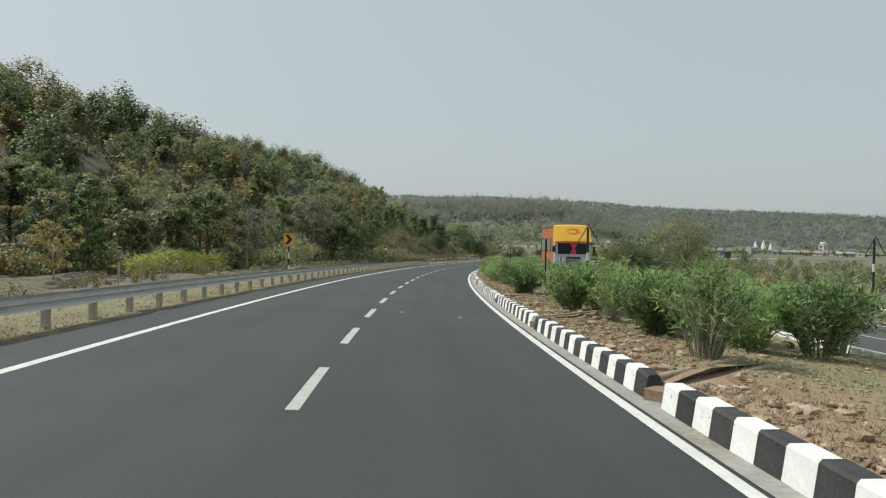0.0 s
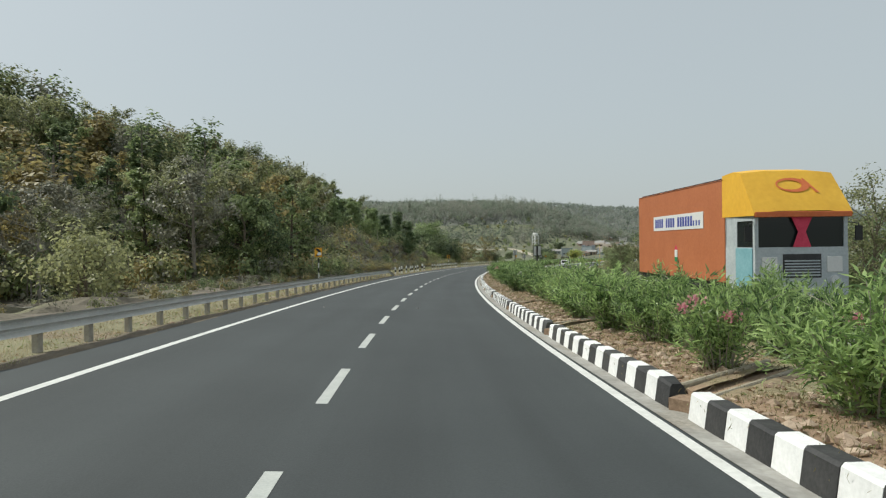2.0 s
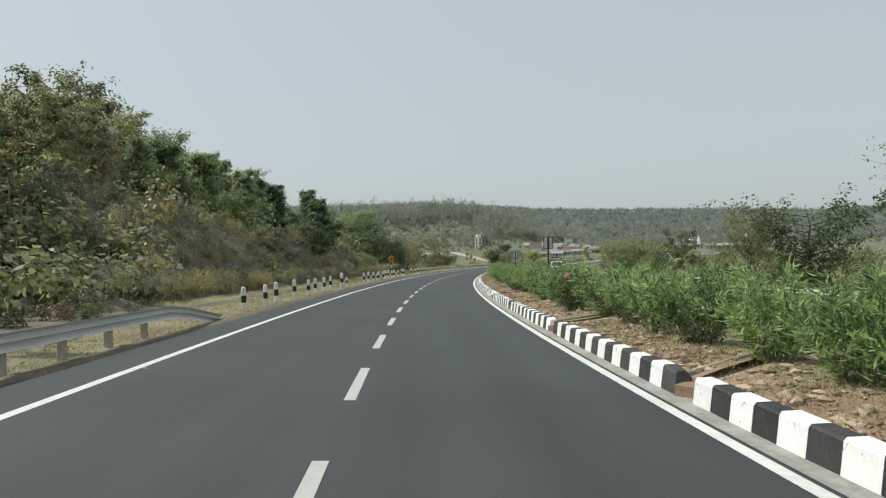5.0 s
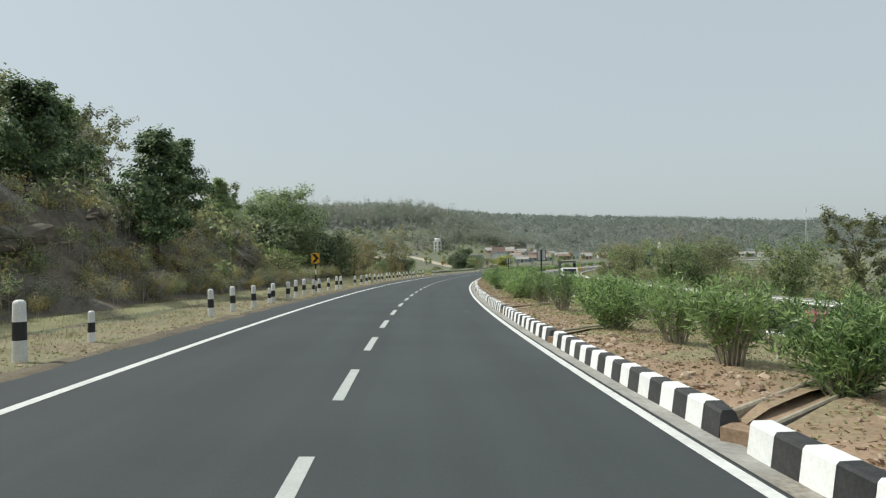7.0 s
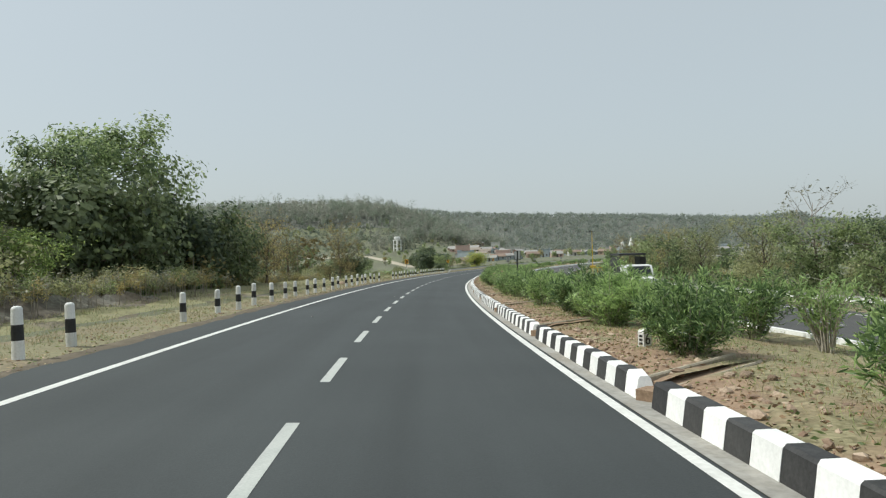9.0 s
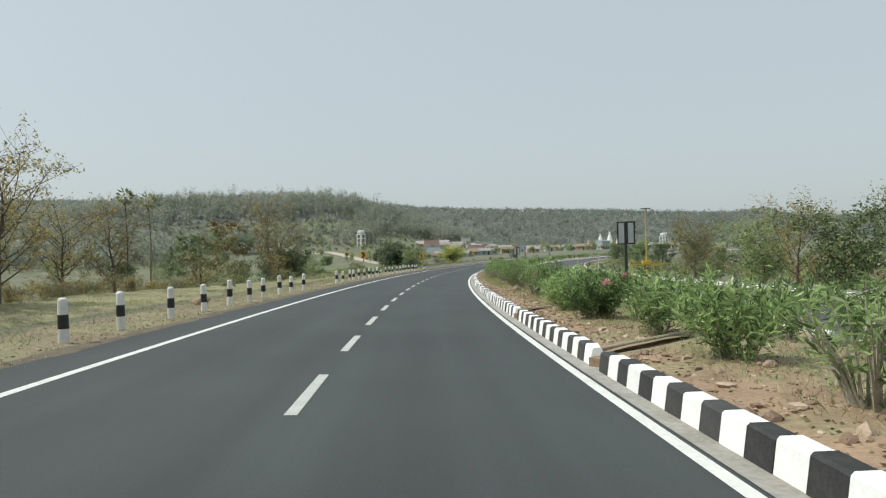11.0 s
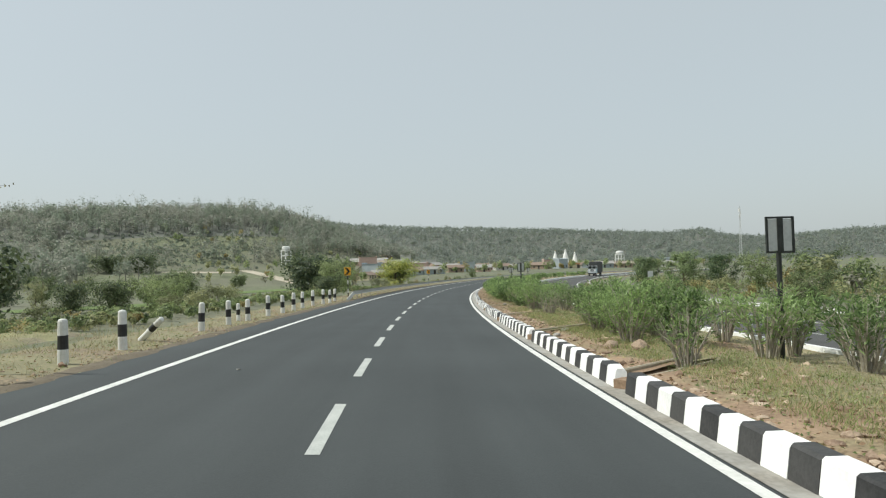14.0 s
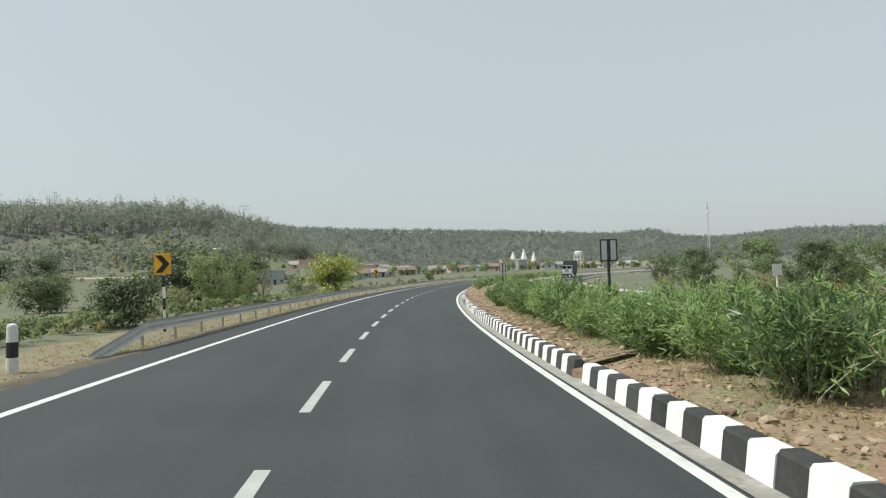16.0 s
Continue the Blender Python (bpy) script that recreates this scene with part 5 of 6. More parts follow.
def rock_mesh(seed, sub=2):
    bm = bmesh.new()
    bmesh.ops.create_icosphere(bm, subdivisions=sub, radius=1.0)
    for v in bm.verts:
        n = noise.noise(v.co * 1.1 + Vector((seed, 0, 0))) * 0.38 + noise.noise(v.co * 2.6 + Vector((0, seed, 0))) * 0.16
        v.co = Vector((v.co.x, v.co.y * 0.75, v.co.z * 0.6)) * (1 + n)
    me = bpy.data.meshes.new("rock")
    bm.to_mesh(me)
    bm.free()
    me.materials.append(ROCK)
    return me


ROCKS = [rock_mesh(k * 3.7) for k in range(5)]
LEDGES = [rock_mesh(20 + k * 2.3, 3) for k in range(3)]
PALE_ROCK = rock_mesh(31.0)
PALE_ROCK.materials[0] = CONCRETE
for me in LEDGES:
    me.materials[0] = BANK_EARTH
for k in range(48):
    s = rng.uniform(5, 262)
    d = rng.uniform(4.25, 5.6) if k % 3 else rng.uniform(6.0, 8.6)
    if clear_of_drains(s, d):
        r = rng.uniform(0.05, 0.1)
        thing("rock", "rough red-brown rock lying on the median soil", "rock", pose(*(median_top(s, d) + Vector((0, 0, 0.25 * r))), rng.uniform(-20, 20), 0, rng.uniform(0, 360)) @ Matrix.Scale(r, 4), "rocks on the median", data=rng.choice(ROCKS))
thing("rock", "large reddish-brown boulder on the median beside the hedge", "rock", pose(*(median_top(194.6, 5.1) + Vector((0, 0, 0.06))), 0, 0, 30) @ Matrix.Scale(0.27, 4), "rocks on the median", data=ROCKS[1])
for s, d, r in ((227.1, 4.15, 0.11), (228.5, 4.65, 0.1), (243.2, 4.7, 0.13), (243.7, 5.0, 0.1)):
    thing("rock", "pale dusty rock lying beside a drain in the median", "rock", pose(*(median_top(s, d) + Vector((0, 0, 0.25 * r))), 0, 10, s * 40 % 360) @ Matrix.Scale(r, 4), "rocks on the median", data=PALE_ROCK)
thing("rock", "large reddish-brown boulder on the median beside the hedge", "rock", pose(*(median_top(223.8, 5.0) + Vector((0, 0, 0.05))), 0, 0, 75) @ Matrix.Scale(0.2, 4), "rocks on the median", data=ROCKS[2])
for s, d, r in ((16.0, 4.5, 0.12), (16.1, 4.8, 0.09), (15.0, 5.05, 0.1), (15.1, 5.3, 0.17), (14.5, 5.15, 0.1), (14.5, 5.5, 0.17), (15.8, 5.1, 0.11), (29.9, 4.5, 0.11), (29.8, 4.7, 0.12), (28.1, 4.7, 0.09), (65.3, 5.15, 0.2), (135.9, 4.95, 0.13), (135.4, 4.85, 0.14), (144.4, 4.8, 0.08), (144.3, 4.95, 0.09), (144.2, 5.2, 0.07),
                (202.7, 5.2, 0.17), (207.0, 4.3, 0.1), (203.9, 5.3, 0.1), (224.4, 4.65, 0.17), (251.6, 4.8, 0.09), (247.7, 4.75, 0.09)):
    thing("rock", "rough red-brown rock lying on the median soil", "rock", pose(*(median_top(s, d) + Vector((0, 0, 0.3 * r))), 0, 12, s * 50 % 360) @ Matrix.Scale(r, 4), "rocks on the median", data=ROCKS[int(s) % 5])
for s, d, r in ((188.6, -6.4, 0.3), (189.3, -6.7, 0.22), (187.9, -6.2, 0.16)):
    thing("rock", "weathered grey-brown rock at the edge of the verge", "rock", pose(*(spot(s, d) + Vector((0, 0, 0.1 * r))), 0, 10, rng.uniform(0, 360)) @ Matrix.Scale(r, 4), "rocks along the verge", data=rng.choice(ROCKS))

for k in range(36):
    s, r = rng.uniform(112, 158), rng.uniform(0.35, 1.1)
    d = -10.2 - rng.uniform(0, 5.0)
    thing("rock", "weathered ledge of brown rock jutting from the bank", "rock", pose(*(on_land(s, d) + Vector((0, 0, 0.15 + 0.1 * r))), rng.uniform(-15, 15), rng.uniform(10, 30), rng.uniform(0, 360)) @ Matrix.Diagonal((r * 1.3, r, r * 0.7, 1)), "rock ledges on the bank", data=rng.choice(LEDGES))


def grass_stuff(name, label, spots_at, blades, tall, share, seed, spread=0.09):
    g = np.random.default_rng(seed)
    n = len(spots_at)
    base = np.repeat(np.array([tuple(p) for p in spots_at]), blades, 0) + g.normal(size=(n * blades, 3)) * np.array([spread, spread, 0.0])
    way = np.array([0, 0, 1.0]) + g.normal(size=(n * blades, 3)) * np.array([0.55, 0.55, 0.1])
    size = np.repeat(g.uniform(0.45, 1.3, n), blades)
    v, q = leaf_quads(base, way, tall * size, 0.007, g, 0.1)
    picks = np.repeat((g.random(n) < share).astype(int), blades)
    return thing(name, label, "grass", kind="stuff", data=raw_mesh(name, v, q, [STRAW, GRASS], picks))


tufts = []
for k in range(4200):
    s = rng.uniform(-2, 310) if k % 3 else rng.uniform(0, 110)
    d = -4.35 - abs(rng.gauss(0, 1.5))
    if d > -8.0:
        tufts.append(spot(s, d, -0.03))
grass_stuff("verge_grass", "short dry yellow grass in tufts along the verge", tufts, 13, 0.12, 0.22, 5)
tufts = []
for k in range(15000):
    s = rng.uniform(2, 300) if k % 3 else rng.uniform(2, 90)
    d = rng.uniform(5.0, 8.95) if k % 3 else rng.uniform(4.05, 5.2)
    if clear_of_drains(s, d):
        tufts.append(median_top(s, d))
grass_stuff("median_grass", "thin dry and greenish grass between the shrubs", tufts, 12, 0.06, 0.22, 6, 0.22)
tufts = []
for k in range(3200):
    s, d = rng.uniform(2, 290), rng.uniform(5.3, 8.9)
    if clear_of_drains(s, d):
        tufts.append(median_top(s, d))
for k in range(6200):
    s, d = rng.uniform(118, 268) if k % 2 else rng.uniform(200, 240), 4.6 + abs(rng.gauss(0, 1.0))
    if d < 7 and clear_of_drains(s, d):
        tufts.append(median_top(s, d))
grass_stuff("median_weeds", "green and dry weeds growing round the shrubs", tufts, 12, 0.11, 0.78, 16, 0.14)
tufts = [spot(rng.uniform(0, 330), 18.0 + abs(rng.gauss(0, 1.6)), -0.05) for k in range(2600)]
grass_stuff("far_verge_grass", "tall dry grass behind the far guard rail", tufts, 14, 0.4, 0.35, 8, 0.2)


def chips(name, label, spots_at, size, mats, share, seed):
    """Flat chips of dead leaf and straw lying on the ground."""
    g = np.random.default_rng(seed)
    n = len(spots_at)
    p = np.array([tuple(q) for q in spots_at]) + np.array([0, 0, 0.012])
    way = g.normal(size=(n, 3)) * np.array([1, 1, 0.16])
    v, q = leaf_quads(p, way, size * g.uniform(0.5, 1.5, n), size * 0.5, g, 0.05)
    return thing(name, label, "litter", kind="stuff", data=raw_mesh(name, v, q, mats, g.choice(len(mats), n, p=share)))


DEAD_LEAF = leafage("dead_leaves", (0.24, 0.15, 0.09), (0.52, 0.36, 0.23), through=0.25)
lying = []
for k in range(46000):
    s = rng.uniform(2, 290) if k % 2 else rng.choice([rng.uniform(2, 90), rng.uniform(96, 160), rng.uniform(175, 265)])
    d = 4.02 + abs(rng.gauss(0, 1.5))
    if d < 8.9 and clear_of_drains(s, d):
        lying.append(median_top(s, d))
chips("median_litter", "dead leaves, straw and crumbled clods strewn over the median", lying, 0.06, [DEAD_LEAF, STRAW, GRASS], [0.45, 0.35, 0.2], 12)
lying = [spot(rng.uniform(0, 290), -4.3 - abs(rng.gauss(0, 1.1)), -0.02) for k in range(22000)]
tufts = []
for k in range(5200):
    s, d = rng.uniform(98, 232), -5.6 - abs(rng.gauss(0, 3.0))
    if d > -13.5:
        p = on_land(s, d, -0.1) if d < -7.4 else spot(s, d, -0.04)
        tufts.append(p)
grass_stuff("strip_grass", "short dry and greenish grass of the strip behind the guide posts", tufts, 11, 0.13, 0.4, 26, 0.2)
chips("verge_litter", "dead leaves and straw strewn over the verge", lying, 0.055, [DEAD_LEAF, STRAW, GRASS], [0.2, 0.5, 0.3], 13)


def scrub_stuff(name, label, where, leaves, length, width, tall, share, wide, sink=0.3):
    pp = [spot(*p) for p in where]
    zz = land(np.array([p.x for p in pp]), np.array([p.y for p in pp]))
    return wood_stuff(name, label, [(p.x, p.y, float(z) - sink) for p, z in zip(pp, zz)], leaves, length, width, [LEAF_GREEN, LEAF_OLIVE, LEAF_BROWN, LEAF_GREY], tall, share, wide)


scrub_stuff("bank_scrub", "dry wiry brown scrub covering the cut bank", [(rng.uniform(96, 172), -9.0 - abs(rng.gauss(0, 4.5))) for k in range(900)], 130, 0.16, 0.035, 1.0, [0.14, 0.2, 0.26, 0.4], 0.36, -0.35)
scrub_stuff("bank_brush", "dry grey-brown brush and dead weeds at the foot of the bank", [(rng.uniform(100, 152), -8.7 - abs(rng.gauss(0, 2.0))) for k in range(520)], 120, 0.28, 0.022, 1.0, [0.04, 0.12, 0.28, 0.56], 0.32, -0.1)
scrub_stuff("dry_brush", "dry grey-brown brushwood and tall weeds behind the grass strip", [(rng.uniform(140, 205), -11.8 - abs(rng.gauss(0, 1.3))) for k in range(420)], 110, 0.3, 0.022, 1.0, [0.05, 0.2, 0.45, 0.3], 0.3, 0.1)
scrub_stuff("green_weeds", "low green weeds on the slope below the road", [(rng.uniform(230, 285), -7.6 - abs(rng.gauss(0, 6))) for k in range(420)], 120, 0.16, 0.06, 0.55, [0.75, 0.2, 0.02, 0.03], 0.5, 0.05)
scrub_stuff("plain_scrub", "low grey-green scrub scattered over the plain", [(rng.uniform(196, 420), -9.5 - abs(rng.gauss(0, 32))) for k in range(200)], 200, 0.18, 0.09, 1.15, [0.3, 0.4, 0.12, 0.18], 0.34)
scrub_stuff("roadside_weeds", "tangled weeds and small bushes behind the verge", [(s, -(12.2 if s < 211 else 8.4) - abs(rng.gauss(0, 2.6))) for s in (rng.uniform(196, 345) if k % 3 else rng.uniform(196, 234) for k in range(330))], 180, 0.1, 0.04, 0.62, [0.3, 0.42, 0.1, 0.18], 0.4)
scrub_stuff("verge_weeds", "weeds and low bushes behind the guard rail", [(rng.uniform(0, 96), -7.4 - abs(rng.gauss(0, 7))) for k in range(170)] + [(rng.uniform(58, 100), -8.0 - rng.uniform(0, 7)) for k in range(150)], 180, 0.11, 0.045, 0.85, [0.2, 0.36, 0.26, 0.18], 0.42)
scrub_stuff("right_scrub", "mixed dry bushes on the low ground beyond the road", [(rng.uniform(20, 330), 25 + abs(rng.gauss(0, 22))) for k in range(640)], 170, 0.26, 0.13, 2.2, [0.3, 0.4, 0.14, 0.16], 0.3)
scrub_stuff("right_trees", "scattered dusty trees on the low ground beyond the road", [(rng.uniform(60, 330), 40 + abs(rng.gauss(0, 60))) for k in range(300)], 210, 0.55, 0.32, 5.2, [0.3, 0.38, 0.12, 0.2], 0.2)

# fields and dirt track on the plain
FIELD = material("young_crop", (0.07, 0.12, 0.03), (0.17, 0.23, 0.07), scale=0.4, rough=0.9, bump=0.6, fine=25)
TRACK = material("pale_dirt", (0.33, 0.29, 0.22), (0.52, 0.47, 0.38), scale=0.3, rough=0.95, bump=0.5, fine=20)


def drape(name, label, points, width, mat, lift=0.05):
    """A strip of that width laid on the land along a line of points."""
    line = []
    for a, b in zip(points, points[1:]):
        a, b = Vector(a), Vector(b)
        n = max(2, int((b - a).length / 2.0))
        line += [a.lerp(b, k / n) for k in range(n)]
    line.append(Vector(points[-1]))
    xs, ys = [], []
    for i, p in enumerate(line):
        t = (line[min(len(line) - 1, i + 1)] - line[max(0, i - 1)]).normalized()
        for k in range(7):
            u = (k / 6 - 0.5) * width * (1 + 0.15 * noise.noise(Vector((p.x * 0.1, p.y * 0.1, 2.0))))
            xs.append(p.x + t.y * u)
            ys.append(p.y - t.x * u)
    zs = land(np.array(xs), np.array(ys)) + lift
    faces = [(i * 7 + k, i * 7 + k + 1, i * 7 + k + 8, i * 7 + k + 7) for i in range(len(line) - 1) for k in range(6)]
    return thing(name, label, "ground", kind="structure", data=mesh_of(name, list(zip(xs, ys, zs)), faces, mat))


drape("field", "small field of bright green young crop", [(38, 325), (54, 330), (66, 334), (76, 340)], 11, FIELD, 0.12)
drape("field", "strip of green crop on the plain", [(84, 392), (108, 396), (126, 390)], 16, FIELD, 0.12)
drape("dirt_track", "pale bare dirt track crossing the plain", [(80, 527), (95, 523), (112, 517)], 6, TRACK, 0.15)
drape("dirt_track", "pale bare dirt track crossing the plain", [(117, 526), (119.5, 512), (122.5, 490), (124.5, 462), (123, 446)], 6, TRACK, 0.15)

# ---- lorries on the far carriageway ----
TYRE = material("tyre_rubber", (0.012, 0.012, 0.012), (0.03, 0.03, 0.03), scale=9, rough=0.85, bump=0.3)
RUST_BOX = material("red_oxide_paint", (0.42, 0.13, 0.05), (0.52, 0.18, 0.075), scale=1.3, rough=0.6, bump=0.05, fine=9)
TARP = material("yellow_tarpaulin", (0.75, 0.4, 0.03), (0.88, 0.52, 0.05), scale=1.2, rough=0.55, bump=0.3)
EMBLEM = material("emblem_orange", (0.6, 0.13, 0.04), (0.72, 0.2, 0.06), scale=3, rough=0.6, bump=0)
PANEL_WHITE = material("white_panel", (0.7, 0.7, 0.69), (0.82, 0.82, 0.81), scale=3, rough=0.5, bump=0)
BAR_BLUE = material("panel_blue", (0.04, 0.06, 0.3), (0.06, 0.09, 0.4), scale=3, rough=0.5, bump=0)
CAB = material("cab_paint", (0.38, 0.43, 0.46), (0.6, 0.64, 0.66), scale=2.2, rough=0.4, bump=0.05, fine=8)
CAB_BLUE = material("cab_blue", (0.16, 0.36, 0.42), (0.3, 0.52, 0.58), scale=3, rough=0.4, bump=0)
RED_CLOTH = material("red_cloth", (0.55, 0.03, 0.08), (0.75, 0.09, 0.16), scale=6, rough=0.8, bump=0.2)
GREEN_PAINT = material("green_paint", (0.02, 0.2, 0.08), (0.04, 0.3, 0.12), scale=5, rough=0.5, bump=0)
DARK_STEEL = material("dark_steel", (0.02, 0.022, 0.025), (0.06, 0.06, 0.06), scale=5, rough=0.6, bump=0.1)
LAMP_GLASS = material("lamp_glass", (0.6, 0.62, 0.62), (0.8, 0.82, 0.82), scale=4, rough=0.15, bump=0)
DARK_GLASS = bpy.data.materials.new("windscreen_glass")
DARK_GLASS.use_nodes = True
for key, val in (("Base Color", (0.02, 0.024, 0.026, 1)), ("Roughness", 0.08), ("IOR", 1.5)):
    DARK_GLASS.node_tree.nodes["Principled BSDF"].inputs[key].default_value = val


def wheel_meshes(r, w):
    b = Build()
    prof = [(r * 0.56, -w / 2), (r * 0.93, -w / 2), (r, -w * 0.36), (r, w * 0.36), (r * 0.93, w / 2), (r * 0.56, w / 2)]
    n, m = 20, len(prof)
    verts = [(x, q * math.cos(2 * math.pi * k / n), q * math.sin(2 * math.pi * k / n)) for k in range(n) for q, x in prof]
    faces = [(k * m + j, k * m + (j + 1) % m, ((k + 1) % n) * m + (j + 1) % m, ((k + 1) % n) * m + j) for k in range(n) for j in range(m)]
    b.add(verts, faces)
    rim = Build().tube([(-w * 0.3, 0, 0), (w * 0.3, 0, 0)], [r * 0.57, r * 0.57], 16).tube([(-w * 0.45, 0, 0), (w * 0.45, 0, 0)], [r * 0.2, r * 0.2], 10)
    return b.mesh("tyre", TYRE, True), rim.mesh("rim", ZINC_POST)


def add_wheels(owner, places, r, w):
    tyre, rim = wheel_meshes(r, w)
    for x, y in places:
        hub = part("wheel", tyre, owner, "black rubber tyre", pose(x, y, r))
        part("rim", rim, hub, "grey steel rim")


def lorry(s, d, label, box_mat, tarp_mat, emblem=True, length=7.6):
    t = thing("cargo_lorry", label, "lorry", standing(s, d, 0.0, 180), group="lorries on the far carriageway")
    W = 1.22
    part("chassis", Build().box(-0.45, -length - 1.9, 0.75, 0.45, -0.2, 1.0).box(-1.1, -length - 1.85, 0.95, 1.1, -2.0, 1.16).mesh("chassis", DARK_STEEL), t)
    box = part("cargo_box", Build().box(-W, -length - 1.9, 1.18, W, -1.75, 4.15, bevel=0.02).mesh("cargo_box", box_mat), t, "orange-brown sheet-clad cargo box" if emblem else "")
    ribs = Build()
    for k in range(9):
        y = -1.9 - length * (k + 0.4) / 9
        ribs.tube([(-W, y, 4.15), (-W * 0.5, y, 4.27), (0, y, 4.31), (W * 0.5, y, 4.27), (W, y, 4.15)], [0.03] * 5, 5)
    ribs.add([(x, y, z) for y in (-length - 1.9, -1.8) for x, z in ((-W - 0.02, 4.13), (-W * 0.5, 4.29), (0, 4.34), (W * 0.5, 4.29), (W + 0.02, 4.13))],
             [(k, k + 1, k + 6, k + 5) for k in range(4)], 1)
    part("roof_cover", ribs.mesh("roof_cover", [DARK_STEEL, box_mat]), t)
    for side in (-1, 1):
        x = side * (W + 0.004)
        if emblem:
            panel = part("name_panel", Build().box(min(x, x + side * 0.012), -7.7, 2.78, max(x, x + side * 0.012), -3.2, 3.3).mesh("name_panel", PANEL_WHITE), t, "white panel with a row of blue bars")
            for k in range(19):
                if k in (4, 9):
                    continue
                b = Build().box(min(x + side * 0.013, x + side * 0.018), -7.5 + 0.22 * k, 2.88, max(x + side * 0.013, x + side * 0.018), -7.5 + 0.22 * k + (0.15 if k < 16 else 0.1), 3.2 if k < 16 else 3.05)
                part("bar", b.mesh("bar", BAR_BLUE), panel)
            b = Build().box(min(x, x + side * 0.01), -5.6, 1.7, max(x, x + side * 0.01), -5.35, 1.85, 1).box(min(x, x + side * 0.01), -5.6, 1.85, max(x, x + side * 0.01), -5.35, 2.1, 0)
            b.add([(x + side * 0.01, -5.62, 2.1), (x + side * 0.01, -5.33, 2.1), (x + side * 0.01, -5.475, 2.28)], [(0, 1, 2)], 2)
            part("badge", b.mesh("badge", [PANEL_WHITE, GREEN_PAINT, RED_CLOTH]), box, "small red, white and green badge")
    # cab: lower body, pillars and roof round the glass
    cab = part("cab", Build().plate([(-W, 0.75), (W, 0.75), (W, 2.2), (-W, 2.2)], -1.7, 0.0).mesh("cab", CAB), t, "silver and pale blue painted cab")
    b = Build()
    for x in (-W, W - 0.1):
        b.box(x, -0.12, 2.2, x + 0.1, -0.02, 3.02).box(x, -1.7, 2.2, x + 0.1, -1.0, 3.02).box(x, -1.0, 2.9, x + 0.1, -0.1, 3.02)
    b.box(-0.06, -0.1, 2.2, 0.06, -0.02, 3.02).box(-W, -1.7, 2.98, W, 0.02, 3.1).box(-W, -1.7, 2.2, W, -1.62, 3.0)
    part("pillar_frame", b.mesh("pillar_frame", CAB), cab)
    for x0, x1 in ((-W + 0.1, -0.06), (0.06, W - 0.1)):
        part("windscreen", Build().box(x0, -0.09, 2.2, x1, -0.06, 2.98).mesh("windscreen", DARK_GLASS), cab, "dark split windscreen pane")
    for x in (-W + 0.02, W - 0.05):
        part("side_window", Build().box(x, -1.0, 2.2, x + 0.03, -0.12, 2.9).mesh("side_window", DARK_GLASS), cab)
    for side in (-1, 1):
        x = side * (W + 0.003)
        part("door", Build().box(min(x, x + side * 0.02), -1.05, 1.0, max(x, x + side * 0.02), -0.12, 2.18, bevel=0.006).mesh("door", CAB_BLUE), cab, "pale blue cab door")
        arm = part("mirror", Build().tube([(side * W, -0.1, 2.85), (side * (W + 0.22), 0.08, 2.8), (side * (W + 0.22), 0.08, 2.35)], [0.015] * 3, 6).box(side * (W + 0.22) - 0.09, 0.06, 2.36, side * (W + 0.22) + 0.09, 0.11, 2.74).mesh("mirror", SIGN_BLACK), cab, "black wing mirror")
        part("headlight", Build().tube([(side * 0.85, 0.0, 1.35), (side * 0.85, 0.05, 1.35)], [0.12, 0.11], 14).mesh("headlight", LAMP_GLASS), cab, "round headlight")
        part("front_panel", Build().box(side * 0.85 - 0.2, 0.003, 1.55, side * 0.85 + 0.2, 0.03, 1.95, bevel=0.008).mesh("front_panel", PANEL_WHITE), cab)
    b = Build().box(-0.5, 0.003, 1.4, 0.5, 0.02, 2.02)
    for k in range(6):
        b.box(-0.46, 0.021, 1.45 + 0.075 * k, 0.46, 0.045, 1.485 + 0.075 * k, 1)
    part("grille", b.mesh("grille", [DARK_STEEL, CAB]), cab, "barred front grille")
    part("bumper", Build().box(-W, 0.0, 0.62, W, 0.16, 0.95, bevel=0.03).mesh("bumper", DARK_STEEL), cab)
    if emblem:
        drapes = Build().add([(-0.28, 0.01, 2.99), (0.28, 0.01, 2.99), (0.1, 0.012, 2.6), (0.24, 0.012, 2.2), (-0.24, 0.012, 2.2), (-0.1, 0.012, 2.6)], [(0, 5, 2, 1), (5, 4, 3, 2)])
        drapes.add([(x, 0.02, z) for x, z in ((-0.28, 2.99), (0.28, 2.99), (0.1, 2.6), (0.24, 2.2), (-0.24, 2.2), (-0.1, 2.6))], [(0, 1, 2, 5), (5, 2, 3, 4)])
        part("drape", drapes.mesh("drape", RED_CLOTH), cab, "red cloth hung over the middle pillar")
        g = Build()
        rows = [(-1.9, 4.3, W), (-1.2, 4.34, W + 0.01), (-0.75, 4.26, W + 0.02), (-0.1, 3.42, W + 0.06), (0.1, 3.14, W + 0.07)]
        verts = [(x * w, y, z - (0.06 if abs(x) == 1 else 0)) for y, z, w in rows for x in (-1, -0.5, 0, 0.5, 1)]
        g.add(verts, [(i * 5 + k, i * 5 + k + 1, i * 5 + k + 6, i * 5 + k + 5) for i in range(4) for k in range(4)])
        for e in (0, 4):
            sidev = [verts[i * 5 + e] for i in range(5)] + [(verts[e][0], -1.9, 3.05), (verts[20 + e][0], 0.1, 3.02)]
            g.add(sidev, [(0, 1, 2, 3, 4, 6, 5)])
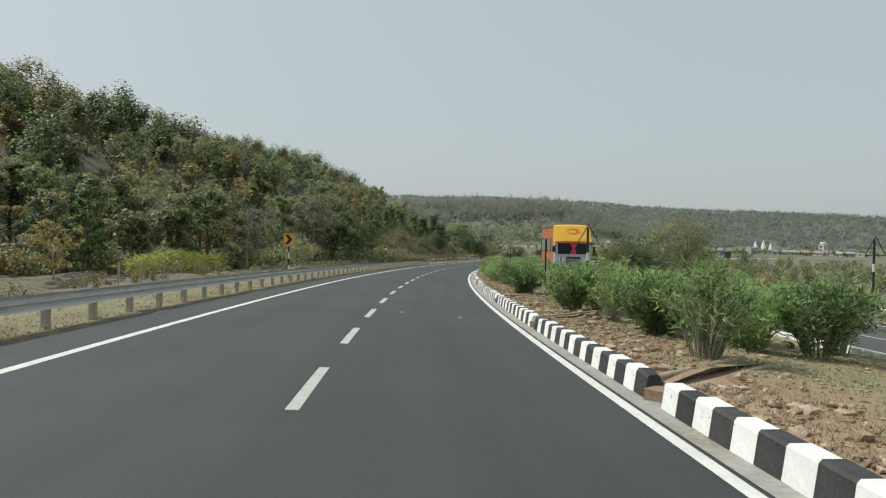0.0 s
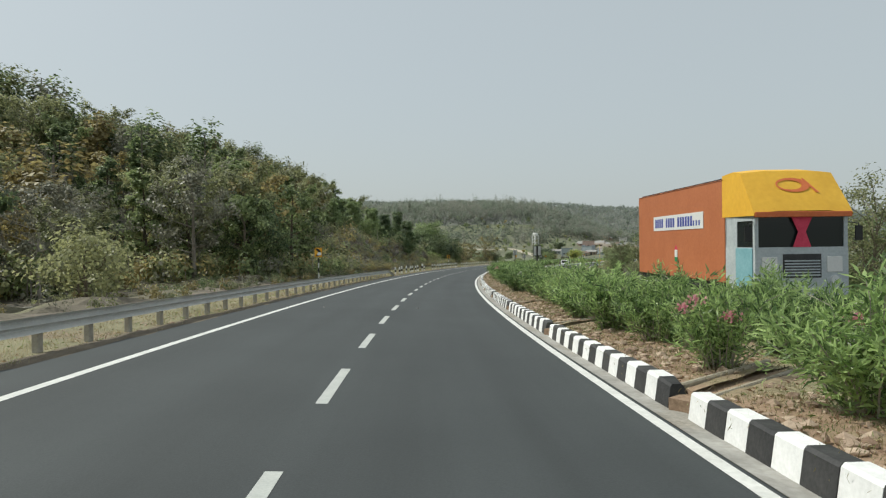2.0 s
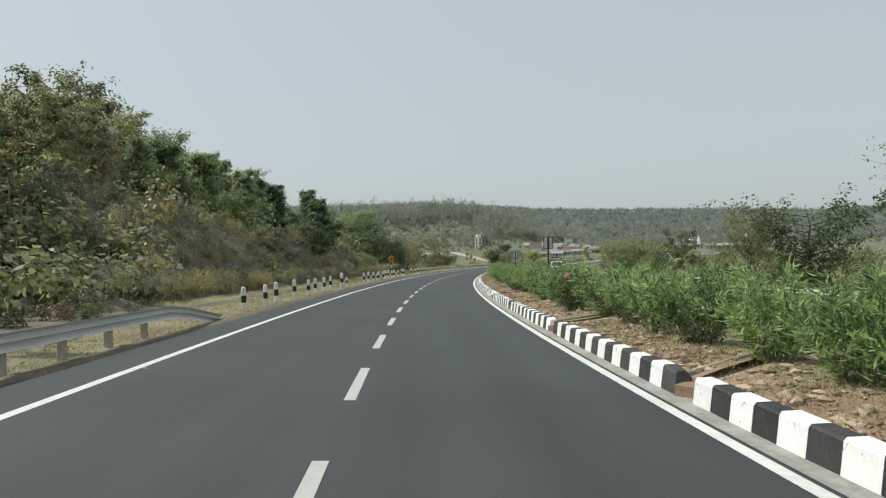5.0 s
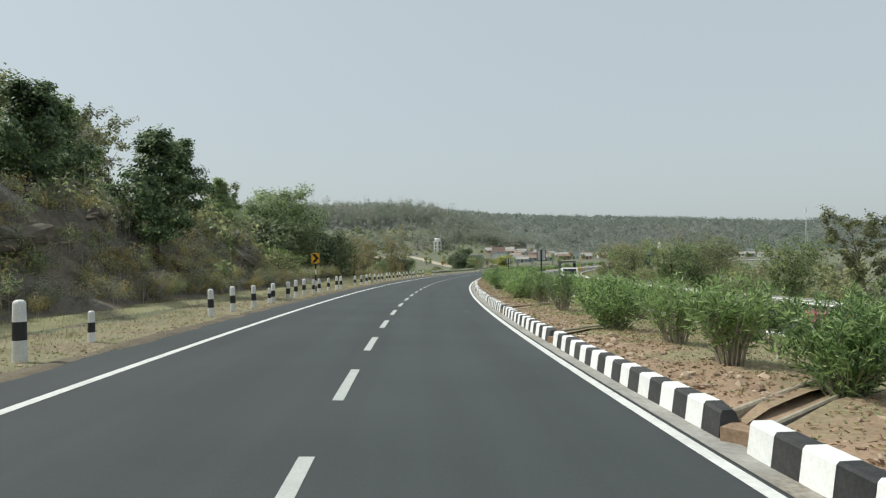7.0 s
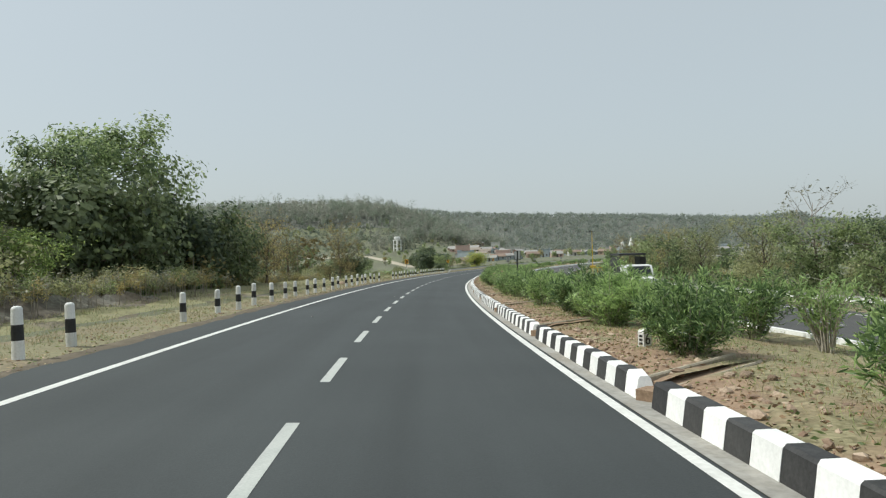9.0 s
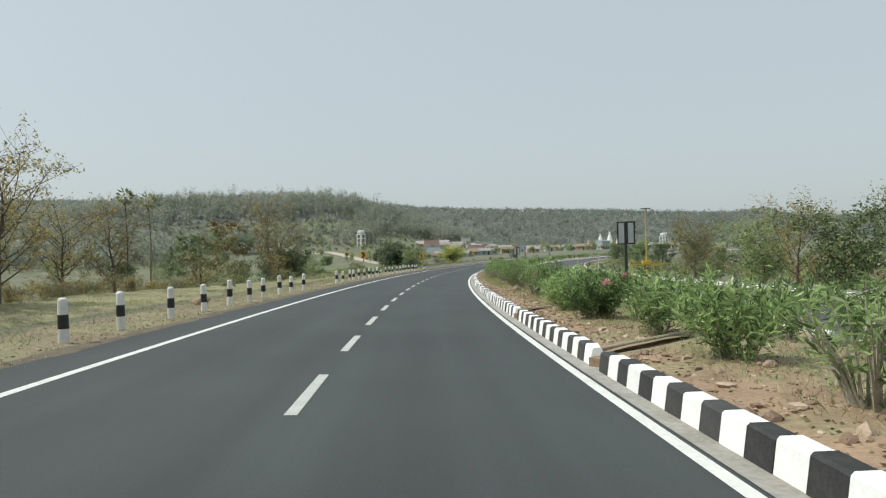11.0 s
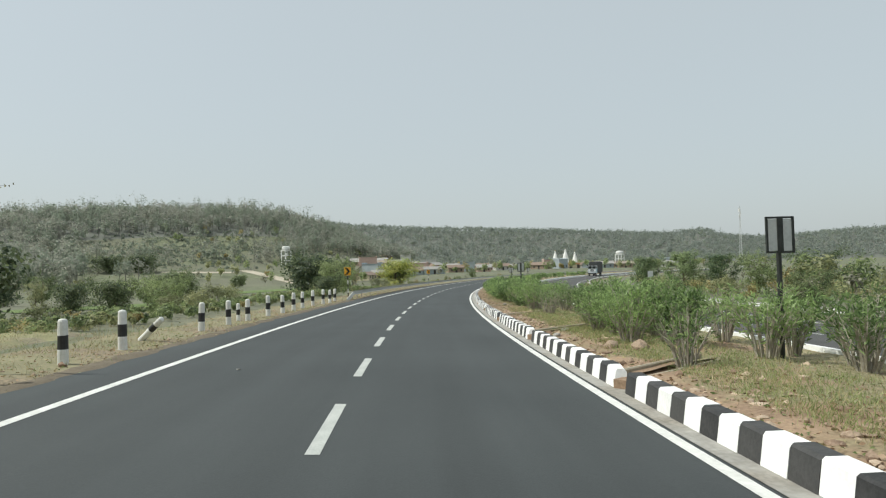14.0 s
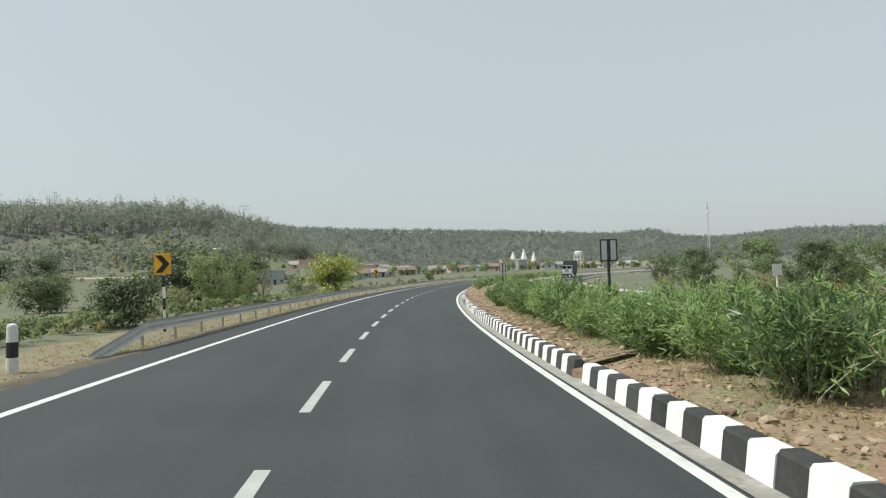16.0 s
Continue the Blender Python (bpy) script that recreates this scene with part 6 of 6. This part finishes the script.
        tarp = part("tarpaulin", g.mesh("tarpaulin", tarp_mat), t, "yellow tarpaulin stretched over the cab roof")
        e = Build()
        pts = [(0.45 * math.cos(a) , 0.24 * math.sin(a)) for a in np.linspace(0, 2 * math.pi, 20, endpoint=False)]
        def on_tarp(u, v, lift):
            f = 0.5 + v
            return (u, -0.75 + 0.65 * (1 - f) + lift, 4.26 - 0.84 * (1 - f) + lift)
        n = len(pts)
        e.add([on_tarp(u, v, 0.012) for u, v in pts] + [on_tarp(u * 0.72 + 0.08, v * 0.66, 0.012) for u, v in pts], [(k, (k + 1) % n, (k + 1) % n + n, k + n) for k in range(n)])
        e.add([on_tarp(u, v, 0.014) for u, v in ((-0.62, -0.26), (-0.54, -0.26), (-0.3, 0.22), (-0.36, 0.22))], [(0, 1, 2, 3)])
        part("emblem", e.mesh("emblem", EMBLEM), tarp, "faded orange emblem")
        part("valance", Build().box(-W - 0.04, 0.02, 2.98, W + 0.04, 0.12, 3.12, bevel=0.01).mesh("valance", EMBLEM), tarp)
    add_wheels(t, [(x, y) for y in (-0.75, -6.4, -7.6) for x in (-1.0, 1.0)], 0.5, 0.28)
    return t


lorry(47.5, 10.85, "cargo lorry with orange-brown box and yellow tarpaulin over the cab", RUST_BOX, TARP)
lorry(415.0, 11.3, "distant grey lorry coming along the far carriageway", DARK_STEEL, TARP, emblem=False)


def pickup(s, d):
    t = thing("pickup_van", "white pickup van with a dark canopy frame over its bed", "van", standing(s, d, 0.0, 180))
    prof = [(0.0, 0.45), (0.08, 0.95), (-0.55, 1.05), (-1.05, 1.72), (-2.0, 1.75), (-2.05, 0.45)]
    verts = [(x, y, z) for x in (-0.8, 0.8) for y, z in prof]
    n = len(prof)
    part("body", Build().add(verts, [tuple(range(n)), tuple(range(2 * n - 1, n - 1, -1))] + [(k, k + n, (k + 1) % n + n, (k + 1) % n) for k in range(n)]).mesh("body", PANEL_WHITE), t, "white painted cab")
    part("windscreen", Build().add([(-0.7, -0.6, 1.115), (0.7, -0.6, 1.115), (0.66, -1.0, 1.66), (-0.66, -1.0, 1.66), (-0.7, -0.56, 1.125), (0.7, -0.56, 1.125), (0.66, -0.96, 1.67), (-0.66, -0.96, 1.67)],
         [(0, 1, 2, 3), (4, 7, 6, 5), (0, 4, 5, 1), (1, 5, 6, 2), (2, 6, 7, 3), (3, 7, 4, 0)]).mesh("windscreen", DARK_GLASS), t, "dark windscreen")
    part("bed", Build().box(-0.82, -4.4, 0.55, 0.82, -2.1, 0.65).box(-0.82, -4.4, 0.65, -0.78, -2.1, 1.05).box(0.78, -4.4, 0.65, 0.82, -2.1, 1.05).mesh("bed", PANEL_WHITE), t)
    b = Build()
    for y in (-2.15, -3.2, -4.35):
        b.tube([(-0.78, y, 1.0), (-0.78, y, 2.2), (-0.6, y, 2.38), (0.6, y, 2.38), (0.78, y, 2.2), (0.78, y, 1.0)], [0.03] * 6, 6)
    b.box(-0.8, -4.4, 2.3, 0.8, -2.1, 2.42).box(-0.8, -4.38, 1.05, -0.77, -2.12, 2.2).box(0.77, -4.38, 1.05, 0.8, -2.12, 2.2)
    part("canopy", b.mesh("canopy", DARK_STEEL), t, "dark canopy on a bent frame")
    for x in (-0.6, 0.6):
        part("headlight", Build().box(x - 0.12, 0.04, 0.78, x + 0.12, 0.1, 0.92, bevel=0.01).mesh("headlight", LAMP_GLASS), t)
    part("bumper", Build().box(-0.8, 0.0, 0.4, 0.8, 0.12, 0.58, bevel=0.02).mesh("bumper", SIGN_BLACK), t)
    add_wheels(t, [(x, y) for y in (-0.75, -3.5) for x in (-0.7, 0.7)], 0.33, 0.2)


pickup(174.5, 13.4)

# ---- poles and small signs ----
YELLOW_PAINT = material("yellow_paint", (0.62, 0.4, 0.04), (0.78, 0.54, 0.07), scale=4, rough=0.5, bump=0.05)
lamp = thing("lamp_post", "slim yellow lamp post with a dark crossbar at its top", "lamp post", standing(222.0, 18.2, -0.3))
part("pole", Build().tube([(0, 0, -0.3), (0, 0, 6.4)], [0.055, 0.035], 10).mesh("pole", YELLOW_PAINT), lamp)
part("crossbar", Build().box(-0.4, -0.04, 6.37, 0.4, 0.04, 6.42, bevel=0.01).box(-0.4, -0.08, 6.42, 0.4, 0.08, 6.45).mesh("crossbar", POLE_DARK), lamp, "dark flat lamp bar")
part("box", Build().box(-0.38, -0.15, 1.75, 0.38, 0.15, 2.05, bevel=0.02).mesh("box", YELLOW_PAINT), lamp, "yellow steel box")
barrier = thing("steel_barrier", "yellow steel frame barrier beside the lamp post", "barrier", standing(222.0, 18.05, -0.1))
part("top_rail", Build().box(-1.1, -0.05, 1.5, 1.5, 0.05, 1.6).mesh("top_rail", YELLOW_PAINT), barrier)
for x, lean in ((-1.0, 0.0), (-0.15, 0.0), (0.75, 0.0), (1.4, 0.18)):
    part("leg", Build().tube([(x - lean, 0, -0.3), (x, 0, 1.52)], [0.045, 0.045], 8).mesh("leg", YELLOW_PAINT), barrier)


def triangle_sign(s, d, top, label):
    t = thing("triangle_sign", label, "road sign", standing(s, d, 0.0, 6), group="empty triangle signs")
    b = Build()
    corners = [(-0.42, top - 0.72), (0.42, top - 0.72), (0.0, top)]
    for (x0, z0), (x1, z1) in zip(corners, corners[1:] + corners[:1]):
        b.tube([(x0, -0.06, z0), (x1, -0.06, z1)], [0.018, 0.018], 5)
    part("triangle_frame", b.mesh("triangle_frame", POLE_DARK), t, "empty dark triangular frame")
    part("pole", Build().tube([(0, 0, -0.4), (0, 0, top - 0.1)], [0.045, 0.045], 10).mesh("pole", POLE_DARK), t)
    part("pole_band", Build().tube([(0, 0, top - 1.35), (0, 0, top - 1.05)], [0.047, 0.047], 10).mesh("pole_band", POST_WHITE), t, "white painted band")


triangle_sign(24.5, 7.3, 3.0, "empty triangular sign frame on a dark pole")
triangle_sign(24.7, 18.2, 3.2, "empty triangular sign frame beside the far carriageway")
board = thing("road_sign", "small pale sign board on a white pole", "road sign", standing(277.0, 20.6, -0.3))
part("pole", Build().tube([(0, 0, -0.3), (0, 0, 2.7)], [0.05, 0.05], 8).mesh("pole", POST_WHITE), board)
part("board", Build().box(-0.25, -0.07, 2.1, 0.25, -0.05, 2.7).mesh("board", SIGN_BACK), board)
stone = thing("kilometre_stone", "small white kilometre stone with a black numeral", "milestone", standing(147.35, 4.85, 0.3, 30))
b = Build().plate([(-0.09, -0.2), (0.09, -0.2), (0.09, 0.22), (0.05, 0.26), (-0.05, 0.26), (-0.09, 0.22)], -0.06, 0.06)
part("slab", b.mesh("slab", POST_WHITE), stone)
font = bpy.data.curves.new("numeral", "FONT")
font.body, font.size, font.align_x, font.extrude = "6", 0.26, "CENTER", 0.002
font.materials.append(SIGN_BLACK)
part("numeral", font, stone, "black painted numeral", pose(0, -0.063, 0.02, 90, 0, 0))
for k in range(3):
    part("bar", Build().box(-0.095, -0.03, 0.02 + 0.06 * k, -0.091, 0.03, 0.055 + 0.06 * k).mesh("bar", SIGN_BLACK), stone)

# wire fence at the foot of the wood
fence = thing("wire_fence", "leaning fence posts joined by sagging wire at the wood's foot", "fence", pose(*on_land(30, -13, 0)))
inv = fence.matrix_basis.inverted()
tops = []
for k in range(15):
    f = k / 14
    p = on_land(30 + 41 * f, -13 - 9 * f + 0.4 * math.sin(k * 2.1), 0)
    q = p + Vector((rng.uniform(-0.08, 0.08), rng.uniform(-0.08, 0.08), 1.3))
    part("fence_post", Build().tube([inv @ (p - Vector((0, 0, 0.4))), inv @ q], [0.05, 0.04], 6).mesh("fence_post", PALE_BARK), fence)
    tops.append((p, q))
for (p0, q0), (p1, q1) in zip(tops, tops[1:]):
    for f in (0.4, 0.8):
        a, b2 = p0.lerp(q0, f), p1.lerp(q1, f)
        part("wire", Build().tube([inv @ a, inv @ (a.lerp(b2, 0.5) - Vector((0, 0, 0.06))), inv @ b2], [0.005] * 3, 3, cap=False).mesh("wire", ZINC_POST), fence)

# ---- village on the plain ----
PLASTER = [material("plaster_white", (0.46, 0.45, 0.42), (0.65, 0.64, 0.61), scale=1, rough=0.9, bump=0.2), material("plaster_blue", (0.3, 0.345, 0.37), (0.43, 0.475, 0.495), scale=1, rough=0.9, bump=0.2),
           material("plaster_pink", (0.5, 0.35, 0.3), (0.65, 0.48, 0.42), scale=1, rough=0.9, bump=0.2), material("mud_wall", (0.26, 0.2, 0.14), (0.42, 0.34, 0.26), scale=1, rough=0.95, bump=0.4), material("plaster_cream", (0.55, 0.48, 0.34), (0.7, 0.62, 0.47), scale=1, rough=0.9, bump=0.2)]
ROOF = [material("grey_sheet_roof", (0.22, 0.21, 0.2), (0.4, 0.385, 0.36), scale=1.4, rough=0.6, bump=0.2), material("tile_roof", (0.17, 0.125, 0.1), (0.29, 0.22, 0.175), scale=1.4, rough=0.9, bump=0.5), material("weathered_tile", (0.2, 0.17, 0.14), (0.36, 0.31, 0.26), scale=1.4, rough=0.9, bump=0.5)]
DOOR_DARK = material("dark_door", (0.03, 0.03, 0.035), (0.09, 0.08, 0.07), scale=3, rough=0.8, bump=0.1)


def height_at(x, y):
    return float(land(np.array([x]), np.array([y]))[0])


def house(x, y, w, l, h, wall, roof, turn, flat=False, label=""):
    kinds = ("grey sheet", "red tile", "weathered tile")
    t = thing("village_house", label or "small village house with a %s roof" % ("flat concrete" if flat else kinds[ROOF.index(roof)]), "house", pose(x, y, height_at(x, y) - 0.2, 0, 0, turn), group="village houses")
    ridge = 0 if flat else 0.16 * w + 0.35
    part("wall", Build().plate([(-w / 2, -0.5), (w / 2, -0.5), (w / 2, h), (0, h + ridge + 0.001), (-w / 2, h)], -l / 2, l / 2).mesh("wall", wall), t)
    if flat:
        part("roof", Build().box(-w / 2 - 0.2, -l / 2 - 0.2, h + 0.01, w / 2 + 0.2, l / 2 + 0.2, h + 0.18).box(-w / 2, -l / 2, h + 0.18, w / 2, -l / 2 + 0.15, h + 0.7).box(-w / 2, l / 2 - 0.15, h + 0.18, w / 2, l / 2, h + 0.7).mesh("roof", wall), t)
    else:
        for side in (-1, 1):
            e = 0.5
            z0 = h - ridge * e / (w / 2)
            pts = [(0, h + ridge + 0.02), (side * (w / 2 + e), z0 + 0.02), (side * (w / 2 + e), z0 + 0.12), (0, h + ridge + 0.12)]
            part("roof_slope", Build().plate(pts if side < 0 else pts[::-1], -l / 2 - 0.4, l / 2 + 0.4).mesh("roof_slope", roof), t)
    for side in (-1, 1):
        X = side * w / 2
        lo, hi = sorted((X, X + side * 0.04))
        part("door", Build().box(lo, -0.5, -0.3, hi, 0.45, 1.95).mesh("door", DOOR_DARK), t)
        for yy in (-l * 0.32, l * 0.28):
            part("window", Build().box(lo, yy - 0.4, 0.9, hi, yy + 0.4, 1.8).mesh("window", DOOR_DARK), t)
    for side in (-1, 1):
        lo, hi = sorted((side * l / 2, side * (l / 2 + 0.04)))
        part("window", Build().box(-0.45, lo, 0.9, 0.45, hi, 1.8).mesh("window", DOOR_DARK), t)


rng = random.Random(23)
built = []
for area, count in (((140, 450, 182, 492), 14), ((175, 470, 300, 560), 52), ((262, 455, 345, 520), 22), ((205, 610, 250, 650), 5)):
    done = 0
    for tries in range(600):
        x, y = rng.uniform(area[0], area[2]), rng.uniform(area[1], area[3])
        if done == count or any(abs(x - a) + abs(y - b) < 11 for a, b in built) or abs(x - 285) + abs(y - 491) < 22 or abs(x - 352) + abs(y - 517) < 16:
            if done == count:
                break
            continue
        built.append((x, y))
        done += 1
        flat = rng.random() < 0.22
        house(x, y, rng.uniform(4.0, 6.0), rng.uniform(6, 9.5), rng.uniform(2.1, 2.6) + (rng.choice([0, 2.6]) if flat else 0), rng.choice(PLASTER + PLASTER[:2]), rng.choice(ROOF + ROOF[:1] * 2), rng.uniform(20, 75) if rng.random() < 0.7 else rng.uniform(100, 160), flat)

# temple with three white spires
tx, ty = 285.0, 491.0
SPIRE = material("temple_white", (0.68, 0.68, 0.66), (0.84, 0.84, 0.83), scale=1.5, rough=0.7, bump=0.2)
ORANGE = material("temple_orange", (0.6, 0.25, 0.1), (0.72, 0.35, 0.16), scale=2, rough=0.8, bump=0.1)
temple = thing("temple", "village temple with three white tapering spires", "temple", pose(tx, ty, height_at(tx, ty) - 0.3, 0, 0, -35) @ Matrix.Scale(1.25, 4))
part("hall", Build().box(-7, -4, -0.5, 7, 4, 2.6, bevel=0.05).box(-7.4, -4.4, 2.6, 7.4, 4.4, 2.95).mesh("hall", PLASTER[4]), temple, "cream hall")
part("band", Build().box(-7.06, -4.06, 2.0, 7.06, 4.06, 2.4).mesh("band", ORANGE), temple, "orange painted band")
for x, h, r in ((-4.2, 5.2, 1.25), (0.3, 6.0, 1.45), (4.4, 4.6, 1.1)):
    zs = [2.9, 3.0, 3.0 + h * 0.3, 3.0 + h * 0.6, 3.0 + h * 0.82, 3.0 + h * 0.9, 3.0 + h * 0.95, 3.0 + h]
    rs = [r, r, r * 0.9, r * 0.62, r * 0.28, r * 0.34, r * 0.1, 0.03]
    sp = part("spire", Build().tube([(x, 0, z) for z in zs], rs, 12).mesh("spire", SPIRE), temple, "white tapering spire")
    part("finial", Build().tube([(x, 0, 3.0 + h), (x, 0, 3.5 + h)], [0.05, 0.02], 6).mesh("finial", YELLOW_PAINT), sp)
for x in (-5.5, -2.2, 2.2, 5.5):
    part("doorway", Build().box(x - 0.6, -4.1, -0.3, x + 0.6, -4.0, 1.9).mesh("doorway", DOOR_DARK), temple)


def water_tower(x, y, top, w, label):
    z = height_at(x, y)
    h = top - z
    t = thing("water_tower", label, "tower", pose(x, y, z, 0, 0, 20))
    body = h * 0.2
    for sx in (-1, 1):
        for sy in (-1, 1):
            part("leg", Build().box(sx * w / 2 - 0.22, sy * w / 2 - 0.22, -0.5, sx * w / 2 + 0.22, sy * w / 2 + 0.22, h - body).mesh("leg", SPIRE), t)
    for f in (0.3, 0.62, 0.95):
        zz = (h - body) * f
        for s in (-1, 1):
            part("brace", Build().box(-w / 2, s * w / 2 - 0.16, zz - 0.2, w / 2, s * w / 2 + 0.16, zz + 0.2).mesh("brace", SPIRE), t)
            part("brace", Build().box(s * w / 2 - 0.16, -w / 2, zz - 0.2, s * w / 2 + 0.16, w / 2, zz + 0.2).mesh("brace", SPIRE), t)
    part("tank", Build().tube([(0, 0, h - body), (0, 0, h - body + 0.3), (0, 0, h - 0.5), (0, 0, h - 0.1), (0, 0, h)], [w * 0.5, w * 0.6, w * 0.6, w * 0.45, 0.2], 18).mesh("tank", SPIRE), t, "round white tank")


water_tower(142, 542.5, 8.9, 3.4, "white concrete water tower on four braced legs")
water_tower(352, 517.5, 3.2, 4.0, "white concrete water tower at the village edge")
mx, my = 336.0, 417.0
mz = height_at(mx, my)
mast = thing("radio_mast", "tall thin lattice mast of grey steel", "mast", pose(mx, my, mz))
H = 22.6 - mz
legs = [[(0.9 * (1 - 0.8 * f) * math.cos(a), 0.9 * (1 - 0.8 * f) * math.sin(a), f * H) for f in np.linspace(0, 1, 25)] for a in (0.3, 2.394, 4.489)]
for leg in legs:
    part("leg", Build().tube([leg[0], leg[-1]], [0.09, 0.06], 5).mesh("leg", SIGN_BACK), mast)
for k in range(24):
    for i in range(3):
        part("brace", Build().tube([legs[i][k], legs[(i + 1) % 3][k + 1]], [0.035, 0.035], 4).mesh("brace", SIGN_BACK), mast)
for z, a in ((0.93, 0.4), (0.93, 2.5), (0.86, 4.4), (0.84, 1.2)):
    part("antenna", Build().box(0.5 * math.cos(a) - 0.15, 0.5 * math.sin(a) - 0.15, H * z - 1.0, 0.5 * math.cos(a) + 0.15, 0.5 * math.sin(a) + 0.15, H * z + 1.0).mesh("antenna", PANEL_WHITE), mast)
g = np.random.default_rng(77)
xs, ys = g.uniform(90, 430, 260), g.uniform(430, 640, 260)
across = along_across(xs, ys)[1]
ok = (across < -16) | (across > 26)
for a, b in built + [(285, 491), (352, 517)]:
    ok &= np.hypot(xs - a, ys - b) > 8
xs, ys = xs[ok], ys[ok]
wood_stuff("village_trees", "shade trees and bushes among the village houses", list(zip(xs, ys, land(xs, ys))), 110, 0.9, 0.55, [LEAF_GREEN, LEAF_OLIVE, LEAF_BROWN, LEAF_GREY], 4.6, [0.42, 0.3, 0.1, 0.18], 0.2)

# two thin palms at the bend
for s, d, top in ((199.0, -14.0, 5.2), (199.8, -13.2, 5.0)):
    p = on_land(s, d)
    h = spot(s, d).z + top - p.z
    palm = thing("young_teak", "thin bare stem with a small tuft of leaves", "tree", pose(*p), group="roadside trees and scrub")
    part("trunk", Build().tube([(0, 0, -0.3), (0.08, 0, h * 0.5), (0.02, 0.05, h * 0.9)], [0.045, 0.035, 0.025], 7).mesh("trunk", BARK), palm)
    gg = np.random.default_rng(int(s))
    w = unit(gg.normal(size=(46, 3)))
    v, q = leaf_quads(np.tile(np.array([0.02, 0.05, h * 0.9]), (46, 1)) + w * 0.22, w, 0.3, 0.17, gg, 0.3)
    part("crown", raw_mesh("crown", v, q, LEAF_OLIVE), palm)

# scraps of litter on the asphalt and the verge
rng = random.Random(41)
for k in range(26):
    s = rng.uniform(6, 262)
    d = rng.choice([rng.uniform(-4.2, 3.2), rng.uniform(-7.0, -4.6)])
    w, l = rng.uniform(0.02, 0.05), rng.uniform(0.03, 0.09)
    b = Build().add([(-w, 0, 0.003), (w, 0, 0.003), (w * 0.8, l * 0.5, 0.025), (-w, l * 0.5, 0.018), (w * 0.7, l, 0.006), (-w * 0.6, l, 0.02)], [(0, 1, 2, 3), (3, 2, 4, 5)])
    thing("litter_scrap", "crumpled pale scrap of paper lying on the ground", "litter", standing(s, d, 0.0 if d > -4.3 else 0.01, rng.uniform(0, 360)), "scraps of litter", data=b.mesh("litter_scrap", CONCRETE if d > -4.3 else POST_WHITE))
